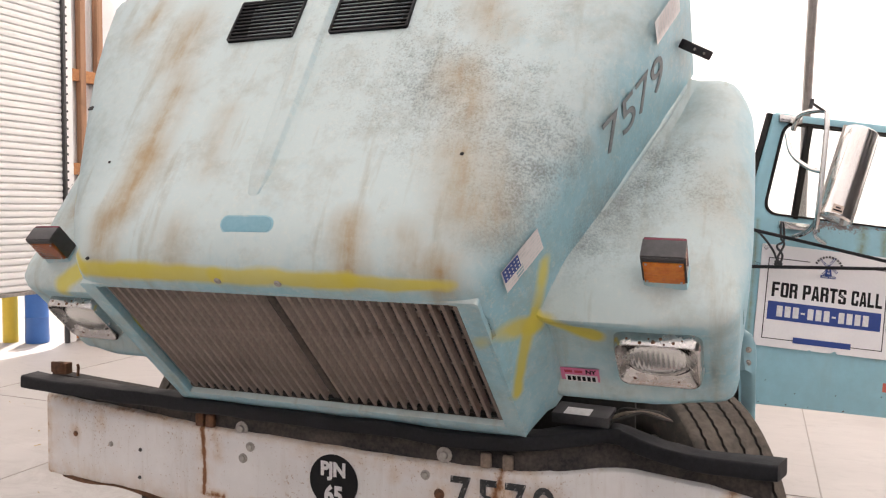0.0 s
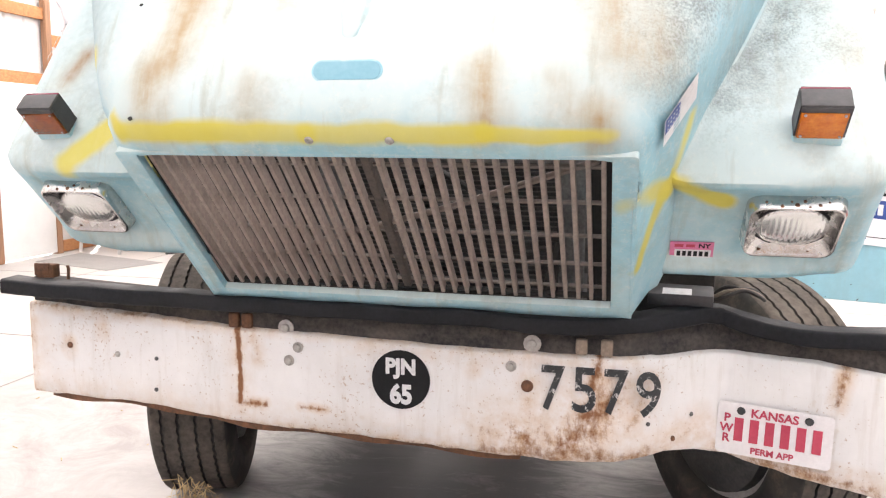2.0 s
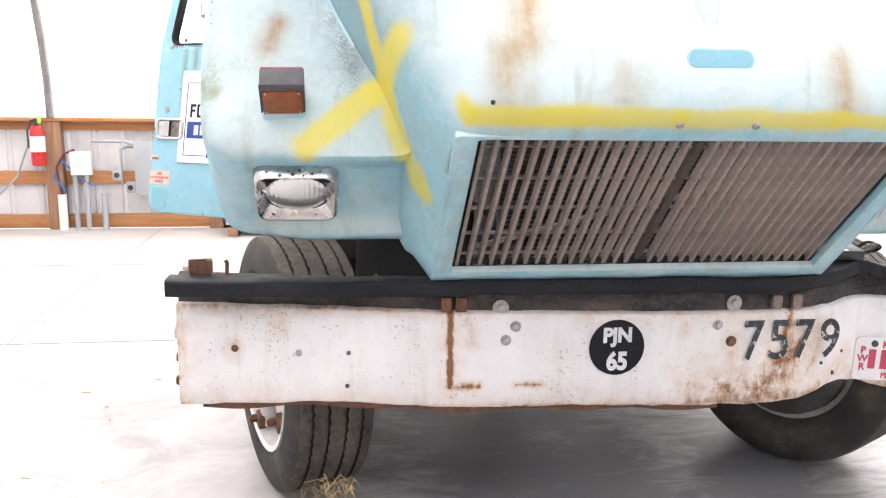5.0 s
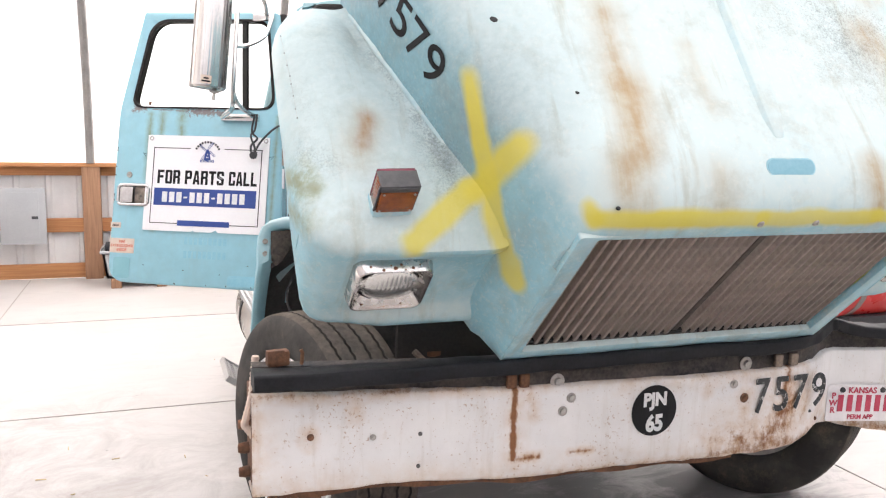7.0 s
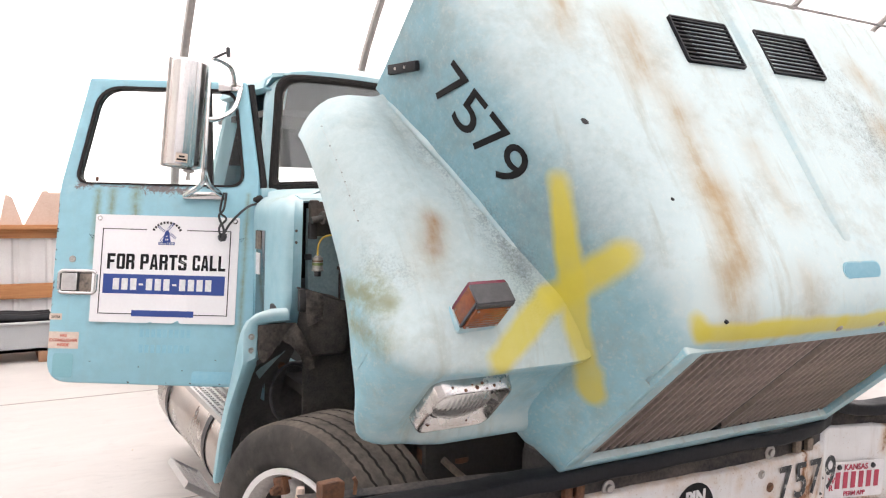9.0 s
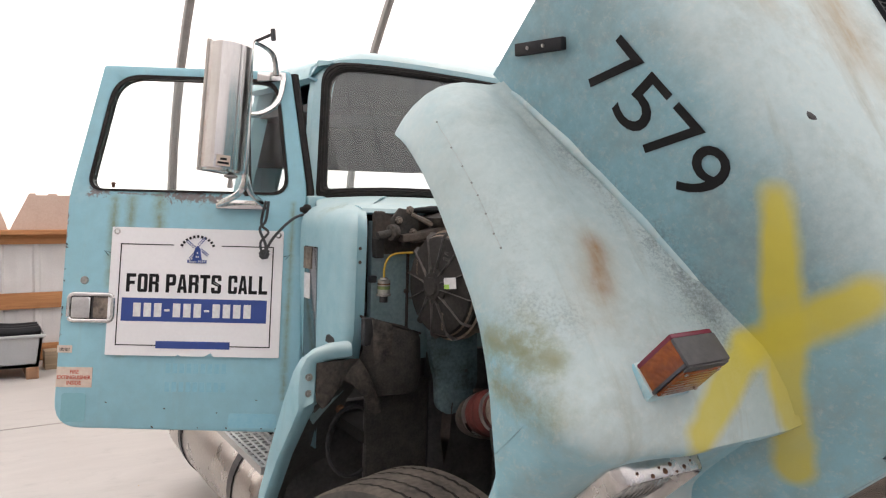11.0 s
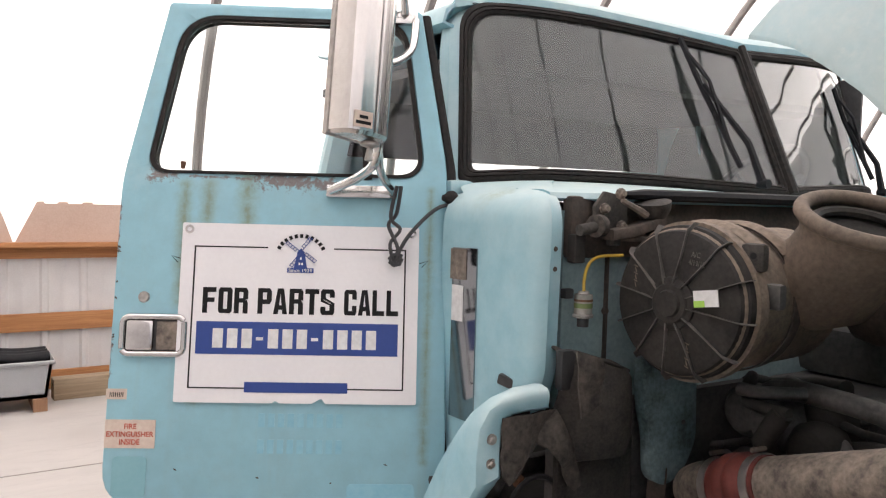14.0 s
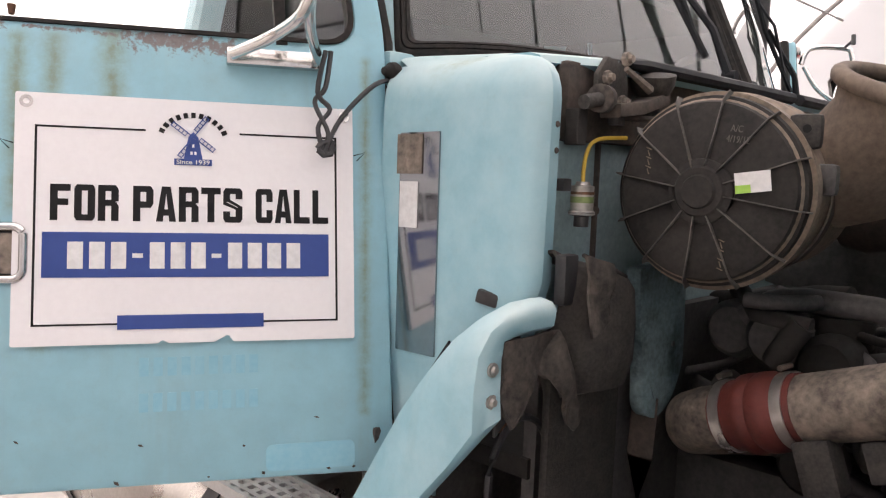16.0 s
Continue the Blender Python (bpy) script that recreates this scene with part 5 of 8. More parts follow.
for k in range(15):
    x, y = 0.06 + 0.075 * (k % 5), 0.1 + 0.16 * (k // 5)
    decal("flag_star", 1, flag_patch(x, y, x + 0.03, y + 0.06), white_ink, "", 0.0084)
sticker = decal("white_sticker", 1, [(0.776, 0.815), (0.965, 0.80), (0.965, 0.722), (0.781, 0.74)], white_ink, "faded white sticker near the hood's rear edge")
for k in range(8):
    f = 0.1 + 0.1 * k
    decal("faint_bar", 1, [(0.776 + 0.189 * f, 0.81 - 0.015 * f), (0.785 + 0.189 * f, 0.81 - 0.015 * f), (0.785 + 0.189 * f, 0.746 - 0.015 * f), (0.778 + 0.189 * f, 0.746 - 0.015 * f)], stripe_pink, "", 0.0072)
for s in (-1, 1):
    t = part("hood_latch", boxed((-0.008, -0.075, -0.014), (0.008, 0.075, 0.014)), rubber, truck, "black rubber hood latch strap", bevel=0.004)
    t.matrix_basis = HOOD @ pose(s * (side_x(0.98) + (0.016 if s < 0 else 0.04)), 0.977, 0.578, -45, 0, 6 if s < 0 else -42)
    for k in (-0.02, 0.03):
        part("rivet", lathe([(0, 0.0), (0.004, 0.0), (0.004, 0.003), (0, 0.004)], 8, "x"), steel, t).matrix_basis = pose(s * 0.008, k, 0, 0, 0, 0 if s > 0 else 180)
for x, u, w in ((-0.79, 0.524, 0.818), (-0.60, 0.31, 0.775), (0.55, 0.31, 0.78), (-0.2, 0.16, 0.757), (0.45, 0.02, 0.69), (-0.55, 0.005, 0.68)):
    part("paint_chip", lathe([(0, 0.006), (0.006 if x > -0.7 else 0.012, 0.005), (0.005, 0.0)], 7, "z"), ink, truck).matrix_basis = HOOD @ pose(x, u, w - 0.003)


rng = random.Random(8)
crack = [Vector((-1.25, 0.903, 0.402)).lerp(Vector((-1.24, 0.563, 0.397)), k / 30) + Vector((-0.004 + rng.uniform(-0.001, 0.001), 0, 0.010 * math.sin(math.pi * k / 30) + 0.004 + rng.uniform(-0.002, 0.002))) for k in range(31)]
hood_part("paint_crack", tubed(crack, 0.0006, 5), crack_light, "long crack in the fender paint")
for k in (0, 7, 12, 16, 19, 23, 27, 30):
    hood_part("crack_spot", lathe([(0, 0.0015), (0.002, 0.001), (0.0025, -0.001)], 7, "z"), crack_mat).matrix_basis = HOOD @ Matrix.Translation(crack[k])


def turn_lamp(s):
    """Amber box lamp: x across, y from its front back, z up from its foot."""
    glow = amber_lit if s > 0 else amber
    t = part("turn_lamp", boxed((-0.052, 0.004, 0.0), (0.052, 0.06, 0.1)), glow, truck, "amber box turn lamp with a dark grey top", bevel=0.005)
    t.matrix_basis = HOOD @ pose(s * 1.034, 0.208, 0.417, 0, 0, -s * 1.5)
    part("lamp_cap", boxed((-0.0545, 0.0, 0.097), (0.0545, 0.056, 0.105)), grey_cap, t, "dark grey plastic top", bevel=0.004)
    part("lens_front", boxed((-0.05, -0.004, 0.004), (0.05, 0.006, 0.084)), glow, t, bevel=0.004)
    part("lens_band", boxed((-0.053, -0.003, 0.084), (0.053, 0.006, 0.1)), grey_cap, t, "dark grey front edge of the top", bevel=0.003)
    inner = -s * 0.0535
    part("inner_side", boxed((inner - 0.002, 0.004, 0.003), (inner + 0.002, 0.062, 0.1)), black, t, "black inner side")
    part("corner_strip", boxed((s * 0.0535 - 0.003, 0.002, 0.004), (s * 0.0535 + 0.002, 0.008, 0.1)), black, t)
    part("lamp_back", boxed((-0.053, 0.056, 0.0), (0.053, 0.066, 0.103)), dark_red, t, "dark red rear strip of the lens", bevel=0.004)
    for x, z in ((-0.042, 0.012), (0.042, 0.012), (-0.042, 0.078), (0.042, 0.078)):
        part("lens_screw", lathe([(0, -0.003), (0.0035, -0.002), (0.0035, 0.002)], 8, "y"), steel, t).matrix_basis = pose(x, -0.004, z)
    part("lamp_foot", boxed((-0.056, 0.0, -0.05), (0.056, 0.075, 0.001)), paint_hood, t, "pale blue mounting foot", bevel=0.012)
    return t


def headlamp(s):
    m = HOOD @ pose(s * 1.01, 0.117, 0.186, 0, 0, 0)
    box_at = lambda e, r: rounded(-0.112 + e, -0.102 + e, 0.112 - e, 0.102 - e, r, 6)
    ell = lambda rx, rz: [(rx * math.cos(a), rz * math.sin(a) - 0.002) for a in (math.atan2(z / 0.102, x / 0.112) for x, z in box_at(0, 0.034))]
    bm = bmesh.new()
    rings = [[bm.verts.new((x, y, z)) for x, z in ring] for ring, y in ((box_at(-0.005, 0.036), 0.065), (box_at(-0.004, 0.036), 0.03), (box_at(0.001, 0.034), -0.006), (box_at(0.004, 0.032), -0.012), (box_at(0.008, 0.03), -0.013), (box_at(0.012, 0.028), -0.009), (box_at(0.016, 0.026), -0.002), (ell(0.096, 0.08), 0.012), (ell(0.093, 0.077), 0.017), (ell(0.091, 0.076), 0.04))]
    for r0, r1 in zip(rings, rings[1:]):
        for k in range(28):
            bm.faces.new((r0[k], r0[(k + 1) % 28], r1[(k + 1) % 28], r1[k]))
    t = part("headlamp", bm, bright_chrome, truck, "chrome headlamp with pitted bezel and fluted lens")
    t.matrix_basis = m
    bm = lathe([(0.088, 0.016), (0.084, 0.006), (0.071, -0.001), (0.048, -0.006), (0.02, -0.0085), (0.0, -0.009)], 48, "y")
    bmesh.ops.transform(bm, matrix=Matrix.Diagonal((1, 1, 0.85, 1)), verts=bm.verts)
    part("lens", bm, lens_metal, t, "fluted opaque lens with the reflector's brightness in its surface")
    part("gasket_ring", tubed([(0.0905 * math.cos(a), 0.014, 0.0765 * math.sin(a) - 0.001) for a in (2 * math.pi * k / 36 for k in range(36))], 0.004, 6, True), gasket, t, "black rubber ring round the lens")
    for x, y, r in ((-0.075, 0.004, 0.004), (-0.04, -0.006, 0.005), (-0.018, 0.006, 0.003), (-0.006, -0.002, 0.0065), (0.012, 0.008, 0.005), (0.022, -0.008, 0.003), (0.045, -0.002, 0.005), (0.066, 0.006, 0.003)):
        part("rust_spot", lathe([(0, 0.0016), (r * 0.7, 0.0012), (r, -0.001)], 9, "z"), rust_metal, t).matrix_basis = pose(x, y, 0.1018 + 0.1 * max(0.0, y + 0.006))
    for x, z, r in ((-0.068, -0.082, 0.005), (0.05, -0.086, 0.004)):
        part("rust_spot", lathe([(0, -0.0016), (r * 0.7, -0.0012), (r, 0.001)], 9, "y"), rust_metal, t).matrix_basis = pose(x, -0.001, z)
    return t


for s in (-1, 1):
    turn_lamp(s)
    headlamp(s)

# grille: two halves of upright slats, cross bars and a broken diagonal strip
grille = part("grille", frame_prism(rounded(-0.571, 0.002, 0.571, 0.583, 0.01), rounded(-0.557, 0.014, 0.557, 0.571, 0.006), 0.012, pose(0, 0.004, 0)), gasket, truck, "faded brown plastic grille of upright slats")
grille.matrix_basis = HOOD
slat = bmesh.new()
box(slat, (-0.0055, -0.004, 0.006), (0.0055, 0.0235, 0.578))
slat_mesh = mesh_of("slat", slat, grille_mat, True, 0.002)
for k in range(16):
    for s in (-1, 1):
        part("slat", slat_mesh, grille_mat, grille).matrix_basis = pose(s * (0.036 + 0.0345 * k), 0, 0, 0, 0, (k * 37 % 5 - 2) * 0.5)
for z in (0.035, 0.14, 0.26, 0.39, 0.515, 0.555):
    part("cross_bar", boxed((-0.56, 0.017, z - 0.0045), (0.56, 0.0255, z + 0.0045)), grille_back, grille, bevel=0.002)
part("divider", boxed((-0.011, 0.006, 0.005), (0.011, 0.034, 0.58)), dust_brown, grille, "dusty brown centre divider", bevel=0.003)
# dark box added behind the slats to keep the bright background out
baffle = bmesh.new()
for x in (-1, 1):
    box(baffle, (min(x * 0.574, x * 0.586), 0.03, -0.05), (max(x * 0.574, x * 0.586), 0.34, 0.6))
box(baffle, (-0.586, 0.03, 0.6), (0.586, 0.34, 0.612))
part("grille_baffle", baffle, dust_black, grille, "black baffle added behind the grille to hide bright gaps")
part("strip", tubed([(-0.52, 0.0275, 0.05), (-0.2, 0.0275, 0.2), (0.2, 0.0275, 0.365), (0.54, 0.0275, 0.53)], 0.0085, 6), grille_mat, grille, "thin brown strip lying slantwise behind the slats")

# pink decal and its marks on the headlamp panel
t = part("permit_decal", boxed((-0.0565, -0.0012, -0.03), (0.0565, 0.0012, 0.03)), pink, truck, "pink and white permit decal")
t.matrix_basis = HOOD @ pose(0.7785, 0.1365, 0.062, -9, 0, 0)
part("decal_field", boxed((-0.044, -0.0022, -0.025), (0.05, -0.001, 0.003)), white_ink, t)
for k in range(6):
    part("printed_bar", boxed((-0.038 + 0.0145 * k, -0.003, -0.02), (-0.0285 + 0.0145 * k, -0.0021, -0.002)), ink, t)
for k in range(2):
    part("printed_bar", boxed((-0.045 + 0.03 * k, -0.002, 0.012), (-0.022 + 0.03 * k, -0.001, 0.022)), plate_red, t)
write("NY", 0.022, ink, t, pose(0.032, -0.0016, 0.017, 90, 0, 0), bold=0.0006)

# ---- bumper ----
PLAN = [(-1.405, 0.028), (-1.2, 0.004), (-0.9, -0.014), (-0.58, -0.05), (-0.3, -0.047), (0.0, -0.046), (0.35, -0.052), (0.56, -0.05), (0.68, -0.015), (0.78, 0.055), (0.87, 0.1), (1.0, 0.075), (1.14, 0.045), (1.29, 0.0)]
LOW = [(-1.405, 0.553), (-0.97, 0.558), (-0.58, 0.536), (-0.25, 0.53), (0.08, 0.517), (0.45, 0.51), (0.6, 0.525), (0.72, 0.552), (0.86, 0.527), (1.06, 0.488), (1.29, 0.462)]
HIGH = [(-1.405, 0.862), (-0.96, 0.848), (-0.58, 0.834), (-0.26, 0.826), (0.06, 0.816), (0.43, 0.813), (0.65, 0.818), (0.85, 0.822), (1.1, 0.815), (1.29, 0.80)]


def bumper_face():
    rng = random.Random(4)
    rows = []
    for i in range(61):
        x = -1.405 + 2.695 * i / 60
        y, lo, hi = curve_at(PLAN, x), curve_at(LOW, x) + rng.uniform(-0.003, 0.003), curve_at(HIGH, x) + rng.uniform(-0.002, 0.002)
        buckle = 0.006 * math.exp(-((x - 0.45) / 0.12) ** 2) - 0.018 * math.exp(-((x + 0.585) / 0.02) ** 2)
        pts = [(0.10, lo + 0.006), (0.03, lo + 0.001), (0.006, lo - 0.002), (0.0, lo + 0.008)]
        pts += [(-buckle * math.sin(math.pi * t), lo + (hi - lo) * t) for t in (0.2, 0.35, 0.5, 0.65, 0.8)]
        pts += [(0.0, hi - 0.006), (0.005, hi), (0.02, hi + 0.004)]
        rows.append([(x, y + a, z) for a, z in pts])
    return sheet(rows)


bumper = part("bumper", bumper_face(), bumper_paint(), truck, "white steel bumper, rusty, bent in at one end")
thicken(bumper, 0.006)
rows = [[(x, curve_at(PLAN, x) + a, z0 + curve_at(HIGH, x)) for a, z0 in ((0.018, -0.004), (0.018, 0.03), (0.022, 0.085), (0.06, 0.09))] for x in np.linspace(-1.4, 1.28, 50)]
part("upper_flange", sheet(rows), surface("dark_flange", (0.012, 0.013, 0.015), (0.10, 0.085, 0.075), scale=9, rough=0.75, relief=0.4, spec=0.25), bumper, "dark strip above the white face")
bm = boxed((-1.4, 0.03, 0.56), (-1.385, 0.2, 0.86))
part("end_plate", bm, rust_metal, bumper, "rusty folded bumper end", bevel=0.004)
# the two black ones near x -0.9 stand in for dark holes
for x, z, r, mat_ in ((-0.415, 0.747, 0.017, steel), (-0.385, 0.79, 0.017, steel), (0.272, 0.779, 0.016, steel), (0.32, 0.724, 0.018, rust_metal), (-1.235, 0.728, 0.011, rust_metal), (-1.045, 0.712, 0.010, steel), (-0.895, 0.71, 0.007, engine_black), (-0.9, 0.605, 0.007, engine_black), (0.78, 0.645, 0.007, engine_black), (0.73, 0.58, 0.008, rust_metal), (0.66, 0.63, 0.006, engine_black)):
    bm = lathe([(0, -0.008), (r * 0.55, -0.008), (r * 0.6, -0.004), (r, -0.003), (r, 0.001)], 12, "y")
    part("bolt", bm, mat_, bumper).matrix_basis = pose(x, curve_at(PLAN, x) - 0.003, z)
for x, z in ((-0.43, 0.845), (0.33, 0.845)):
    part("bracket_bolt", lathe([(0, -0.012), (0.012, -0.012), (0.014, -0.004), (0.026, -0.002), (0.026, 0.002)], 12, "y"), steel, bumper).matrix_basis = pose(x, curve_at(PLAN, x) + 0.012, z)
for x in (-0.60, -0.555, 0.47, 0.54):
    part("clip", boxed((-0.017, -0.02, -0.024), (0.017, 0.0, 0.024)), rust_metal if x < 0 else dust_tan, bumper, bevel=0.008).matrix_basis = pose(x, curve_at(PLAN, x) + 0.014, 0.862 if x < 0 else 0.848)

rows = [[(x, curve_at(PLAN, x) + a, curve_at(LOW, x) + z) for a, z in ((0.02, 0.004), (0.018, -0.016 - 0.01 * math.sin(x * 9) ** 2), (0.07, -0.02))] for x in np.linspace(-1.34, 0.3, 40)]
low = part("lower_angle", sheet(rows), rust_metal, bumper, "rusty angle iron under the bumper")
thicken(low, 0.005)
disc = part("unit_disc", lathe([(0, -0.0015), (0.09, -0.001), (0.09, 0.001)], 40, "y"), ink, truck, "round black unit mark with white letters")
disc.matrix_basis = pose(-0.058, -0.052, 0.713)
write_in("PJN", 0.092, 0.064, white_ink, disc, pose(0.0, -0.0035, 0.034, 90, 0, 0), 0.0045)
write_in("65", 0.068, 0.064, white_ink, disc, pose(0.001, -0.0035, -0.043, 90, 0, 0), 0.0045)
for k, c in enumerate("7579"):
    digit = fitted(c, 0.067, 0.132, 0.0012)
    digit.materials.append(worn_ink)
    part("bumper_digit", digit, worn_ink, truck, "black stencilled digit flaking off the bumper").matrix_basis = pose(0.521, -0.0632, 0.7265, 0, 0, 0.5) @ pose(-0.127 + 0.0875 * k, 0, 0, 90, 0, 0)

plate = part("licence_plate", prism(rounded(-0.152, -0.076, 0.152, 0.076, 0.012), 0.003), plate_white, truck, "white licence plate with red lettering")
plate.matrix_basis = pose(1.005, 0.052, 0.602, 0, 1.6, -11.5)
write("KANSAS", 0.034, plate_red, plate, pose(0.0, -0.002, 0.052, 90, 0, 0), 1.0, 0.001)
write("PERM APP", 0.026, plate_red, plate, pose(0.0, -0.002, -0.058, 90, 0, 0), 1.0, 0.0008)
for k, c in enumerate("PWR"):
    write(c, 0.034, plate_red, plate, pose(-0.125, -0.002, 0.03 - 0.03 * k, 90, 0, 0), 1.0, 0.001)
for k in range(6):
    x = -0.092 + 0.041 * k
    part("printed_bar", boxed((x - 0.012, -0.0018, -0.035), (x + 0.012, -0.0004, 0.034)), plate_red, plate, "")
for x in (-0.089, 0.089):
    part("plate_screw", lathe([(0, -0.008), (0.01, -0.007), (0.012, -0.001)], 10, "y"), black, plate).matrix_basis = pose(x, 0, 0.055)


def sweep(path, section):
    """A closed section in (across, up) carried along a path in x, y, z."""
    bm = bmesh.new()
    rings = []
    for i, p in enumerate(path):
        d = Vector(path[min(i + 1, len(path) - 1)]) - Vector(path[max(i - 1, 0)])
        d.z = 0
        d.normalize()
        side = Vector((-d.y, d.x, 0))
        rings.append([bm.verts.new(Vector(p) + side * a + Vector((0, 0, b))) for a, b in section])
    for a, b in zip(rings, rings[1:]):
        n = len(a)
        for k in range(n):
            bm.faces.new((a[k], a[(k + 1) % n], b[(k + 1) % n], b[k]))
    bm.faces.new(rings[0][::-1])
    bm.faces.new(rings[-1])
    return bm


RUB = [(-1.41, -0.05, 0.934), (-1.2, -0.05, 0.928), (-1.0, -0.048, 0.925), (-0.8, -0.047, 0.922), (-0.6, -0.046, 0.922), (-0.4, -0.046, 0.92), (-0.18, -0.046, 0.919), (0.0, -0.046, 0.916), (0.2, -0.045, 0.916), (0.32, -0.045, 0.91), (0.44, -0.045, 0.91), (0.55, -0.035, 0.915), (0.64, -0.01, 0.922), (0.72, 0.035, 0.93), (0.79, 0.08, 0.937), (0.85, 0.1, 0.93), (0.91, 0.095, 0.912), (0.98, 0.08, 0.9), (1.06, 0.06, 0.896), (1.16, 0.04, 0.898), (1.24, 0.02, 0.904), (1.305, 0.0, 0.908)]
bm = sweep([Vector(RUB[0]).lerp(Vector(RUB[0]), 0)] + [Vector(a).lerp(Vector(b), f) for a, b in zip(RUB, RUB[1:]) for f in (0.25, 0.5, 0.75, 1.0)], rounded(-0.045, -0.024, 0.045, 0.024, 0.009, 3))
for v in bm.verts:
    k = noise.noise(Vector((v.co.x * 4.0, 0.0, 3.0)))
    v.co.z += 0.008 * k + 0.003 * noise.noise(v.co * 14.0)
    v.co.y += 0.006 * noise.noise(v.co * 6.0) + 0.003 * noise.noise(v.co * 22.0)
part("rubber_strip", bm, rubber, truck, "thick black rubber strip along the bumper top")
m = pose(-1.33, 0.03, 0.952, 0, 0, 6)
mk = part("broken_marker", boxed((-0.03, -0.02, 0), (0.035, 0.02, 0.045)), rust_metal, truck, "broken rusty marker lamp on the bumper end", bevel=0.006)
mk.matrix_basis = m
part("lens_stub", boxed((-0.032, -0.024, 0.008), (0.02, -0.012, 0.05)), rust_metal, mk, "rusty stub of a broken lens", bevel=0.004)
part("bent_stud", tubed([(0.075, 0, -0.005), (0.078, 0, 0.03), (0.073, 0.002, 0.04)], 0.006, 6), rust_metal, mk)
rod_pts = [Vector((-1.383, 0.1, 0.965)).lerp(Vector((-1.395, 0.1, 0.843)), k / 8) for k in range(9)] + [Vector((-1.395, 0.1, 0.843)).lerp(Vector((-1.419, 0.1, 0.752)), k / 6) for k in range(1, 7)] + [Vector((-1.419, 0.1, 0.752)).lerp(Vector((-1.375, 0.1, 0.69)), k / 6) for k in range(1, 7)]
rod_pts = [p.lerp(q, f) for p, q in zip(rod_pts, rod_pts[1:]) for f in (0.0, 0.5)]
part("rope", tubed(rod_pts, [0.0105 + 0.0022 * (k % 2) for k in range(len(rod_pts))], 8), label_cream, truck, "stiff grey rope at the bumper end")
for z, y in ((0.64, 0.11), (0.56, 0.12), (0.49, 0.1)):
    part("end_bolt", lathe([(0, 0.05), (0.014, 0.048), (0.018, 0.03), (0.018, 0.012), (0.03, 0.01), (0.03, 0.0)], 10, "x"), rust_metal, truck, "rusty bolt on the bumper end").matrix_basis = pose(-1.385, y + 0.03, z + 0.1, 0, 0, 180)

# ---- wheels ----
SHOCK_X, SHOCK_Y = -0.72, 0.42


def tyre_mesh(r=0.482, half=0.142, n=150):
    """A worn tyre: zigzag grooves between dusty ribs, a scuffed shoulder and moulded rings on the wall."""
    wall = [(r - 0.175, 0.7), (r - 0.162, 0.9), (r - 0.135, 1.03), (r - 0.12, 1.065), (r - 0.115, 1.055), (r - 0.1, 1.07), (r - 0.094, 1.06), (r - 0.07, 1.06), (r - 0.045, 1.035), (r - 0.025, 0.985), (r - 0.006, 0.92)]
    prof = [(a, h, 0) for a, h in wall] + [(r, 0.86, 0)]
    for g in (0.62, 0.22, -0.22, -0.62):
        prof += [(r + 0.002, g + 0.038, 1), (r - 0.011, g + 0.028, 1), (r - 0.011, g - 0.028, 1), (r + 0.002, g - 0.038, 1)]
    prof += [(r, -0.86, 0)] + [(a, -h, 0) for a, h in wall[::-1]] + [(r - 0.2, -0.6, 0), (r - 0.2, 0.6, 0)]
    bm = bmesh.new()
    rings = []
    for k in range(n):
        a = 2 * math.pi * k / n
        zig = 0.02 if k % 2 else -0.02
        rings.append([bm.verts.new((half * (h + zig * moves), rad * math.cos(a), rad * math.sin(a))) for rad, h, moves in prof])
    m = len(prof)
    for k in range(n):
        p, q = rings[k], rings[(k + 1) % n]
        for i in range(m):
            bm.faces.new((p[i], p[(i + 1) % m], q[(i + 1) % m], q[i]))
    me = mesh_of("tyre", bm, tyre_mat)
    me.materials.append(tread_mat)
    for f in me.polygons:
        rads = [math.hypot(me.vertices[i].co.y, me.vertices[i].co.z) for i in f.vertices]
        f.material_index = 1 if min(rads) > r - 0.0095 else 0
    return me


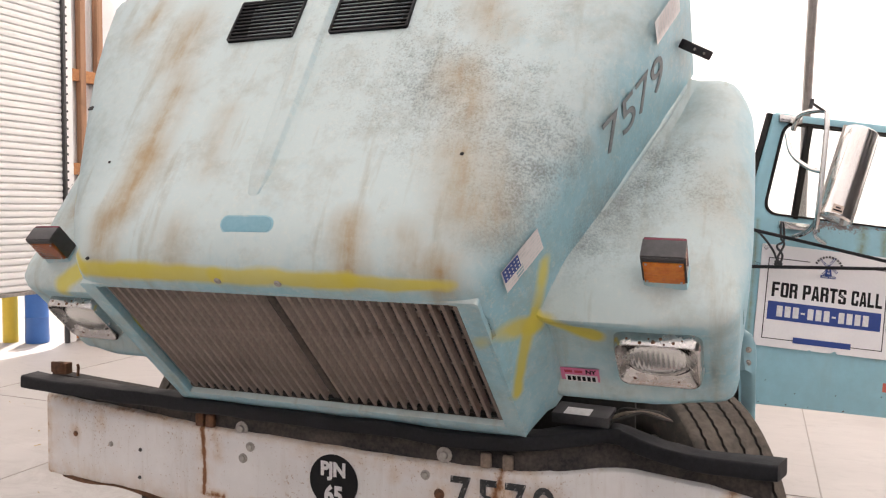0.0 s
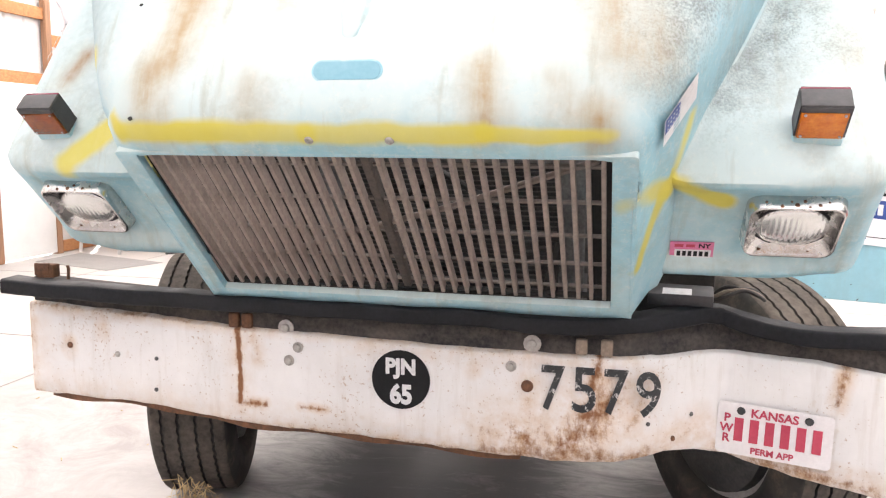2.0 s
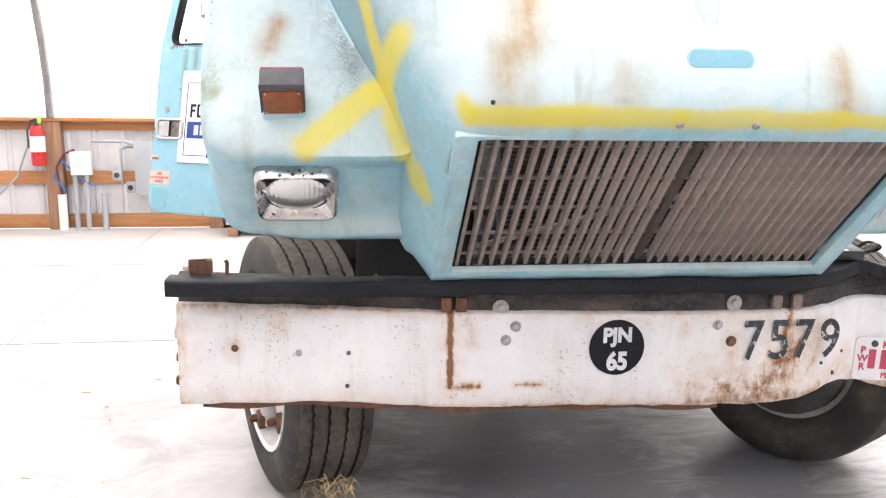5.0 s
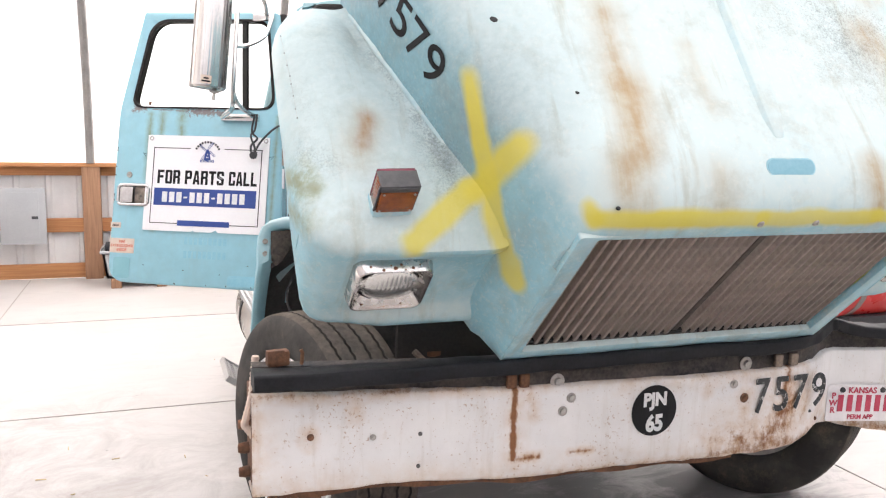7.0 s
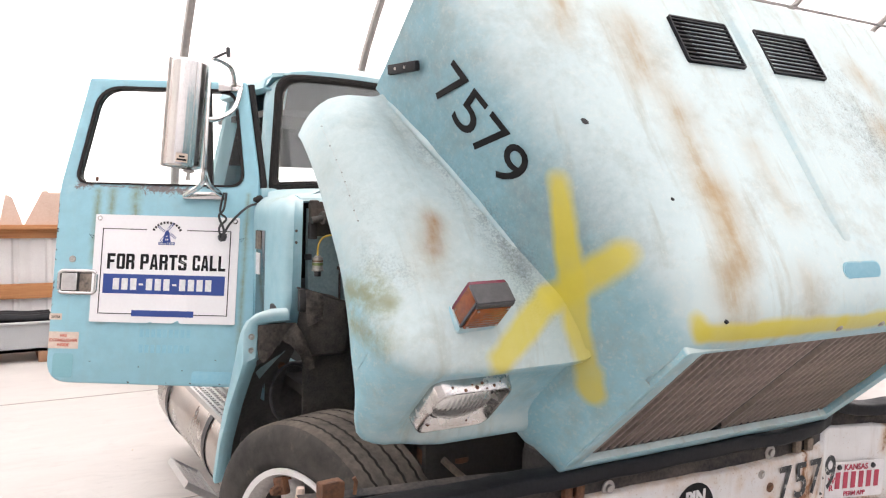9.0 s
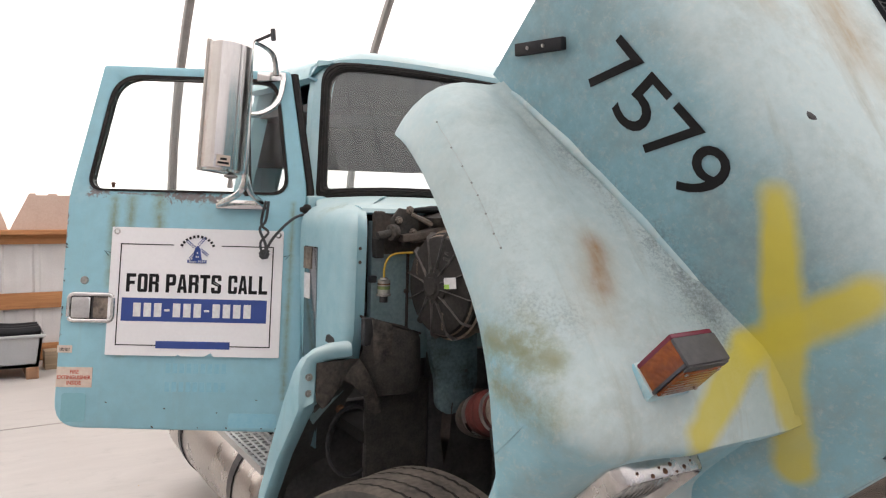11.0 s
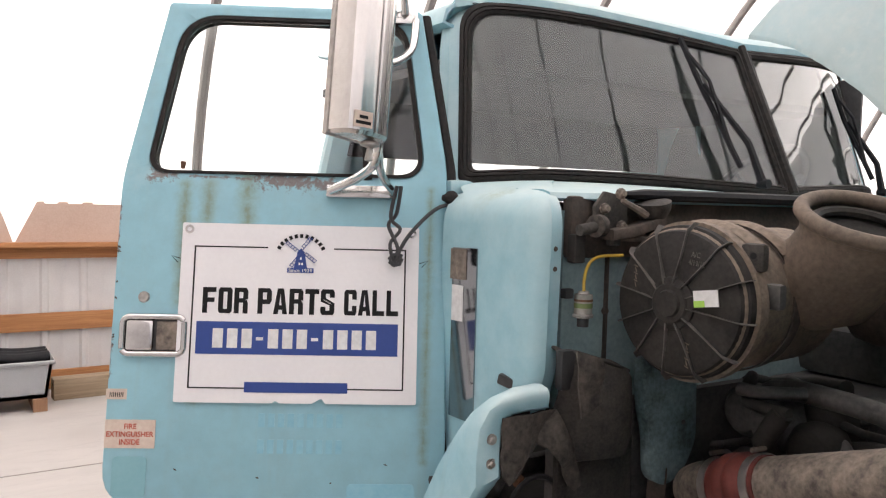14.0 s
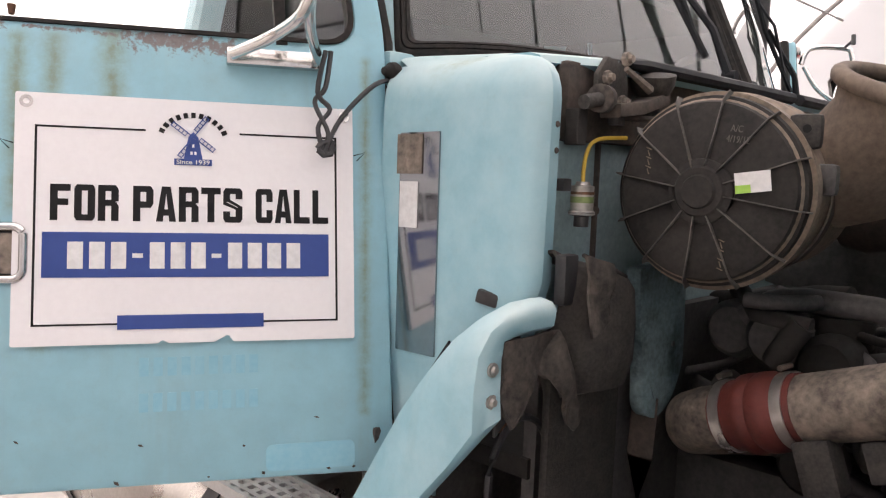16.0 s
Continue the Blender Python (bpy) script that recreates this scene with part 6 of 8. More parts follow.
def wheel(s, x, y, turn):
    t = part("wheel", lathe([(0.285, -0.09), (0.305, -0.1), (0.315, -0.105), (0.315, -0.095), (0.3, -0.085), (0.295, 0.09), (0.318, 0.118), (0.33, 0.132), (0.328, 0.142), (0.312, 0.138), (0.298, 0.118), (0.285, 0.09)], 48, "x", True), rim_paint, truck, "truck wheel with a white rim on cast spokes and a worn tyre")
    t.matrix_basis = pose(x, y, 0.48, 0, 0, turn) @ (Matrix.Identity(4) if s > 0 else pose(0, 0, 0, 0, 0, 180))
    part("tyre", tyre_mesh(), tyre_mat, t, "worn black tyre with dry mud")
    part("brake_drum", lathe([(0.0, -0.16), (0.2, -0.16), (0.285, -0.13), (0.29, -0.04), (0.1, -0.03)], 32, "x"), engine_black, t, "black brake drum")
    part("hub", lathe([(0, 0.155), (0.06, 0.15), (0.075, 0.13), (0.08, 0.07), (0.12, 0.068), (0.12, -0.05)], 24, "x"), rust_metal, t, "rusty hub cap")
    part("rim_lip", lathe([(0.315, 0.134), (0.333, 0.138), (0.332, 0.147), (0.312, 0.143)], 48, "x", True), white_paint, t, "bright white rim lip")
    for k in range(5):
        a = 2 * math.pi * (k + 0.5) / 5
        c, d = math.cos(a), math.sin(a)
        sp = part("spoke", tubed([(0.06, 0.06 * c, 0.06 * d), (0.085, 0.14 * c, 0.14 * d), (0.095, 0.22 * c, 0.22 * d), (0.09, 0.285 * c, 0.285 * d)], [0.05, 0.042, 0.04, 0.045], 10), rim_paint, t, "pale painted cast spoke")
        part("rim_clamp", boxed((-0.02, -0.028, -0.03), (0.022, 0.028, 0.03)), rust_metal, sp, "rusty rim clamp", bevel=0.008).matrix_basis = pose(0.125, 0.272 * c, 0.272 * d, math.degrees(a) - 90, 0, 0)
        part("clamp_nut", lathe([(0, 0.035), (0.012, 0.033), (0.016, 0.02), (0.016, 0)], 6, "x"), rust_metal, sp).matrix_basis = pose(0.145, 0.262 * c, 0.262 * d)
    return t


wheel(-1, -1.08, 0.65, 18.5)
wheel(1, 1.01, 0.68, 30)
part("front_axle", boxed((-0.9, 0.6, 0.42), (0.9, 0.74, 0.54)), engine_black, truck, bevel=0.02)
part("oil_pan", boxed((-0.38, 0.5, 0.42), (0.3, 1.6, 0.8)), engine_black, truck, bevel=0.05)
for s in (-1, 1):
    part("frame_rail", boxed((s * 0.43 - 0.04, 0.1, 0.62), (s * 0.43 + 0.04, 6.2, 0.86)), engine_black, truck, bevel=0.01)
    part("leaf_spring", sweep([(s * 0.43, 0.12, 0.62), (s * 0.43, 0.4, 0.56), (s * 0.43, 0.62, 0.545), (s * 0.43, 1.0, 0.57), (s * 0.43, 1.3, 0.64)], rounded(-0.04, -0.035, 0.04, 0.035, 0.006, 2)), rust_metal, truck)

shock = part("spring_seat", lathe([(0, -0.1), (0.07, -0.1), (0.075, -0.085), (0.06, -0.08), (0.06, 0.07), (0.066, 0.075), (0.066, 0.09), (0, 0.1)], 24, "z"), rust_metal, truck, "rusty round spring seat over the axle")
shock.matrix_basis = pose(SHOCK_X, SHOCK_Y, 0.77)
part("brake_hose", tubed([(-0.08, -0.07, 0.1), (-0.03, -0.085, 0.05), (0.03, -0.085, 0.0), (0.06, -0.08, -0.1)], 0.012, 8), dust_tan, shock)

# radiator and what shows between the slats
rad = part("radiator", boxed((-0.42, 0.34, 0.62), (0.42, 0.42, 1.36)), engine_black, truck, "black radiator core with fine fins")
for k in range(44):
    z = 0.64 + 0.0162 * k
    part("fin", boxed((-0.36, 0.325, z), (0.36, 0.342, z + 0.004)), fin_dust, rad)
part("tank_frame", frame_prism(rounded(-0.45, 0.6, 0.45, 1.4, 0.03), rounded(-0.37, 0.63, 0.37, 1.35, 0.02), 0.06, pose(0, 0.3, 0)), fin_dust, rad, bevel=0.006)
# dark panels made wide to block what shines through the grille
part("gap_panel", boxed((-0.86, 0.36, 0.62), (-0.46, 0.39, 1.36)), dust_black, truck, "black panel beside the radiator, widened to block bright gaps", bevel=0.01)
part("gap_panel", boxed((0.46, 0.36, 0.62), (0.86, 0.39, 1.36)), dust_black, truck, bevel=0.01)
for pts, r, mat_ in (([(-0.6, 0.1, 1.05), (-0.5, 0.16, 1.15), (-0.42, 0.22, 1.1), (-0.4, 0.28, 0.9)], 0.02, dust_brown), ([(0.3, 0.22, 0.8), (0.34, 0.2, 0.95), (0.38, 0.24, 1.1)], 0.018, dust_black), ([(-0.2, 0.26, 1.2), (0.0, 0.22, 1.32), (0.2, 0.26, 1.2)], 0.012, dust_black)):
    part("hose", tubed(pts, r, 8), mat_, truck)
fuse = part("module", boxed((-0.09, -0.05, 0), (0.09, 0.05, 0.035)), black, truck, "black electronic module with a white label", bevel=0.006)
fuse.matrix_basis = pose(0.74, 0.1, 0.965, 8, 0, -4)
part("module_label", boxed((-0.05, -0.052, 0.036), (0.03, 0.0, 0.0375)), white_ink, fuse)
for k in range(3):
    part("wire", tubed(eased_line([(0.088, 0.02 * k - 0.02, 0.015), (0.12, 0.02 * k - 0.03, 0.03 + 0.008 * k), (0.17, 0.02 + 0.01 * k, 0.034), (0.21, 0.06 + 0.02 * k, 0.01), (0.24, 0.14, -0.03)]), 0.0055, 7), dust_tan if k == 1 else dust_black, fuse)

# ---- cab ----


WIN_LOW = [(0.0, -1.0, 1.57, 1.722), (0.06, -0.95, 1.525, 1.728), (0.14, -0.875, 1.478, 1.734), (0.25, -0.765, 1.43, 1.738), (0.4, -0.615, 1.378, 1.736), (0.6, -0.42, 1.32, 1.729), (0.8, -0.225, 1.268, 1.72), (1.0, -0.03, 1.222, 1.712)]
WIN_TOP = [(0.0, -0.93, 1.69, 2.24), (0.06, -0.88, 1.65, 2.241), (0.14, -0.81, 1.612, 2.24), (0.25, -0.71, 1.575, 2.236), (0.4, -0.57, 1.535, 2.226), (0.6, -0.39, 1.495, 2.21), (0.8, -0.21, 1.462, 2.193), (1.0, -0.03, 1.437, 2.178)]


def win_line(table, f):
    return Vector(tuple(float(np.interp(f, [r[0] for r in table], [r[k] for r in table])) for k in (1, 2, 3)))


def cab_side(s):
    """The cowl side from the door gap round to the firewall flange, over its shoulder and up to the windscreen, its mirror for s = 1."""
    plan = [(0.03, 1.52, 0.0), (0.0, 1.5, 0.0), (0.0, 1.44, 0.0), (0.0, 1.38, 0.0), (0.0, 1.31, 0.0), (0.0, 0.09, 1), (0.001, 0.06, 1), (0.004, 0.038, 1), (0.012, 0.018, 1), (0.024, 0.006, 1), (0.036, 0.003, 1), (0.046, 0.01, 1), (0.074, 0.013, 1), (0.077, 0.034, 1)]
    goal = (0.0, 0.0, 0.03, 0.06, 0.1, 0.15, 0.16, 0.17, 0.18, 0.19, 0.2, 0.215, 0.23, 0.235)
    rows = []
    for z in (0.86, 0.95, 1.05, 1.15, 1.3, 1.45, 1.56, 1.62):
        x, fy = 1.06 + (1.57 - z) * 0.02, 1.11 + max(0.0, 1.2 - z) * 0.85
        rows.append([(x - a, (fy + b) if rel else b, z) for a, b, rel in plan])
    base = rows[-1]
    hub = Vector((0.9, 1.34))
    for ang in (18, 36, 54, 72, 88):
        r, a = 0.075, radians(ang)
        ring = []
        for x, y, z in base:
            d = Vector((x, y)) - hub
            inward = Vector((-1.0, 0.0)) if y > 1.26 else -d.normalized()
            q = Vector((x, y)) + inward * r * (1 - math.cos(a)) * (0.8 if y > 1.4 else 1.0)
            ring.append((q.x, q.y, z + r * math.sin(a)))
        rows.append(ring)
    last, ends = rows[-1], [win_line(WIN_LOW, g) for g in goal]
    for t in (0.35, 0.7, 1.0):
        rows.append([(x + (-(e.x - CX) - x) * t, y + (e.y - 0.006 - y) * t, z + (e.z - 0.002 - z) * t + 0.006 * math.sin(math.pi * t)) for (x, y, z), e in zip(last, ends)])
    return sheet([[(CX + s * x, y, z) for x, y, z in row] for row in rows])


for s in (-1, 1):
    ob = part("cowl_side", cab_side(s), paint_cab, truck, "pale blue cowl side panel")
    thicken(ob, 0.006)
    part("pillar_foot", boxed((min(CX + s * 0.945, CX + s * 1.02), 1.535, 1.655), (max(CX + s * 0.945, CX + s * 1.02), 1.62, 1.732)), paint_cab, truck, bevel=0.012)
part("wire_grommet", lathe([(0.0, -0.03), (0.008, -0.028), (0.012, -0.016), (0.018, -0.012), (0.02, 0.0), (0.017, 0.008), (0.0, 0.01)], 16, "x"), gasket, truck, "black rubber grommet of the mirror wires").matrix_basis = pose(-1.06, 1.505, 1.683)
# firewall with its dark upper part
dirty_blue = surface("dirty_firewall", (0.20, 0.295, 0.305), (0.33, 0.45, 0.465), scale=5, rough=0.75, relief=0.2)
part("lower_firewall", boxed((-0.97, 1.17, 0.6), (0.93, 1.2, 1.18)), engine_black, truck, "black lower firewall")
part("firewall", boxed((-0.97, 1.16, 1.18), (0.93, 1.19, 1.66)), dirty_blue, truck, "grimy blue-grey firewall")
part("firewall_top", boxed((-0.97, 1.135, 1.55), (0.93, 1.17, 1.695)), dust_brown, truck, "dusty dark channel under the cowl", bevel=0.01)


def mirror_x(p, s):
    return (CX + s * abs(p[0] - CX), p[1], p[2]) if s > 0 else tuple(p)


def win_point(f, v, off=0.0):
    """A place on a windscreen half: f from the outer end to the middle, v from the foot up, off in front of the glass."""
    lo, hi = win_line(WIN_LOW, f), win_line(WIN_TOP, f)
    d = (win_line(WIN_LOW, min(1, f + 0.03)) - win_line(WIN_LOW, max(0, f - 0.03))).normalized()
    n = d.cross(hi - lo).normalized()
    return lo.lerp(hi, v) + n * off


def windscreen_half(s):
    wide, high = 1.03, 0.53
    outer = round_poly([(0, 0, 0.025), (wide, 0, 0.015), (wide, high, 0.015), (0, high, 0.085)], 8)
    dense = []
    for p, q in zip(outer, outer[1:] + outer[:1]):
        n = max(1, int((Vector(q) - Vector(p)).length / 0.06))
        dense += [Vector(p).lerp(Vector(q), k / n) for k in range(n)]
    cen = Vector((wide / 2, high / 2))

    def inset(p, d):
        return Vector((p.x + max(-d, min(d, (cen.x - p.x) * 4)), p.y + max(-d, min(d, (cen.y - p.y) * 4))))

    bm = bmesh.new()
    rings = []
    for d, off in ((0.0, -0.012), (0.0, 0.008), (0.005, 0.013), (0.012, 0.014), (0.0135, 0.0105), (0.0155, 0.0145), (0.022, 0.0145), (0.024, 0.011), (0.026, 0.0135), (0.032, 0.009), (0.034, -0.004), (0.034, -0.012)):
        rings.append([bm.verts.new(mirror_x(win_point(q.x / wide, q.y / high, off), s)) for q in (inset(p, d) for p in dense)])
    n = len(dense)
    for a, b in zip(rings, rings[1:]):
        for i in range(n):
            bm.faces.new((a[i], a[(i + 1) % n], b[(i + 1) % n], b[i]))
    ws = part("windscreen", bm, gasket, truck, "curved windscreen half in ribbed black rubber")
    rows = [[mirror_x(win_point(f, v), s) for f in np.linspace(0.03, 0.97, 24)] for v in np.linspace(0.055, 0.945, 7)]
    pane_ob = part("glass", sheet(rows), screen_glass, ws)
    thicken(pane_ob, 0.005)
    pane_ob.modifiers["thick"].use_rim = False
    pane_ob.visible_shadow = False


for s in (-1, 1):
    rows = []
    for f in np.linspace(0.04, 1, 16):
        base = win_line(WIN_LOW, f)
        fx, fy = -1.0 + (f - 0.04) * 1.0104, 1.175 - 0.07 * min(1.0, (f - 0.04) * 8)
        rows.append([mirror_x(p, s) for p in ((fx, fy + 0.022, 1.684), (fx, fy, 1.69), (fx, fy + 0.006, 1.7), (fx, fy + 0.03, 1.706), (base.x, base.y - 0.05, base.z - 0.016), (base.x, base.y - 0.004, base.z - 0.004))])
    ob = part("cowl_top", sheet(rows), paint_cab, truck)
    thicken(ob, 0.006)
    part("cowl_seal", tubed([mirror_x((-0.85, 1.102, 1.7), s), mirror_x((-0.78, 1.098, 1.701), s), mirror_x((-0.4, 1.096, 1.701), s), mirror_x((-0.05, 1.094, 1.7), s)], [0.007, 0.014, 0.015, 0.015], 8), rubber, truck, "black rubber cowl seal")
    windscreen_half(s)
part("centre_post", tubed([(-0.03, 1.216, 1.72), (-0.03, 1.432, 2.185)], 0.018, 8), gasket, truck, "black windscreen centre post")

# roof: a crowned shell over the windscreen and back to the rear wall
rows = []
for f in np.linspace(-1, 1, 25):
    x = CX + 0.93 * f
    top = win_line(WIN_TOP, max(0.0, 1.0 - abs(f) * 0.93 / 0.9))
    fy, hz = top.y + 0.004, top.z
    edge = 0.1 * max(0, (abs(f) - 0.78) / 0.22) ** 2.2
    back = 2.335 - 0.03 * abs(f) - edge
    rows.append([(x, fy + 0.004, hz - 0.004), (x, fy - 0.014, hz + 0.004), (x, fy - 0.014, hz + 0.018 - edge * 0.3), (x, fy + 0.004, hz + 0.032 - edge * 0.6), (x, fy + 0.05, hz + 0.05 - edge), (x, fy + 0.3, back - 0.02), (x, 2.3, back), (x, 2.58, 2.3 - edge), (x, 2.66, 2.22)])
ob = part("roof", sheet(rows), paint_cab, truck, "pale blue cab roof")
thicken(ob, 0.01)
for s in (-1, 1):
    X = lambda v: CX + s * v
    # pillar beside the windscreen, door opening, rear corner and sill
    rows = []
    for t in np.linspace(0, 1, 9):
        lo, hi = win_line(WIN_LOW, 0.0), win_line(WIN_TOP, 0.0)
        p = lo.lerp(hi, t)
        z, xo, yo = p.z - 0.01 * (1 - t), CX - p.x, p.y
        round_in = 0.05 * max(0.0, (t - 0.8) / 0.2) ** 2
        rows.append([(X(xo - 0.03 - round_in), yo - 0.012, z), (X(xo + 0.006 - round_in), yo - 0.002, z), (X(xo + 0.026 - round_in), yo + 0.012, z), (X(xo + 0.03 - round_in), yo + 0.05, z), (X(xo - 0.01), yo + 0.08, z)])
    ob = part("windscreen_pillar", sheet(rows), paint_cab, truck)
    thicken(ob, 0.008)
    rows = [[(X(0.93 - 0.01), y, 2.24), (X(0.955), y, 2.215), (X(0.965), y, 2.18), (X(0.93), y, 2.17)] for y in (1.68, 2.0, 2.42)]
    ob = part("door_header", sheet(rows), paint_cab, truck)
    thicken(ob, 0.01)
    rows = []
    for z in (0.88, 1.0, 1.2, 1.4, 1.6, 1.72, 1.95, 2.2):
        x = 1.08 - 0.02 * (z > 1.0) - (0.0 if z < 1.7 else 0.025 + (z - 1.72) * 0.22)
        rows.append([(X(x - 0.07), 2.36, z), (X(x - 0.01), 2.37, z), (X(x), 2.385, z), (X(x - 0.02), 2.46, z), (X(x - 0.06), 2.55, z), (X(x - 0.12), 2.62, z), (X(x - 0.3), 2.66, z)])
    ob = part("rear_corner", sheet(rows), paint_cab, truck)
    thicken(ob, 0.01)
    part("door_sill", boxed((X(1.07) if s < 0 else X(0.85), 1.46, 0.84), (X(0.85) if s < 0 else X(1.07), 2.4, 0.96)), paint_cab, truck, bevel=0.012)
part("headliner", boxed((-0.95, 1.72, 2.06), (0.9, 2.62, 2.09)), seat_mat, truck, "dark cab headliner")
# dark sheet added to close the bright gap above the headliner
front = [Vector(mirror_x(win_point(f, 0.985, -0.02), -1)) for f in np.linspace(0.05, 1, 12)] + [Vector(mirror_x(win_point(f, 0.985, -0.02), 1)) for f in np.linspace(1, 0.05, 12)]
ob = part("header_blocker", sheet([front, [Vector((p.x, 1.74, 2.075)) for p in front]]), seat_mat, truck, "dark sheet added over the windscreen to stop bright leaks")
thicken(ob, 0.01)
# dark panel added to block background; its hole fits the camera's view
side_hole = [(1.6, 1.5), (1.6, 1.78), (1.61, 1.89), (1.64, 1.935), (1.71, 1.96), (1.864, 1.942), (1.955, 1.918), (2.116, 1.889), (2.236, 1.82), (2.3, 1.74), (2.37, 1.5)]
panel = bmesh.new()
panel.faces.new([panel.verts.new((0.9, y, z)) for y, z in [(1.57, 1.5)] + side_hole + [(2.6, 1.5), (2.6, 2.2), (1.57, 2.2)]])
bmesh.ops.triangulate(panel, faces=panel.faces)
ob = part("side_blocker", panel, seat_mat, truck, "dark panel added in the door opening, its hole cut to the view")
thicken(ob, 0.012)
# dark sheet added behind the right pane to keep bright background out
ob = part("pane_blocker", sheet([[mirror_x(win_point(f, v, -0.03), 1) for f in np.linspace(0.02, 0.3, 8)] for v in np.linspace(0.02, 0.98, 5)]), seat_mat, truck, "dark sheet added behind the right pane to block the background")
thicken(ob, 0.01)
part("rear_trim", boxed((-0.9, 2.585, 1.84), (0.85, 2.62, 2.07)), seat_mat, truck, "dark trim above the rear window")
part("cab_floor", boxed((-0.98, 1.18, 0.9), (0.93, 2.63, 0.94)), dust_black, truck)
rear = part("rear_wall", frame_prism(rounded(-0.85, 0.9, 0.8, 2.24, 0.05), rounded(-0.78, 1.5, 0.73, 1.85, 0.06), 0.03, pose(0, 2.63, 0)), paint_cab, truck)
part("rear_glass", prism(rounded(-0.79, 1.49, 0.74, 1.86, 0.06), 0.005, pose(0, 2.645, 0)), pane, rear).visible_shadow = False
part("dashboard", sweep([(-0.95, 1.5, 1.58), (0.9, 1.5, 1.58)], rounded(-0.22, -0.22, 0.16, 0.1, 0.06, 4)), dust_black, truck, "dark dashboard")
for x in (-0.5, 0.45):
    st = part("seat", boxed((x - 0.24, 1.93, 1.2), (x + 0.24, 2.43, 1.36)), seat_mat, truck, "dark cloth cab seat", bevel=0.05)
    part("seat_back", boxed((x - 0.23, 2.38, 1.34), (x + 0.23, 2.51, 1.66)), seat_mat, st, bevel=0.05)
    part("seat_base", boxed((x - 0.2, 1.98, 0.94), (x + 0.2, 2.38, 1.22)), dust_black, st)
sw = part("steering_wheel", tubed([(0.235 * math.cos(2 * math.pi * k / 36), 0.235 * math.sin(2 * math.pi * k / 36), 0) for k in range(36)], 0.014, 8, True), black, truck, "black steering wheel")
sw.matrix_basis = pose(0.45, 1.72, 1.72, -50, 0, 0)
part("column", tubed([(0, 0, 0), (0, 0, -0.3)], 0.03, 8), black, sw)
for a in (90, 210, 330):
    part("spoke", tubed([(0, 0, -0.02), (0.235 * math.cos(radians(a)), 0.235 * math.sin(radians(a)), 0)], 0.012, 6), black, sw)


def wiper(pivot, mid, top, low):
    """An arm from its pivot to the middle of a blade that runs from top to low."""
    t = part("wiper", tubed([pivot, Vector(pivot).lerp(Vector(mid), 0.4) + Vector((0.012, -0.025, 0)), mid], [0.013, 0.010, 0.007], 6), rubber, truck, "black windscreen wiper")
    part("blade", tubed([top, Vector(mid) + Vector((0, 0.012, 0)), low], 0.009, 6), rubber, t)
    part("blade_frame", tubed([Vector(top).lerp(Vector(mid), 0.3), Vector(mid) + Vector((0, -0.02, 0.01)), Vector(low).lerp(Vector(mid), 0.3)], 0.006, 5), rubber, t)
    part("pivot", lathe([(0, 0.018), (0.011, 0.016), (0.014, 0.0), (0.014, -0.02)], 12, "y"), rubber, t).matrix_basis = Matrix.Translation(pivot)


wiper((-0.205, 1.195, 1.746), (-0.272, 1.365, 2.04), (-0.292, 1.445, 2.185), (-0.247, 1.238, 1.79))
wiper((0.73, 1.375, 1.745), (0.605, 1.445, 2.0), (0.57, 1.485, 2.12), (0.665, 1.375, 1.79))
plate_ob = part("jamb_plate", boxed((-0.002, -0.054, -0.215), (0.003, 0.054, 0.215)), surface("polished_plate", (0.30, 0.31, 0.32), (0.36, 0.37, 0.38), scale=3, rough=0.09, rough_var=0.03, metal=1.0, relief=0.0), truck, "polished metal plate on the cowl side")
plate_ob.matrix_basis = pose(-1.0945, 1.385, 1.345, -1.5, 1.2, 0)
part("plate_label", boxed((-0.0045, 0.0, 0.03), (-0.0025, 0.05, 0.12)), white_ink, plate_ob, "small white label")
part("worn_patch", boxed((-0.0045, -0.01, 0.135), (-0.0025, 0.06, 0.212)), pipe_metal, plate_ob)

# rear quarter of the wheel arch, with its liner


LINER_Y = [(0, 1.092), (0.2, 1.12), (0.4, 1.24), (0.6, 1.32), (0.8, 1.42), (1.0, 1.5)]
LINER_Z = [(0, 1.21), (0.2, 1.09), (0.4, 0.98), (0.6, 0.84), (0.8, 0.67), (1.0, 0.45)]


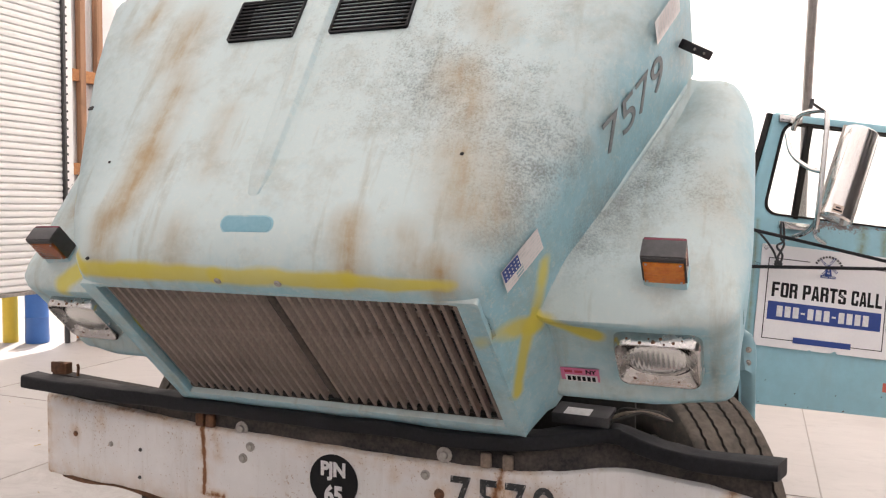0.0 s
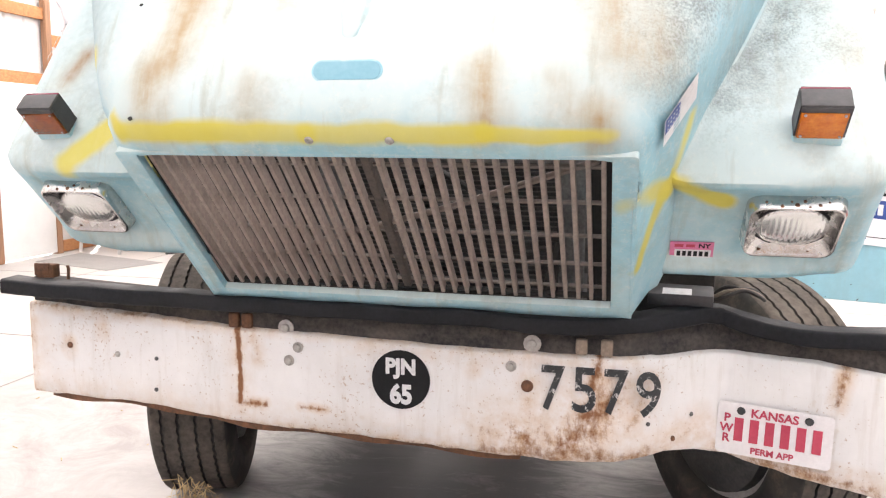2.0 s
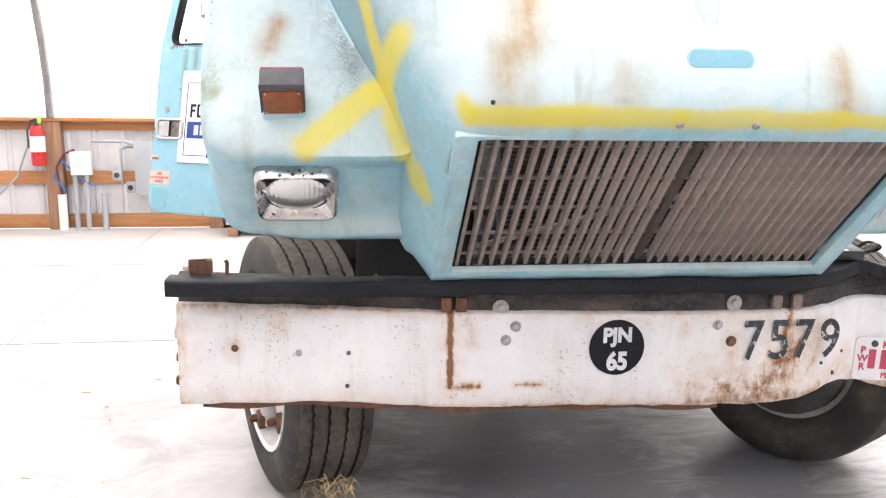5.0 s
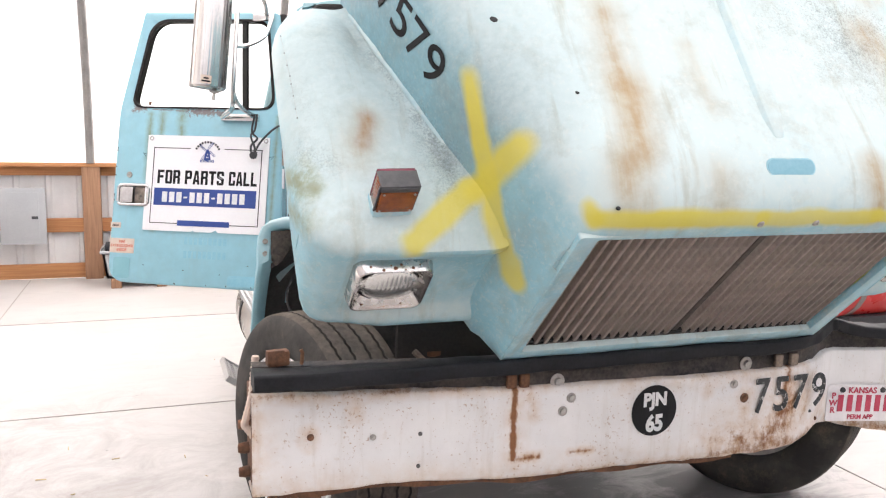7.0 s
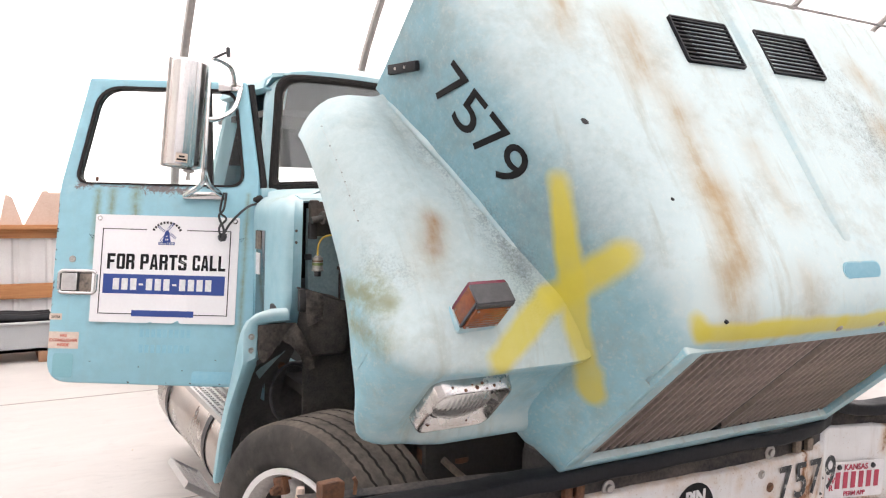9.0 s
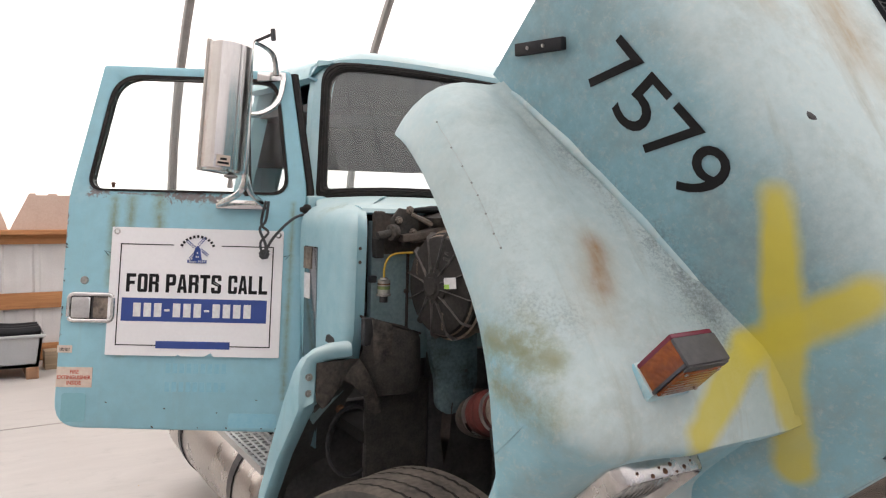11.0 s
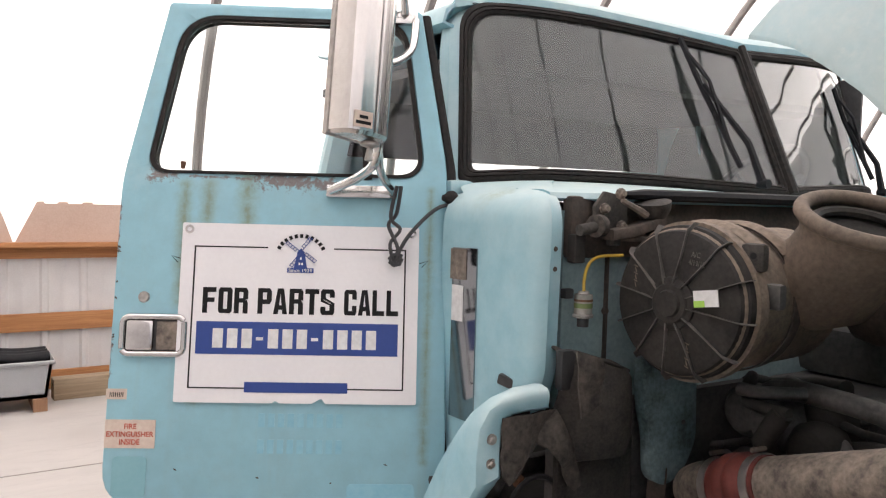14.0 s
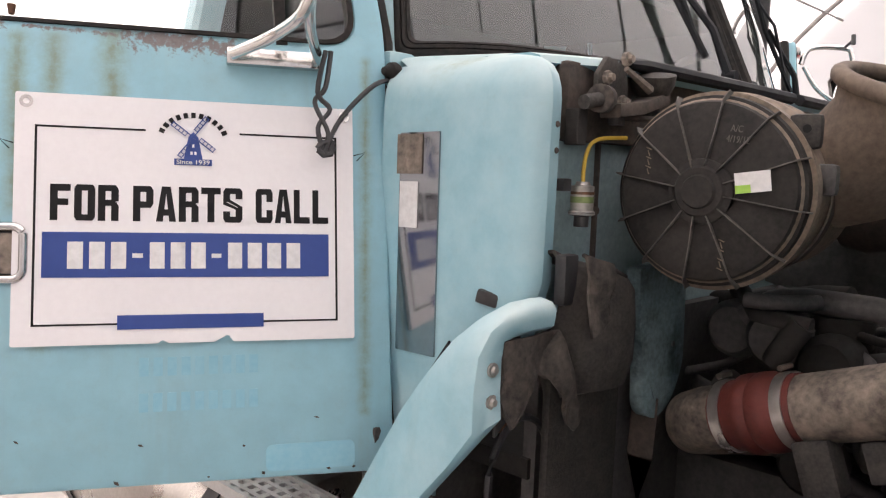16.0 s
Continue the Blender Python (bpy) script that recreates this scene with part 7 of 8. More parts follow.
def quarter(s):
    """Bolted front flange, rounded outer ridge and the side that falls away behind the wheel."""
    inner = [(-1.085, 1.06, 1.238), (-1.14, 1.062, 1.237), (-1.178, 1.066, 1.233), (-1.195, 1.072, 1.222), (-1.203, 1.075, 1.195), (-1.209, 1.07, 1.14), (-1.214, 1.062, 1.1), (-1.22, 1.12, 1.03), (-1.22, 1.25, 0.88), (-1.22, 1.39, 0.68), (-1.22, 1.48, 0.48)]
    ridge = [(-1.085, 1.055, 1.268), (-1.145, 1.055, 1.27), (-1.198, 1.058, 1.262), (-1.23, 1.066, 1.24), (-1.246, 1.076, 1.2), (-1.25, 1.08, 1.14), (-1.25, 1.08, 1.078), (-1.252, 1.13, 1.01), (-1.252, 1.26, 0.86), (-1.252, 1.4, 0.66), (-1.25, 1.49, 0.47)]
    back = [(-1.085, 1.13, 1.262), (-1.14, 1.13, 1.258), (-1.185, 1.145, 1.236), (-1.21, 1.17, 1.205), (-1.218, 1.2, 1.165), (-1.22, 1.24, 1.115), (-1.222, 1.28, 1.06), (-1.222, 1.34, 0.965), (-1.222, 1.43, 0.82), (-1.22, 1.52, 0.66), (-1.22, 1.58, 0.5)]
    drop = 0.12 if s > 0 else 0.0      # the far side is lowered to fit the camera's view
    rows = []
    for i, r, k in zip(inner, ridge, back):
        i, r, k = Vector(i), Vector(r), Vector(k)
        bulge = (r - i).normalized() * 0.012
        sec = [i + Vector((0.02, 0.02, -0.01)), i, i.lerp(r, 0.45), i.lerp(r, 0.8) + Vector((0, 0.001, 0)), r + Vector((0, 0.006, 0)), r.lerp(k, 0.15) + bulge * 0.5, r.lerp(k, 0.45) + bulge, r.lerp(k, 0.75) + bulge * 0.8, k]
        rows.append([(CX + s * (CX - p.x) + drop * 0.25, p.y, p.z - drop) for p in sec])
    return sheet(rows)


for s in (-1, 1):
    ob = part("arch_quarter", quarter(s), paint_cab, truck, "pale blue rear part of the wheel arch")
    thicken(ob, 0.006)
    for z in (1.179, 1.127):
        part("arch_bolt", lathe([(0, -0.009), (0.006, -0.008), (0.0075, -0.003), (0.012, -0.0025), (0.012, 0.002)], 10, "y"), steel, ob).matrix_basis = pose(CX + s * (CX + 1.224) + (0.03 if s > 0 else 0.0), 1.071, z - (0.12 if s > 0 else 0.0))
    X = lambda v: CX + s * v
    rows = []
    for k in range(13):
        f = k / 12
        y, z = curve_at(LINER_Y, f), curve_at(LINER_Z, f)
        r = 0.006 * math.sin(k * 2.1)
        rows.append([(X(1.19), y + r, z), (X(1.1), y + 0.03 - r, z + 0.012), (X(0.98), y + 0.06 + r, z + 0.02)])
    ob = part("arch_liner", sheet(rows), engine_black, truck, "torn dirty wheel arch liner")
    thicken(ob, 0.006)
rows = [[(-1.03 - 0.15 * f, 1.185 + 0.06 * f, 1.075 - 0.16 * f - 0.05 * f * f), (-1.05 - 0.14 * f, 1.19 + 0.055 * f, 1.088 - 0.15 * f - 0.03 * f * f), (-1.07 - 0.13 * f, 1.2 + 0.05 * f, 1.1 - 0.14 * f - 0.015 * f * f)] for f in np.linspace(0, 1, 7)]
# firewall blue here puts the arch's shade into the brace's colour
ob = part("arch_brace", sheet([row[1:] for row in rows[:5]]), dirty_blue, truck, "pale blue sheet brace inside the wheel arch")
thicken(ob, 0.008)
part("brace_bolt", lathe([(0, -0.012), (0.009, -0.012), (0.016, -0.004), (0.016, 0.004)], 10, "y"), rust_metal, truck).matrix_basis = pose(-1.068, 1.175, 1.03)
part("arch_strap", sweep([(-1.19, 1.2, 1.185), (-1.195, 1.24, 1.125), (-1.198, 1.29, 1.055), (-1.2, 1.35, 0.965)], rounded(-0.004, -0.014, 0.004, 0.014, 0.003, 2)), rubber, truck, "flat black rubber strap on the cowl side")
# dark sheet added where the arch is in shade, hiding the floor beyond
part("arch_blocker", boxed((-1.16, 1.42, 0.3), (-0.3, 1.46, 0.98)), engine_black, truck, "black sheet added behind the front wheel to hide bright floor", bevel=0.01)
hook = part("strap_hook", boxed((-0.01, -0.022, -0.012), (0.014, 0.022, 0.014)), black, truck, "black strap catch", bevel=0.006)
hook.matrix_basis = pose(-1.092, 1.2, 1.262, 12, 0, 20)

# splash shield, torn flaps, dark block, blue bracket
rows = []
for i in range(12):
    f = i / 11
    x = -1.03 + 0.225 * f
    bow = 0.05 * math.sin(math.pi * min(1, f * 0.72))
    turn = max(0.0, (f - 0.75) / 0.25) ** 2
    top, low = 1.352 - 0.072 * f - 0.006 * math.sin(9 * f), 1.215 - 0.12 * min(1.0, f * 4)
    y = 1.095 - bow + 0.07 * turn
    rows.append([(x, 1.15, top - 0.004), (x, y + 0.012, top + 0.002), (x, y, top - 0.012), (x, y - 0.006, top * 0.6 + low * 0.4), (x, y - 0.004, top * 0.25 + low * 0.75), (x, y + 0.012, low), (x, 1.15, low - 0.03)])
ob = part("splash_shield", sheet(rows), dust_mid, truck, "dusty dark plastic splash shield")
thicken(ob, 0.006)
part("shield_edge", tubed([(-1.02, 1.05, 1.352), (-0.96, 1.045, 1.333), (-0.88, 1.05, 1.305), (-0.815, 1.09, 1.283)], 0.004, 6), dust_black, truck)
part("inner_guard", boxed((-1.0, 1.12, 0.78), (-0.76, 1.14, 1.12)), dust_mid, truck, "grimy inner guard below the splash shield", bevel=0.012)


def torn(name, outline, y, material, label, curl=0.02):
    """A ragged sheet in x, z with a slight curl."""
    bm = bmesh.new()
    bm.faces.new([bm.verts.new((x, y, z)) for x, z in outline])
    bmesh.ops.triangulate(bm, faces=bm.faces)
    bmesh.ops.subdivide_edges(bm, edges=bm.edges, cuts=3, use_grid_fill=True)
    for v in bm.verts:
        v.co += Vector((0.003, 1, 0.003)) * noise.noise(v.co * 16) * curl
    ob = part(name, bm, material, truck, label)
    thicken(ob, 0.006)


torn("torn_flap", [(-1.022, 1.352), (-0.96, 1.335), (-0.955, 1.29), (-0.968, 1.262), (-0.955, 1.235), (-0.985, 1.225), (-1.02, 1.21)], 1.035, dust_flap, "torn fibre flap")
torn("torn_flap", [(-1.2, 1.222), (-1.05, 1.222), (-1.02, 1.17), (-0.988, 1.10), (-0.968, 1.035), (-0.99, 1.028), (-1.01, 1.044), (-1.032, 1.09), (-1.068, 1.135), (-1.095, 1.16), (-1.118, 1.166), (-1.13, 1.15), (-1.138, 1.12), (-1.155, 1.095), (-1.182, 1.075), (-1.2, 1.1)], 1.07, dust_flap, "torn fibre liner hanging in the wheel arch")
torn("arch_fringe", [(-1.2, 1.2), (-1.16, 1.19), (-1.12, 1.15), (-1.15, 1.1), (-1.2, 1.06)], 1.09, engine_black, "dark rag of arch liner")
part("rubber_block", boxed((-1.035, 1.075, 1.26), (-0.995, 1.1, 1.35)), black, truck, "black rubber hood stop", bevel=0.006)
leg = prism(round_poly([(-0.785, 1.31, 0.01), (-0.595, 1.31, 0.01), (-0.585, 1.09, 0.03), (-0.63, 1.005, 0.05), (-0.705, 0.985, 0.03), (-0.745, 1.02, 0.02), (-0.752, 1.12, 0.03), (-0.775, 1.19, 0.03)], 4), 0.03, pose(0, 1.075, 0))
part("bracket_leg", leg, surface("oily_blue", (0.05, 0.08, 0.085), (0.23, 0.33, 0.345), scale=9, rough=0.7, relief=0.3), truck, "grimy blue sheet bracket", bevel=0.008)
part("bracket_hole", lathe([(0, -0.001), (0.006, -0.001), (0.006, 0.001)], 10, "y"), engine_black, truck).matrix_basis = pose(-0.635, 1.074, 1.14)
part("bracket_post", sweep([(-0.70, 1.1, 0.8), (-0.70, 1.1, 0.9), (-0.69, 1.1, 1.02)], rounded(-0.03, -0.0, 0.03, 0.012, 0.003, 2)), dust_brown, truck, "rusty brown strut below the bracket")

# air cleaner
ac = part("air_cleaner", lathe([(0.0, 0.012), (0.05, 0.012), (0.17, 0.02), (0.178, 0.03), (0.182, 0.055), (0.19, 0.06), (0.19, 0.075), (0.178, 0.08), (0.178, 0.42), (0.16, 0.45), (0.0, 0.46)], 56, "x"), dust_tan, truck, "dusty round air cleaner with a ribbed black cap")
ac.matrix_basis = pose(-0.868, 0.92, 1.468, 0, 0, 6) @ Matrix.Diagonal((1.0, 0.91, 0.91, 1.0))
cap = part("end_cap", lathe([(0.0, -0.012), (0.045, -0.012), (0.052, -0.006), (0.055, 0.002), (0.16, 0.012), (0.17, 0.016), (0.176, 0.03), (0.184, 0.034), (0.186, 0.05), (0.178, 0.052)], 64, "x"), cap_black, ac, "black ribbed end cap")
for k in range(12):
    a = 2 * math.pi * (k + 0.3) / 12
    c, d = math.cos(a), math.sin(a)
    bm = bmesh.new()
    add_sheet(bm, [[(0.004, 0.048 * c, 0.048 * d), (0.012, 0.11 * c, 0.11 * d), (0.018, 0.172 * c, 0.172 * d), (0.05, 0.192 * c, 0.192 * d)], [(-0.012, 0.048 * c, 0.048 * d), (0.0, 0.11 * c, 0.11 * d), (0.008, 0.178 * c, 0.178 * d), (0.03, 0.196 * c, 0.196 * d)]])
    thicken(part("cap_rib", bm, rib_grey, ac), 0.002)
part("cap_hub", lathe([(0, -0.02), (0.03, -0.019), (0.034, -0.01), (0.05, -0.008), (0.05, 0.0)], 24, "x"), cap_black, ac)
part("hub_ring", lathe([(0.05, -0.008), (0.062, -0.003), (0.063, 0.004)], 32, "x"), cap_black, ac)
part("cap_band", lathe([(0.186, 0.052), (0.194, 0.054), (0.194, 0.085), (0.184, 0.088)], 64, "x"), dust_tan, ac)
lab = part("cap_label", boxed((-0.002, -0.032, -0.019), (0.0, 0.032, 0.019)), white_ink, ac, "white and green service label")
lab.matrix_basis = pose(-0.007, -0.098, 0.022, -8, 0, 0)
part("label_stripe", boxed((-0.0028, 0.004, -0.019), (-0.0022, 0.032, -0.004)), label_green, ac).matrix_basis = lab.matrix_basis
for k, w in enumerate(("A/C", "4/19/12")):
    write(w, 0.018, rib_grey, ac, pose(0.0012, -0.06 - 0.003 * k, 0.118 - 0.02 * k, 90, 0, -90) @ pose(0, 0, 0, 0, 0, -6), 0.8, 0.0, name="chalk_note")
for y0, z0, n in ((0.11, 0.07, 6), (-0.045, -0.1, 7)):
    for k in range(n):
        part("scribble", boxed((-0.001, -0.006, -0.001), (0.0, 0.006, 0.001)), dust_tan, ac).matrix_basis = pose(0.0035, y0 + 0.0 * k, z0 - 0.009 * k + 0.01, 20 + 50 * (k % 2), 0, 0)
lug = part("clip_lug", boxed((0.06, -0.19, 0.085), (0.085, -0.13, 0.15)), dust_mid, ac, "moulded lug with a bolt hole", bevel=0.012)
part("lug_hole", lathe([(0, 0.0), (0.008, 0.0), (0.008, 0.002)], 12, "x"), ink, lug).matrix_basis = pose(0.059, -0.165, 0.122, 0, 0, 0)
part("clamp_block", boxed((0.09, -0.215, 0.0), (0.12, -0.17, 0.06)), engine_black, ac, bevel=0.012)
for x0, h in ((0.1, 0.012), (0.2, 0.01)):
    rows = [[(x0 + 0.06 * t, 0.19 * math.sin(a) , 0.19 * math.cos(a)) for t in (0, 0.3, 0.7, 1.0)] for a in np.linspace(-0.9, 0.7, 14)]
    rows = [[(p[0], p[1] * (1 + h * 4 * (0 < j < 3)), p[2] * (1 + h * 4 * (0 < j < 3))) for j, p in enumerate(row)] for row in rows]
    part("top_strap", sheet(rows), dust_tan, ac, "dusty strap over the air cleaner")
part("strap", lathe([(0.181, 0.2), (0.185, 0.2), (0.185, 0.235), (0.181, 0.235)], 56, "x", True), dust_brown, ac)
# the intake horn that opens upwards beside the cleaner, with its thick rubber lip
RING_C = Vector((-0.555, 0.68, 1.645))
ring_n = Vector((-0.165, -0.36, 1.0)).normalized()
ring_x = Vector((-0.57, 0.82, 0.0)).cross(ring_n).normalized()
ring_y = ring_n.cross(ring_x)


def horn_ring(c, r, n=32):
    return [c + r * (math.cos(a) * ring_x + math.sin(a) * ring_y) for a in (2 * math.pi * k / n for k in range(n))]


horn_rows = [horn_ring(c, r) for c, r in ((RING_C + ring_n * 0.01, 0.118), (RING_C, 0.132), (RING_C - ring_n * 0.035, 0.128), (Vector((-0.545, 0.725, 1.585)), 0.122), (Vector((-0.525, 0.79, 1.53)), 0.135), (Vector((-0.5, 0.86, 1.48)), 0.15), (Vector((-0.48, 0.93, 1.46)), 0.15))]
part("intake_horn", sheet([row + row[:1] for row in horn_rows]), dust_horn, truck, "dusty black rubber intake horn")
part("intake_lip", tubed(horn_ring(RING_C + ring_n * 0.012, 0.134), 0.017, 10, True), dust_horn, truck, "thick rubber lip of the intake horn")
part("intake_lip", tubed(horn_ring(RING_C - ring_n * 0.01, 0.104), 0.012, 8, True), dust_black, truck)
part("intake_floor", sheet([horn_ring(RING_C - ring_n * 0.02, 0.11) + horn_ring(RING_C - ring_n * 0.02, 0.11)[:1], [RING_C - ring_n * 0.07] * 33]), dust_black, truck)
part("turbo_elbow", tubed(eased_line([(-0.2, 0.78, 1.56), (-0.27, 0.735, 1.565), (-0.31, 0.715, 1.53), (-0.305, 0.71, 1.46), (-0.3, 0.68, 1.405), (-0.29, 0.6, 1.39), (-0.28, 0.45, 1.39)]), 0.052, 18), dust_tan, truck, "dust covered turbo elbow")
part("elbow_label", boxed((-0.366, 0.68, 1.45), (-0.36, 0.72, 1.51)), engine_black, truck, "dark label on the elbow")

# restriction gauge on its yellow line
gg = part("filter_gauge", lathe([(0, 0.03), (0.012, 0.03), (0.014, 0.024), (0.021, 0.022), (0.021, -0.022), (0.024, -0.024), (0.024, -0.03), (0.012, -0.032), (0.012, -0.05), (0.0, -0.052)], 20, "z"), steel, truck, "small clear filter gauge with a coloured band")
gg.matrix_basis = pose(-0.95, 1.107, 1.447)
part("colour_band", lathe([(0.0215, 0.012), (0.0215, 0.007)], 20, "z"), rust_metal, gg)
part("colour_band", lathe([(0.0215, 0.003), (0.0215, -0.008)], 20, "z"), surface("dull_green_band", (0.10, 0.16, 0.05), (0.2, 0.24, 0.09), scale=60, rough=0.5), gg)
part("gauge_base", lathe([(0.0, -0.052), (0.0135, -0.052), (0.0135, -0.033), (0.02, -0.031), (0.0245, -0.026)], 20, "z"), black, gg, "black base of the gauge")
part("gauge_line", tubed(eased_line([(0, 0, 0.03), (0.0, 0, 0.055), (0.006, 0.0, 0.08), (0.022, 0.0, 0.1), (0.045, -0.008, 0.11), (0.09, -0.03, 0.113)]), 0.0038, 8), line_yellow, gg, "yellow plastic line")
part("gauge_clip", boxed((-0.045, 0.01, 0.012), (-0.02, 0.03, 0.035)), black, gg, bevel=0.004)
for x, z in ((-1.045, 1.53), (-1.045, 1.575)):
    part("panel_screw", lathe([(0, -0.003), (0.0045, -0.0025), (0.006, 0)], 8, "y"), dust_brown, truck).matrix_basis = pose(x + 0.005, 1.104, z)
# hinges and brackets in the upper corner of the opening
part("hinge_plate", prism([(-0.925, 1.607), (-0.84, 1.602), (-0.825, 1.642), (-0.835, 1.697), (-0.9, 1.707), (-0.93, 1.672)], 0.012, pose(0, 1.1, 0)), dust_mid, truck, "dusty hood hinge plate", bevel=0.004)
part("hinge_strut", tubed([(-0.862, 1.085, 1.687), (-0.79, 1.075, 1.654)], [0.006, 0.01], 6), pipe_metal, truck, "pale worn strut end")
part("hinge_cup", lathe([(0.0, -0.05), (0.018, -0.05), (0.02, -0.02), (0.03, -0.012), (0.042, 0.01), (0.044, 0.03), (0.0, 0.035)], 20, "z"), dust_mid, truck, "dusty rubber cup").matrix_basis = pose(-0.755, 1.09, 1.657, 8, -12, 0)
part("hinge_tray", sweep([(-0.9, 1.09, 1.607), (-0.83, 1.08, 1.617), (-0.74, 1.085, 1.642)], rounded(-0.025, -0.012, 0.025, 0.012, 0.004, 2)), dust_brown, truck, "rusty brown hinge arm")
part("hinge_pin", tubed([(-0.985, 1.09, 1.617), (-0.925, 1.09, 1.627)], 0.013, 12), dust_mid, truck, "dusty hinge pin")
part("pin_collar", lathe([(0.02, -0.012), (0.026, -0.01), (0.026, 0.012), (0.02, 0.014)], 16, "x"), dust_flap, truck).matrix_basis = pose(-0.93, 1.09, 1.627, 0, 0, 15)
# dark plate that stands in for the shadow beside the hinge
part("hinge_shadow_plate", boxed((-0.985, 1.1, 1.542), (-0.955, 1.13, 1.607)), cap_black, truck, "black plate for the shadow beside the hinge", bevel=0.004)
for p in ((-0.875, 1.075, 1.702), (-0.905, 1.095, 1.667), (-0.85, 1.095, 1.627)):
    part("hinge_nut", lathe([(0, -0.012), (0.007, -0.012), (0.009, -0.004), (0.013, -0.003), (0.013, 0.006)], 8, "y"), pipe_metal, truck).matrix_basis = Matrix.Translation(p)
part("air_line", tubed([(-0.87, 1.09, 1.598), (-0.82, 1.07, 1.598), (-0.74, 1.02, 1.594)], 0.006, 8), dust_brown, truck, "brown air line to the cleaner")
part("line_clip", boxed((-0.895, 1.075, 1.582), (-0.87, 1.1, 1.617)), dust_mid, truck, bevel=0.004)
for p in ((-0.82, 1.155, 1.572), (-0.84, 1.155, 1.42)):
    part("wall_bolt", lathe([(0, -0.01), (0.007, -0.01), (0.009, 0.0)], 8, "y"), dust_brown, truck).matrix_basis = Matrix.Translation(p)
part("firewall_rib", boxed((-0.838, 1.15, 1.2), (-0.832, 1.162, 1.592)), dust_brown, truck)

# charge pipe with its red sleeve, running forward beside the engine
cp = part("charge_pipe", tubed([(-0.10, 0.4, -0.1), (-0.12, 0.2, -0.05), (-0.118, 0.11, -0.03), (-0.1, 0.05, -0.016), (-0.07, 0.014, -0.005), (-0.03, 0, 0), (0.1, 0, 0), (0.7, 0, 0)], [0.053, 0.057, 0.06, 0.062, 0.063, 0.063, 0.063, 0.065], 28), pipe_metal, truck, "corroded metal charge pipe with a red sleeve")
along = Vector((-0.03, -0.235, 0.085)).normalized()
into = (Vector((0, 0, 1)).cross(along)).normalized()
cpm = Matrix((along, into, along.cross(into))).transposed().to_4x4()
cpm.translation = (-0.667, 0.945, 1.02)
cp.matrix_basis = cpm
SLEEVE = 0.03
part("red_sleeve", tubed([(SLEEVE + x, 0, 0) for x in (-0.018, 0.0, 0.026, 0.04, 0.058, 0.068, 0.078, 0.098, 0.112, 0.13, 0.152)], [0.065, 0.068, 0.068, 0.076, 0.077, 0.072, 0.077, 0.076, 0.068, 0.068, 0.066], 28), red_hose, cp, "faded red silicone sleeve")
for x in (SLEEVE + 0.0, SLEEVE + 0.13):
    part("clamp", lathe([(0.068, x - 0.011), (0.071, x - 0.011), (0.071, x + 0.011), (0.068, x + 0.011)], 32, "x", True), clamp_steel, cp, "steel band clamp")
    part("clamp_bolt", tubed([(x, -0.02, 0.079), (x, 0.02, 0.079)], 0.006, 6), dust_brown, cp)
part("pipe_bracket", boxed((0.16, -0.05, -0.15), (0.23, 0.0, -0.05)), dust_mid, cp, bevel=0.008)
part("pipe_bracket", boxed((0.28, -0.04, -0.13), (0.36, 0.01, -0.06)), dust_mid, cp, bevel=0.006)
# the dark engine behind
rng = random.Random(11)
part("engine_block", boxed((-0.28, 0.5, 0.8), (0.4, 1.12, 1.22)), engine_black, truck, "black oily engine block", bevel=0.04)
part("valve_cover", boxed((-0.16, 0.5, 1.22), (0.3, 1.1, 1.36)), engine_black, truck, bevel=0.04)
turbo = part("turbocharger", lathe([(0.0, -0.1), (0.07, -0.1), (0.1, -0.06), (0.11, 0.0), (0.1, 0.05), (0.06, 0.08), (0.0, 0.09)], 28, "y"), dust_brown, truck, "dusty turbocharger housing")
turbo.matrix_basis = pose(-0.16, 0.85, 1.44)
part("exhaust_pipe", tubed([(-0.14, 0.9, 1.44), (-0.06, 0.92, 1.54), (0.1, 0.95, 1.5), (0.12, 0.95, 1.3)], 0.055, 16), dust_tan, truck, "dusty exhaust pipe")
for k in range(26):
    pts = [Vector((rng.uniform(-0.5, -0.35), rng.uniform(0.5, 1.08), rng.uniform(0.85, 1.25)))]
    d = Vector((rng.uniform(-0.3, 0.3), rng.uniform(-1, 1), rng.uniform(-0.3, 0.3))).normalized()
    for j in range(6):
        d = (d + 0.5 * Vector((rng.uniform(-0.6, 0.6), rng.uniform(-1, 1), rng.uniform(-0.6, 0.6)))).normalized()
        q = pts[-1] + d * 0.07
        pts.append(Vector((max(-0.6, min(-0.28, q.x)), q.y, min(1.25, q.z))))
    part("engine_hose", tubed(pts, rng.choice((0.01, 0.016, 0.026, 0.036)), 10), rng.choice((engine_black, dust_black, dust_black)), truck)
for k in range(14):
    c = Vector((rng.uniform(-0.5, -0.36), rng.uniform(0.5, 1.05), rng.uniform(0.85, 1.2)))
    part("engine_part", lathe([(0, -0.05), (0.05, -0.05), (0.065, -0.03), (0.065, 0.03), (0.04, 0.05), (0, 0.05)], 18, rng.choice("xyz")), rng.choice((engine_black, dust_black, dust_black)), truck).matrix_basis = Matrix.Translation(c)
part("cable_loop", tubed([(-1.03 + 0.09 * math.cos(2 * math.pi * k / 24), 1.16, 0.92 + 0.12 * math.sin(2 * math.pi * k / 24)) for k in range(24)], 0.007, 6, True), black, truck, "loop of black cable")
part("inner_wall", boxed((-0.75, 1.13, 0.55), (-0.3, 1.17, 1.2)), engine_black, truck)

# fuel tank and steps
STEP_X, STEP_Y, STEP_Z = -1.2, 1.58, 0.69
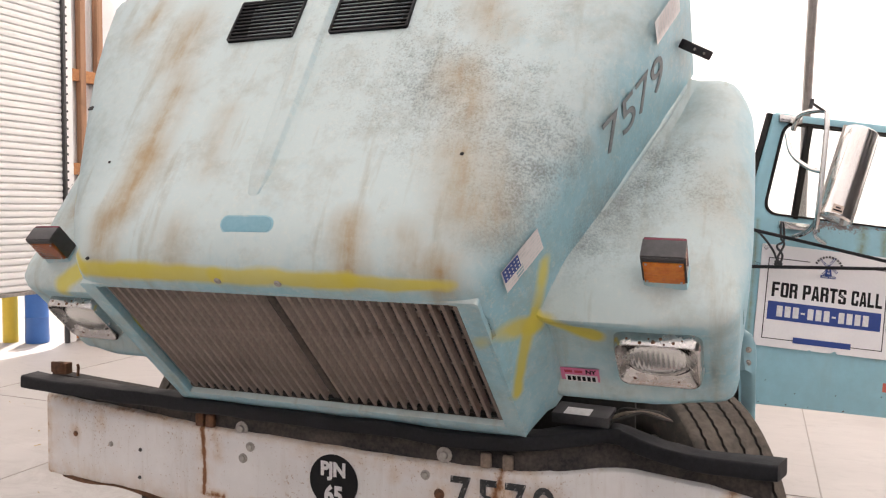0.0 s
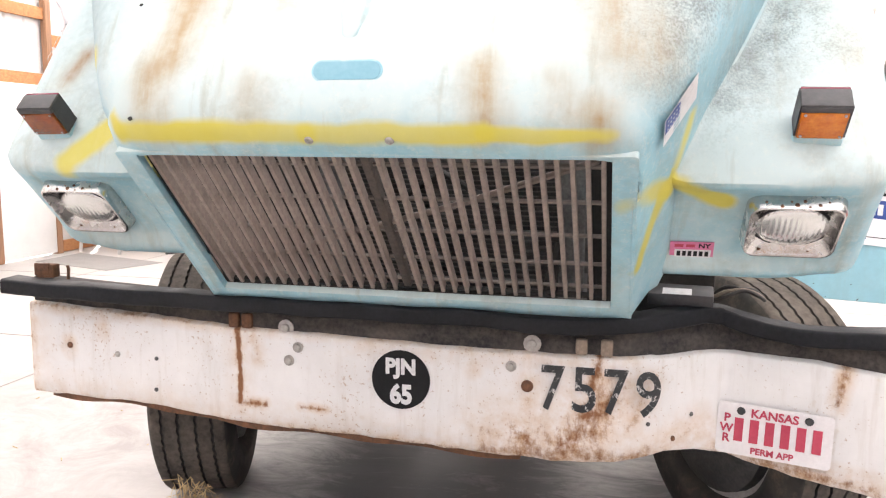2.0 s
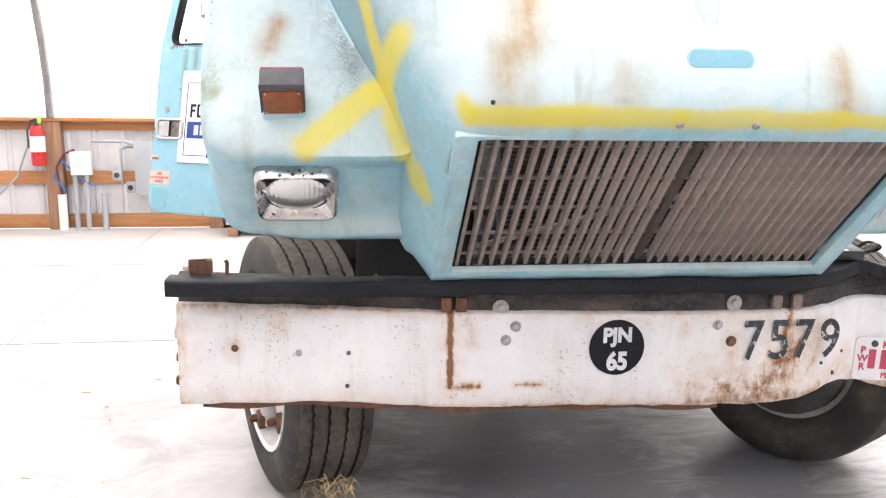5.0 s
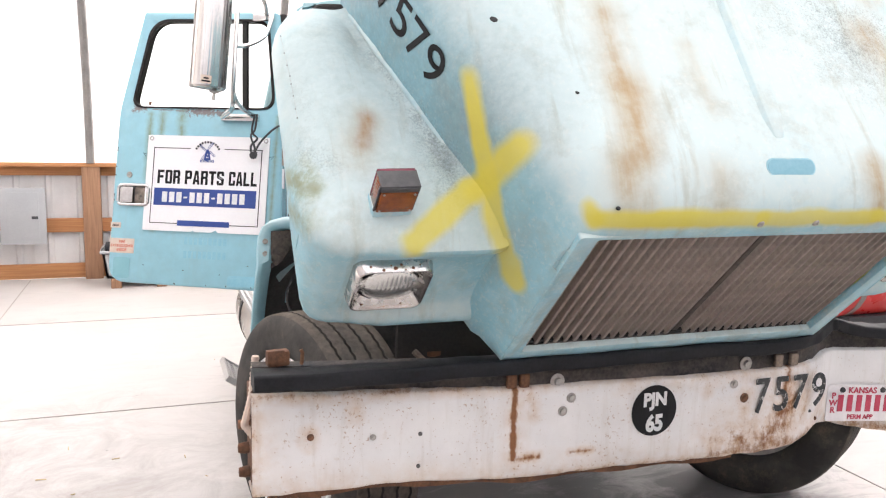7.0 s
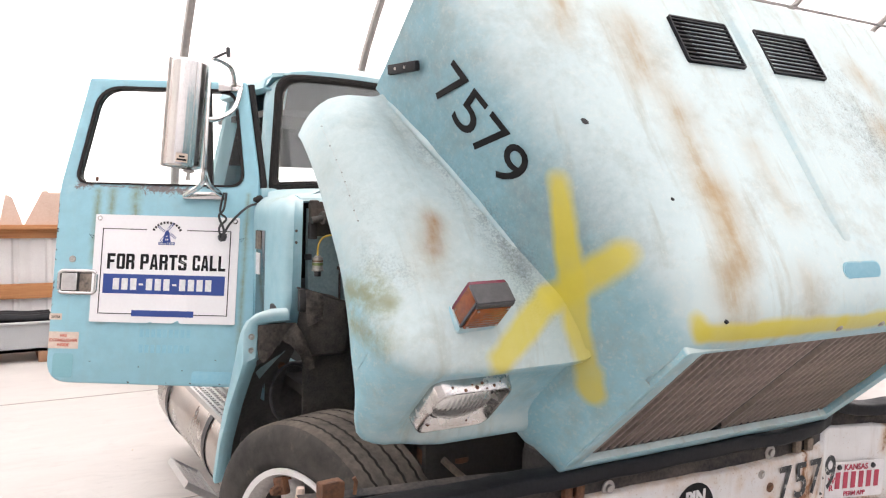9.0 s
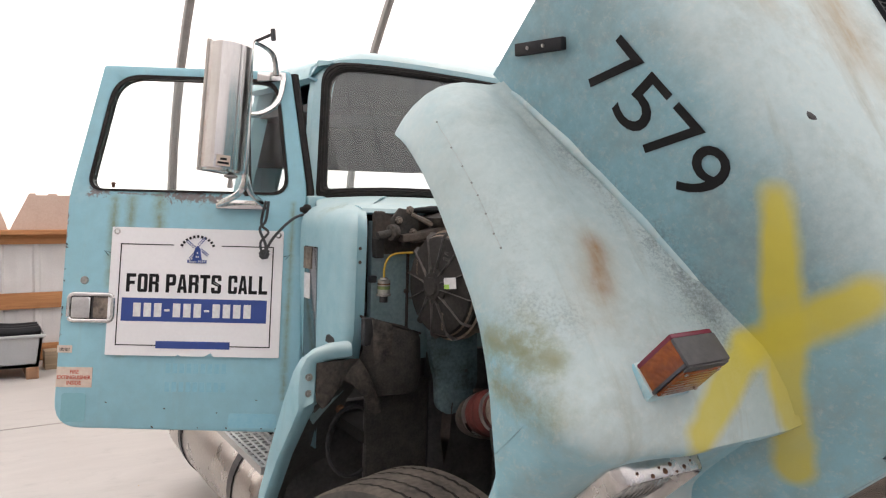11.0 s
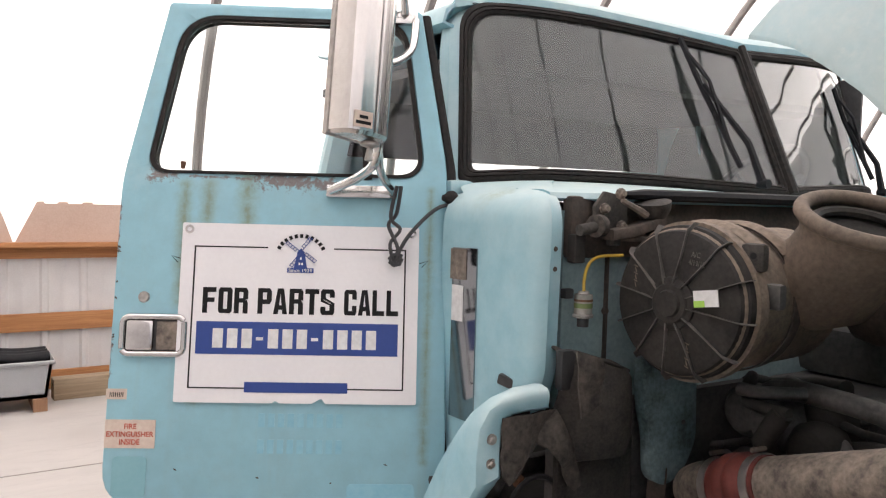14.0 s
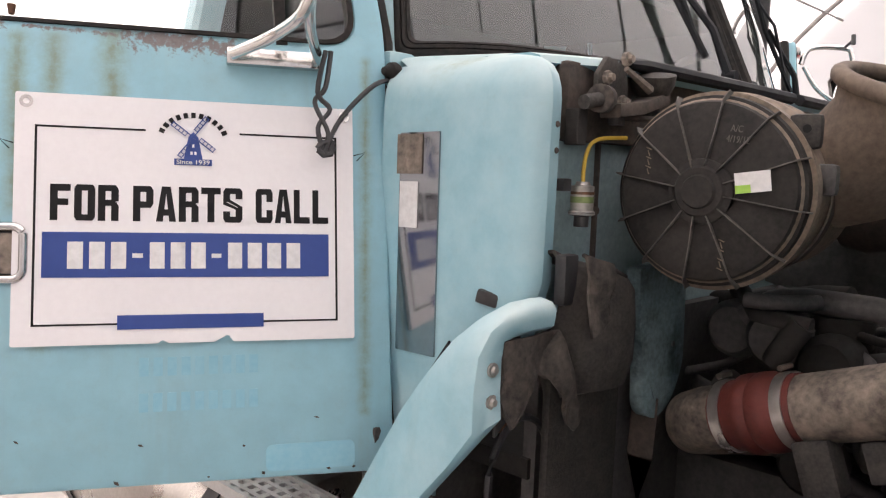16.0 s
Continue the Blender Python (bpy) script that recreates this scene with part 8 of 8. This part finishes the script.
tank = part("fuel_tank", lathe([(0, 0), (0.26, 0.0), (0.29, 0.02), (0.3, 0.06), (0.3, 1.5), (0.29, 1.54), (0.0, 1.56)], 40, "y"), surface("tank_aluminium", (0.36, 0.33, 0.30), (0.50, 0.47, 0.44), scale=3, rough=0.3, metal=0.85, relief=0.03), truck, "dull aluminium fuel tank")
tank.matrix_basis = pose(-0.86, 1.9, 0.39) @ Matrix.Diagonal((0.9, 1, 0.9, 1))
for y in (0.3, 1.2):
    part("tank_strap", lathe([(0.302, y - 0.03), (0.308, y - 0.03), (0.308, y + 0.03), (0.302, y + 0.03)], 40, "y", True), black, tank, "black tank strap")
for z, y0, x0, long in ((STEP_Z, STEP_Y, STEP_X, 0.9), (0.42, 1.62, -1.35, 0.36)):
    st = part("step", frame_prism([(0, 0), (0.16, 0), (0.16, long), (0, long)], [(0.012, 0.012), (0.148, 0.012), (0.148, long - 0.012), (0.012, long - 0.012)], 0.03), alu, truck, "perforated aluminium cab step")
    st.matrix_basis = pose(x0, y0, z, 0, 34 if long < 0.5 else 0, 0) @ Matrix(((1, 0, 0, 0), (0, 0, 1, 0), (0, 1, 0, 0), (0, 0, 0, 1)))
    for k in range(int((long - 0.04) / 0.04)):
        part("tread_bar", boxed((0.012, 0.0, 0.03 + 0.04 * k), (0.148, 0.02, 0.05 + 0.04 * k)), alu, st)
    for k in range(4):
        part("tread_rail", boxed((0.03 + 0.032 * k, 0.002, 0.012), (0.042 + 0.032 * k, 0.022, long - 0.012)), alu, st)

# unseen box and right tank behind the cab, added to block light underneath
part("under_block", boxed((-0.3, 1.6, 0.45), (0.25, 2.9, 0.95)), engine_black, truck, bevel=0.06)
unseen_tank = part("fuel_tank", tank.data, tank.data.materials[0], truck, "dull aluminium fuel tank")
unseen_tank.matrix_basis = pose(0.93, 1.9, 0.39) @ Matrix.Diagonal((0.9, 1, 0.9, 1))
# ---- doors ----


eased = eased_line


def cab_door(s):
    # the right door's pose is fitted to the camera's view of its sign
    a = Vector((-0.874, 0.486, 0.0016) if s < 0 else (0.926, 0.362, -0.112)).normalized()
    b = Vector((0.093, 0.164, 0.982) if s < 0 else (0.067, 0.134, 0.989))
    b = (b - a * b.dot(a)).normalized()
    y = b.cross(a)
    dm = Matrix((a, y, b)).transposed().to_4x4()
    dm.translation = (-1.131, 1.551, 1.601) if s < 0 else (1.246, 1.533, 1.471)
    o = 1 if s < 0 else -1          # which way along y is outwards
    outline = round_poly([(-0.079, -0.72, 0.05), (0.778, -0.712, 0.09), (0.778, 0.11, 0.05), (0.682, 0.602, 0.012), (0.004, 0.602, 0.012), (-0.072, 0.16, 0.05)], 6)
    hole = round_poly([(-0.014, 0.134, 0.07), (0.716, 0.132, 0.06), (0.637, 0.566, 0.10), (0.045, 0.566, 0.07)], 9)
    door = part("door", door_skin(outline, hole, o), paint_door, truck, "open pale blue cab door with peeling paint")
    door.matrix_basis = dm
    seal_in = [tuple(Vector(p) + (Vector((0.33, 0.34)) - Vector(p)).normalized() * 0.013) for p in hole]
    part("window_seal", frame_prism(hole, seal_in, -o * 0.045, pose(0, o * 0.003, 0)), gasket, door, "black window rubber")
    part("door_glass", prism(seal_in, 0.004, pose(0, -o * 0.02, 0)), pane, door).visible_shadow = False
    part("vent_bar", boxed((0.118, -0.03, 0.136), (0.14, 0.0, 0.566), pose(0, 0 if o > 0 else 0.03, 0, 0, 4, 0)), gasket, door, "black vent window bar")
    loop = [(x, o * 0.007, z) for x, z in rounded(0.592, -0.338, 0.746, -0.244, 0.018, 6)]
    part("handle_bezel", tubed(loop, 0.0085, 10, True), handle_chrome, door, "chrome door handle surround")
    # no recess is cut: a flat plate carries its shade in black
    part("handle_shade", boxed((0.594, -0.004, -0.336), (0.744, 0.003, -0.246)), black, door, "flat black plate for the shaded recess behind the handle")
    part("handle_plate", boxed((0.602, min(0, o * 0.008), -0.328), (0.662, max(0, o * 0.008), -0.255)), pipe_metal, door, "dusty metal plate in the handle recess", bevel=0.006)
    part("handle_paddle", boxed((0.668, min(0, o * 0.016), -0.33), (0.736, max(0, o * 0.016), -0.253)), handle_chrome, door, "chrome handle paddle", bevel=0.008)
    lk = part("door_lock", lathe([(0, 0.006), (0.012, 0.006), (0.015, 0.0)], 16, "y"), steel, door)
    lk.matrix_basis = pose(0.70, 0.0, -0.194, 0, 0, 0 if o > 0 else 180)
    part("lock_knob", lathe([(0, 0.02), (0.008, 0.018), (0.005, 0.0)], 10, "z"), rust_metal, door).matrix_basis = pose(0.622, -o * 0.004, 0.145)
    if s < 0:
        lb = part("warning_label", boxed((0.651, 0, -0.572), (0.775, 0.0022, -0.502)), label_cream, door, "worn warning label with red words")
        for k, w in enumerate(("FIRE", "EXTINGUISHER", "INSIDE")):
            write(w, 0.0185, label_red, lb, pose(0.713, 0.003, -0.519 - 0.0192 * k, 90, 0, 180), 0.92, 0.0003)
        sb = part("small_label", boxed((0.727, 0, -0.452), (0.778, 0.0022, -0.426)), label_cream, door, "small worn label")
        for k in range(8):
            part("printed_bar", boxed((0.735 + 0.0045 * k, 0.0022, -0.446), (0.737 + 0.0045 * k, 0.003, -0.435)), ink, sb)
        part("old_patch", prism(rounded(0.668, -0.692, 0.752, -0.592, 0.012), 0.0012), surface("older_paint", (0.19, 0.4, 0.45), (0.22, 0.43, 0.48), scale=12, rough=0.6), door, "square of older paint")
        part("old_patch", prism(rounded(0.0, -0.705, 0.17, -0.655, 0.012), 0.0008), ghost, door, "patch of bluer older paint")
        for row, n in ((-0.5, 9), (-0.565, 9)):
            for k in range(n):
                part("ghost_bar", boxed((0.185 + 0.0245 * k, 0.0, row - 0.017), (0.201 + 0.0245 * k, 0.0008, row + 0.017)), ghost, door, "ghost of removed lettering" if k == 0 else "")
    else:
        part("warning_label", boxed((0.6, -0.0022, -0.60), (0.72, 0, -0.56)), label_red, door, "small red warning label")
    chips = random.Random(21)
    spots = [(0.77, chips.uniform(-0.68, 0.08)) for k in range(9)] + [(chips.uniform(0.0, 0.74), -0.706) for k in range(5)] + [(chips.uniform(0.05, 0.74), chips.uniform(-0.66, -0.5)) for k in range(6)]
    for x, z in spots:
        a, c = chips.uniform(0.0015, 0.004), chips.uniform(0.002, 0.007)
        part("paint_chip", prism([(-a, 0), (0, -c), (a, 0.2 * c), (0.2 * a, c)], 0.0012), dust_brown, door).matrix_basis = pose(x, o * 0.0006 if o > 0 else -0.0018, z, 0, chips.uniform(0, 90), 0)
    # mirror arms and head
    mb = part("mirror_bracket", boxed((0.06, min(0, o * 0.02), 0.075), (0.245, max(0, o * 0.02), 0.108)), chrome, door, "chrome mirror bracket", bevel=0.004)
    part("mirror_bracket", boxed((0.015, min(0, o * 0.02), 0.555), (0.12, max(0, o * 0.02), 0.59)), chrome, door, "chrome upper mirror bracket", bevel=0.004)
    Y = lambda v: o * v
    before = set(door.children)
    part("mirror_arm", tubed(eased([(0.235, Y(0.03), 0.09), (0.16, Y(0.1), 0.11), (0.115, Y(0.19), 0.13), (0.105, Y(0.22), 0.2), (0.105, Y(0.225), 0.42), (0.105, Y(0.22), 0.6), (0.1, Y(0.19), 0.64), (0.06, Y(0.06), 0.645), (0.05, Y(0.02), 0.58)]), 0.0115, 10), chrome, door, "chrome tube mirror arm")
    part("mirror_arm", tubed(eased([(0.07, Y(0.03), 0.09), (0.1, Y(0.14), 0.115), (0.105, Y(0.21), 0.16)]), 0.0105, 10), chrome, door)
    part("mirror_arm", tubed(eased([(0.105, Y(0.225), 0.37), (0.07, Y(0.17), 0.39), (0.03, Y(0.08), 0.46), (0.02, Y(0.03), 0.56)]), 0.0105, 10), chrome, door)
    part("mirror_stay", tubed([(0.1, Y(0.19), 0.64), (0.04, Y(0.22), 0.655)], 0.006, 8), black, door)
    part("mirror_stay", tubed([(0.03, Y(0.22), 0.635), (0.034, Y(0.222), 0.675)], 0.009, 8), black, door)
    head = part("mirror_head", mirror_case(), mirror_steel, door, "tall chrome mirror head seen from behind")
    head.matrix_basis = pose(0.2, Y(0.235), 0.2, 0, 0, (0 if o > 0 else 180)) @ pose(0, 0, -0.03, 0, 0 if o > 0 else -14, -14 if o > 0 else 14)
    if o > 0:
        up = Vector((0.096, 0.068, 0.993)).normalized()
        side = Vector((-0.92, -0.39, 0))
        side = (side - up * side.dot(up)).normalized()
        hm = Matrix((side, up.cross(side), up)).transposed().to_4x4()
        hm.translation = (-1.4, 1.312, 1.807)
        head.matrix_basis = dm.inverted() @ hm
    rim = [(-0.059, -0.002), (0.086, -0.002), (0.086, 0.415), (-0.059, 0.415)]
    part("mirror_rim", frame_prism(rim, [(x * 0.93, 0.0135 + (z - 0.0135) * 0.97 + 0.004) for x, z in rim], 0.012, pose(0, -0.062, 0)), steel, door, "dull steel mirror rim").matrix_basis = head.matrix_basis.copy()
    part("mirror_glass", boxed((-0.05, -0.056, 0.01), (0.077, -0.052, 0.4)), glass_mirror, door).matrix_basis = head.matrix_basis.copy()
    part("mirror_plate", boxed((0.03, 0.0255, 0.014), (0.075, 0.0268, 0.048), pose(0.052, 0.0225, 0, 0, 0, -19) @ pose(-0.052, -0.0255, 0)), label_cream, door, "small maker's plate").matrix_basis = head.matrix_basis.copy()
    for k in range(2):
        part("plate_bar", boxed((0.034 + 0.008 * k, 0.0268, 0.02 + 0.012 * k), (0.071 - 0.008 * k, 0.0274, 0.027 + 0.012 * k), pose(0.052, 0.0225, 0, 0, 0, -19) @ pose(-0.052, -0.0255, 0)), ink, door).matrix_basis = head.matrix_basis.copy()
    part("mirror_nut", lathe([(0, -0.05), (0.01, -0.048), (0.006, -0.02), (0.022, -0.015), (0.022, -0.01), (0.006, 0)], 10, "z"), steel, door).matrix_basis = head.matrix_basis.copy() if o > 0 else pose(0.2, Y(0.235), 0.2)
    if s > 0:
        for ob in set(door.children) - before:
            ob.matrix_basis = pose(0.03, 0, -0.06) @ ob.matrix_basis
    # black tube that stands in for the shade in the hinge gap
    part("door_gap_strip", tubed([(-0.079, -o * 0.045, -0.7), (-0.082, -o * 0.045, -0.2), (-0.08, -o * 0.045, 0.16), (-0.004, -o * 0.045, 0.6)], 0.018, 8), gasket, door, "black strip for the dark gap at the door's hinge edge")
    # the twisted loom that hangs from the mirror to the cowl
    part("mirror_wire", tubed(eased([(0.06, Y(0.06), 0.1), (0.075, Y(0.05), 0.02), (0.05, Y(0.04), -0.01), (0.075, Y(0.05), -0.05), (0.06, Y(0.05), -0.1), (0.045, Y(0.05), -0.075)]), 0.005, 6), black, door, "twisted black mirror wires")
    part("mirror_wire", tubed(eased([(0.05, Y(0.06), 0.1), (0.06, Y(0.05), 0.03), (0.08, Y(0.045), 0.0), (0.055, Y(0.05), -0.06), (0.065, Y(0.05), -0.1), (0.03, Y(0.05), -0.03), (-0.04, Y(0.04), 0.045), (-0.1, Y(0.0), 0.07)]), 0.005, 6), black, door)
    part("mirror_wire", tubed([(0.06 + 0.015 * math.cos(k), Y(0.05), -0.09 + 0.014 * math.sin(k)) for k in range(7)], 0.006, 6, True), black, door)
    return door, dm, o


def door_skin(outline, hole, o):
    """A thick door shell with a window hole: rings between the outline and the hole, resampled to match."""
    cen = Vector((0.33, 0.34))

    def cast(poly, ang):
        d = Vector((math.cos(ang), math.sin(ang)))
        best = None
        for i in range(len(poly)):
            p, q = Vector(poly[i]) - cen, Vector(poly[(i + 1) % len(poly)]) - cen
            e = q - p
            den = d.x * e.y - d.y * e.x
            if abs(den) < 1e-12:
                continue
            t = (p.x * e.y - p.y * e.x) / den
            k = (p.x * d.y - p.y * d.x) / den
            if t > 0 and -1e-9 <= k <= 1 + 1e-9 and (best is None or t > best):
                best = t
        return cen + d * best

    angs = sorted({round(math.atan2(p[1] - cen.y, p[0] - cen.x), 5) for p in list(outline) + list(hole)})
    out = [cast(outline, t) for t in angs]
    inn = [cast(hole, t) for t in angs]
    bm = bmesh.new()
    rows = []
    for ring, y in ((inn, -0.05), (inn, -0.004), ([i.lerp(q, 0.06) for i, q in zip(inn, out)], 0.0), ([i.lerp(q, 0.5) for i, q in zip(inn, out)], 0.0),
                    ([q + (cen - q).normalized() * 0.012 for q in out], 0.0), ([q + (cen - q).normalized() * 0.003 for q in out], -0.004), (out, -0.012), (out, -0.05)):
        rows.append([bm.verts.new((p.x, o * y, p.y)) for p in ring])
    n = len(angs)
    rows.append(rows[0])
    for r0, r1 in zip(rows, rows[1:]):
        for i in range(n):
            bm.faces.new((r0[i], r0[(i + 1) % n], r1[(i + 1) % n], r1[i]))
    return bm


def mirror_case():
    # a shallow bowed back, slightly rippled, that turns sharply at the rim
    sec = [(-0.083, -0.05), (-0.085, -0.03), (-0.084, -0.012)]
    for k in range(29):
        x = -0.08 + 0.16 * k / 28
        sec.append((x, -0.004 + 0.034 * (1 - abs(x / 0.086) ** 2.6) + 0.0007 * math.sin(2.4 * k) + 0.0005 * math.sin(1.1 * k + 1)))
    sec += [(0.084, -0.012), (0.085, -0.03), (0.083, -0.05)]
    bm = bmesh.new()
    rings = []
    sec = [(x * 0.84 + 0.0136, y) for x, y in sec]
    for z, k in ((0.0, 0.9), (0.008, 1.0), (0.2, 1.0), (0.405, 1.0), (0.413, 0.9)):
        rings.append([bm.verts.new((x * k, y * k - 0.05 * (1 - k), z)) for x, y in sec])
    for r0, r1 in zip(rings, rings[1:]):
        for i in range(len(sec)):
            j = (i + 1) % len(sec)
            bm.faces.new((r0[i], r0[j], r1[j], r1[i]))
    bm.faces.new(rings[0][::-1])
    bm.faces.new(rings[-1])
    return bm


glass_mirror = surface("mirror_glass", (0.8, 0.8, 0.8), (0.82, 0.82, 0.82), rough=0.03, rough_var=0.0, metal=1.0, relief=0.0)
DOORS = {s: cab_door(s) for s in (-1, 1)}


def parts_sign(s, a0, b0):
    """The white sale sign hung on a door: a0 is its hinge-side edge, b0 its top."""
    door, dm, o = DOORS[s]
    # sign space: x reads to the right, z up, -y towards the reader
    if o > 0:
        m = dm @ Matrix(((-1, 0, 0, a0 + 0.305), (0, -1, 0, 0.009), (0, 0, 1, b0 - 0.2285), (0, 0, 0, 1)))
    else:
        m = dm @ Matrix(((1, 0, 0, a0 + 0.305), (0, 1, 0, -0.009), (0, 0, 1, b0 - 0.2285), (0, 0, 0, 1)))
    t = thing("parts_sign", "white plastic sale sign with black and blue print", "sign", m, group="sale signs")
    part("board", prism(round_poly([(-0.305, -0.2285, 0.004), (-0.06, -0.2285, 0.002), (-0.052, -0.222, 0.003), (-0.04, -0.2285, 0.002), (0.04, -0.2285, 0.002), (0.065, -0.215, 0.004), (0.075, -0.2285, 0.002), (0.305, -0.2285, 0.004), (0.305, 0.2285, 0.004), (-0.305, 0.2285, 0.004)], 2), 0.006), sign_white, t, "white board, chipped along its lower edge")
    for lo, hi in (((-0.272, -0.1935), (-0.268, 0.168)), ((0.268, -0.1935), (0.272, 0.168)), ((-0.272, 0.166), (-0.085, 0.1695)), ((0.085, 0.166), (0.272, 0.1695)), ((-0.272, -0.1935), (-0.125, -0.190)), ((0.125, -0.1935), (0.272, -0.190))):
        part("border_line", boxed((lo[0], -0.0008, lo[1]), (hi[0], 0.0005, hi[1])), ink, t)
    x = -0.245
    for word, wide in (("FOR", 0.115), ("PARTS", 0.196), ("CALL", 0.141)):
        part("lettering", block_word(word, wide, 0.066), ink, t, smooth=False).matrix_basis = pose(x + wide / 2, -0.0006, 0.0295)
        x += wide + 0.0245
    part("blue_band", boxed((-0.257, -0.0008, -0.107), (0.255, 0.0005, -0.0245)), sign_blue, t, "dark blue band")
    x = -0.215
    for n in (3, 0, 3, 0, 4):
        if n == 0:
            part("printed_dash", boxed((x, -0.0018, -0.071), (x + 0.018, -0.0005, -0.063)), white_ink, t)
            x += 0.03
        for k in range(n):
            part("printed_bar", boxed((x, -0.0018, -0.091), (x + 0.026, -0.0005, -0.042)), white_ink, t)
            x += 0.0365
    part("maker_line", boxed((-0.13, -0.0012, -0.202), (0.13, 0.0, -0.176)), sign_blue, t, "blue printed name shown as a bar")
    logo = part("logo_mill", prism([(-0.017, 0.116), (0.017, 0.116), (0.009, 0.158), (0, 0.168), (-0.009, 0.158)], 0.0012, pose(0, -0.001, 0)), sign_blue, t, "small blue mill logo")
    for ang in (38, 128, 218, 308):
        m = pose(0, 0, 0.158, 0, ang, 0)
        part("logo_sail", boxed((0.0, -0.0026, -0.001), (0.046, -0.0016, 0.001)), sign_blue, logo).matrix_basis = m
        part("logo_sail", boxed((0.012, -0.0026, 0.007), (0.046, -0.0016, 0.0085)), sign_blue, logo).matrix_basis = m
        for k in range(5):
            part("logo_sail", boxed((0.012 + 0.008 * k, -0.0026, 0.0), (0.0135 + 0.008 * k, -0.0016, 0.008)), sign_blue, logo).matrix_basis = m
    for x, z in ((-0.005, 0.124), (0.002, 0.124), (-0.002, 0.138)):
        part("logo_window", boxed((x, -0.0024, z), (x + 0.004, -0.0016, z + 0.006)), sign_white, logo)
    part("logo_foot", boxed((-0.034, -0.0016, 0.104), (0.034, -0.0006, 0.116)), sign_blue, logo)
    write_in("Since 1939", 0.06, 0.0085, white_ink, t, pose(0, -0.0022, 0.11, 90, 0, 0), 0.001)
    for k in range(11):
        ang = radians(155 - 13 * k)
        part("logo_stroke", boxed((-0.004, -0.0016, -0.005), (0.004, -0.0006, 0.005)), ink, logo).matrix_basis = pose(0.062 * math.cos(ang), 0, 0.145 + 0.055 * math.sin(ang), 0, -math.degrees(ang) + 90, 0)
    for x in (-0.287, 0.287):
        part("grommet", lathe([(0.006, -0.002), (0.011, -0.002), (0.012, 0.001), (0.005, 0.001)], 16, "y", True), chrome, t).matrix_basis = pose(x, 0, 0.212)
    for x in (-0.33, 0.33):
        part("tie_end", tubed([(x * 0.93, 0.002, 0.135), (x, 0.003, 0.142), (x * 0.95, 0.003, 0.125)], 0.0012, 5), ink, t)
    return t


parts_sign(-1, 0.0, 0.0)
parts_sign(1, 0.0, 0.0)
# cords laid across the right door to fit the camera's view
for p, q in (((1.06, 1.36, 1.57), (1.98, 1.70, 1.343)), ((1.06, 1.385, 1.372), (1.98, 1.74, 1.361))):
    part("door_cord", tubed([p, Vector(p).lerp(Vector(q), 0.5), q], 0.0075, 6), rubber, truck, "black cord across the open door")

# dry straw stuck in the tread
rng = random.Random(5)
bm = bmesh.new()
for k in range(44):
    x, z = rng.gauss(-0.955, 0.035), rng.uniform(0.06, 0.2)
    y = 0.62 - math.sqrt(max(0.01, 0.5 ** 2 - (z - 0.495) ** 2)) - 0.004
    tube(bm, [(x, y, z), (x + rng.uniform(-0.03, 0.03), y - 0.015, z + rng.uniform(-0.03, 0.03)), (x + rng.uniform(-0.06, 0.06), y - 0.03, max(0.006, z + rng.uniform(-0.09, 0.02)))], 0.0012, 4)
solid("straw", bm, straw_mat, "dry straw stuck to the tyre tread", "straw", kind="stuff")
bm = bmesh.new()
for k in range(90):
    x, y = rng.uniform(-4.5, -1.2), rng.uniform(-1.5, 3.5)
    a, l = rng.uniform(0, 6.28), rng.uniform(0.008, 0.05)
    tube(bm, [(x, y, 0.003), (x + l * math.cos(a), y + l * math.sin(a), 0.003)], 0.0025, 4)
solid("floor_litter", bm, straw_mat, "bits of straw and dirt scattered on the concrete", "litter", kind="stuff")
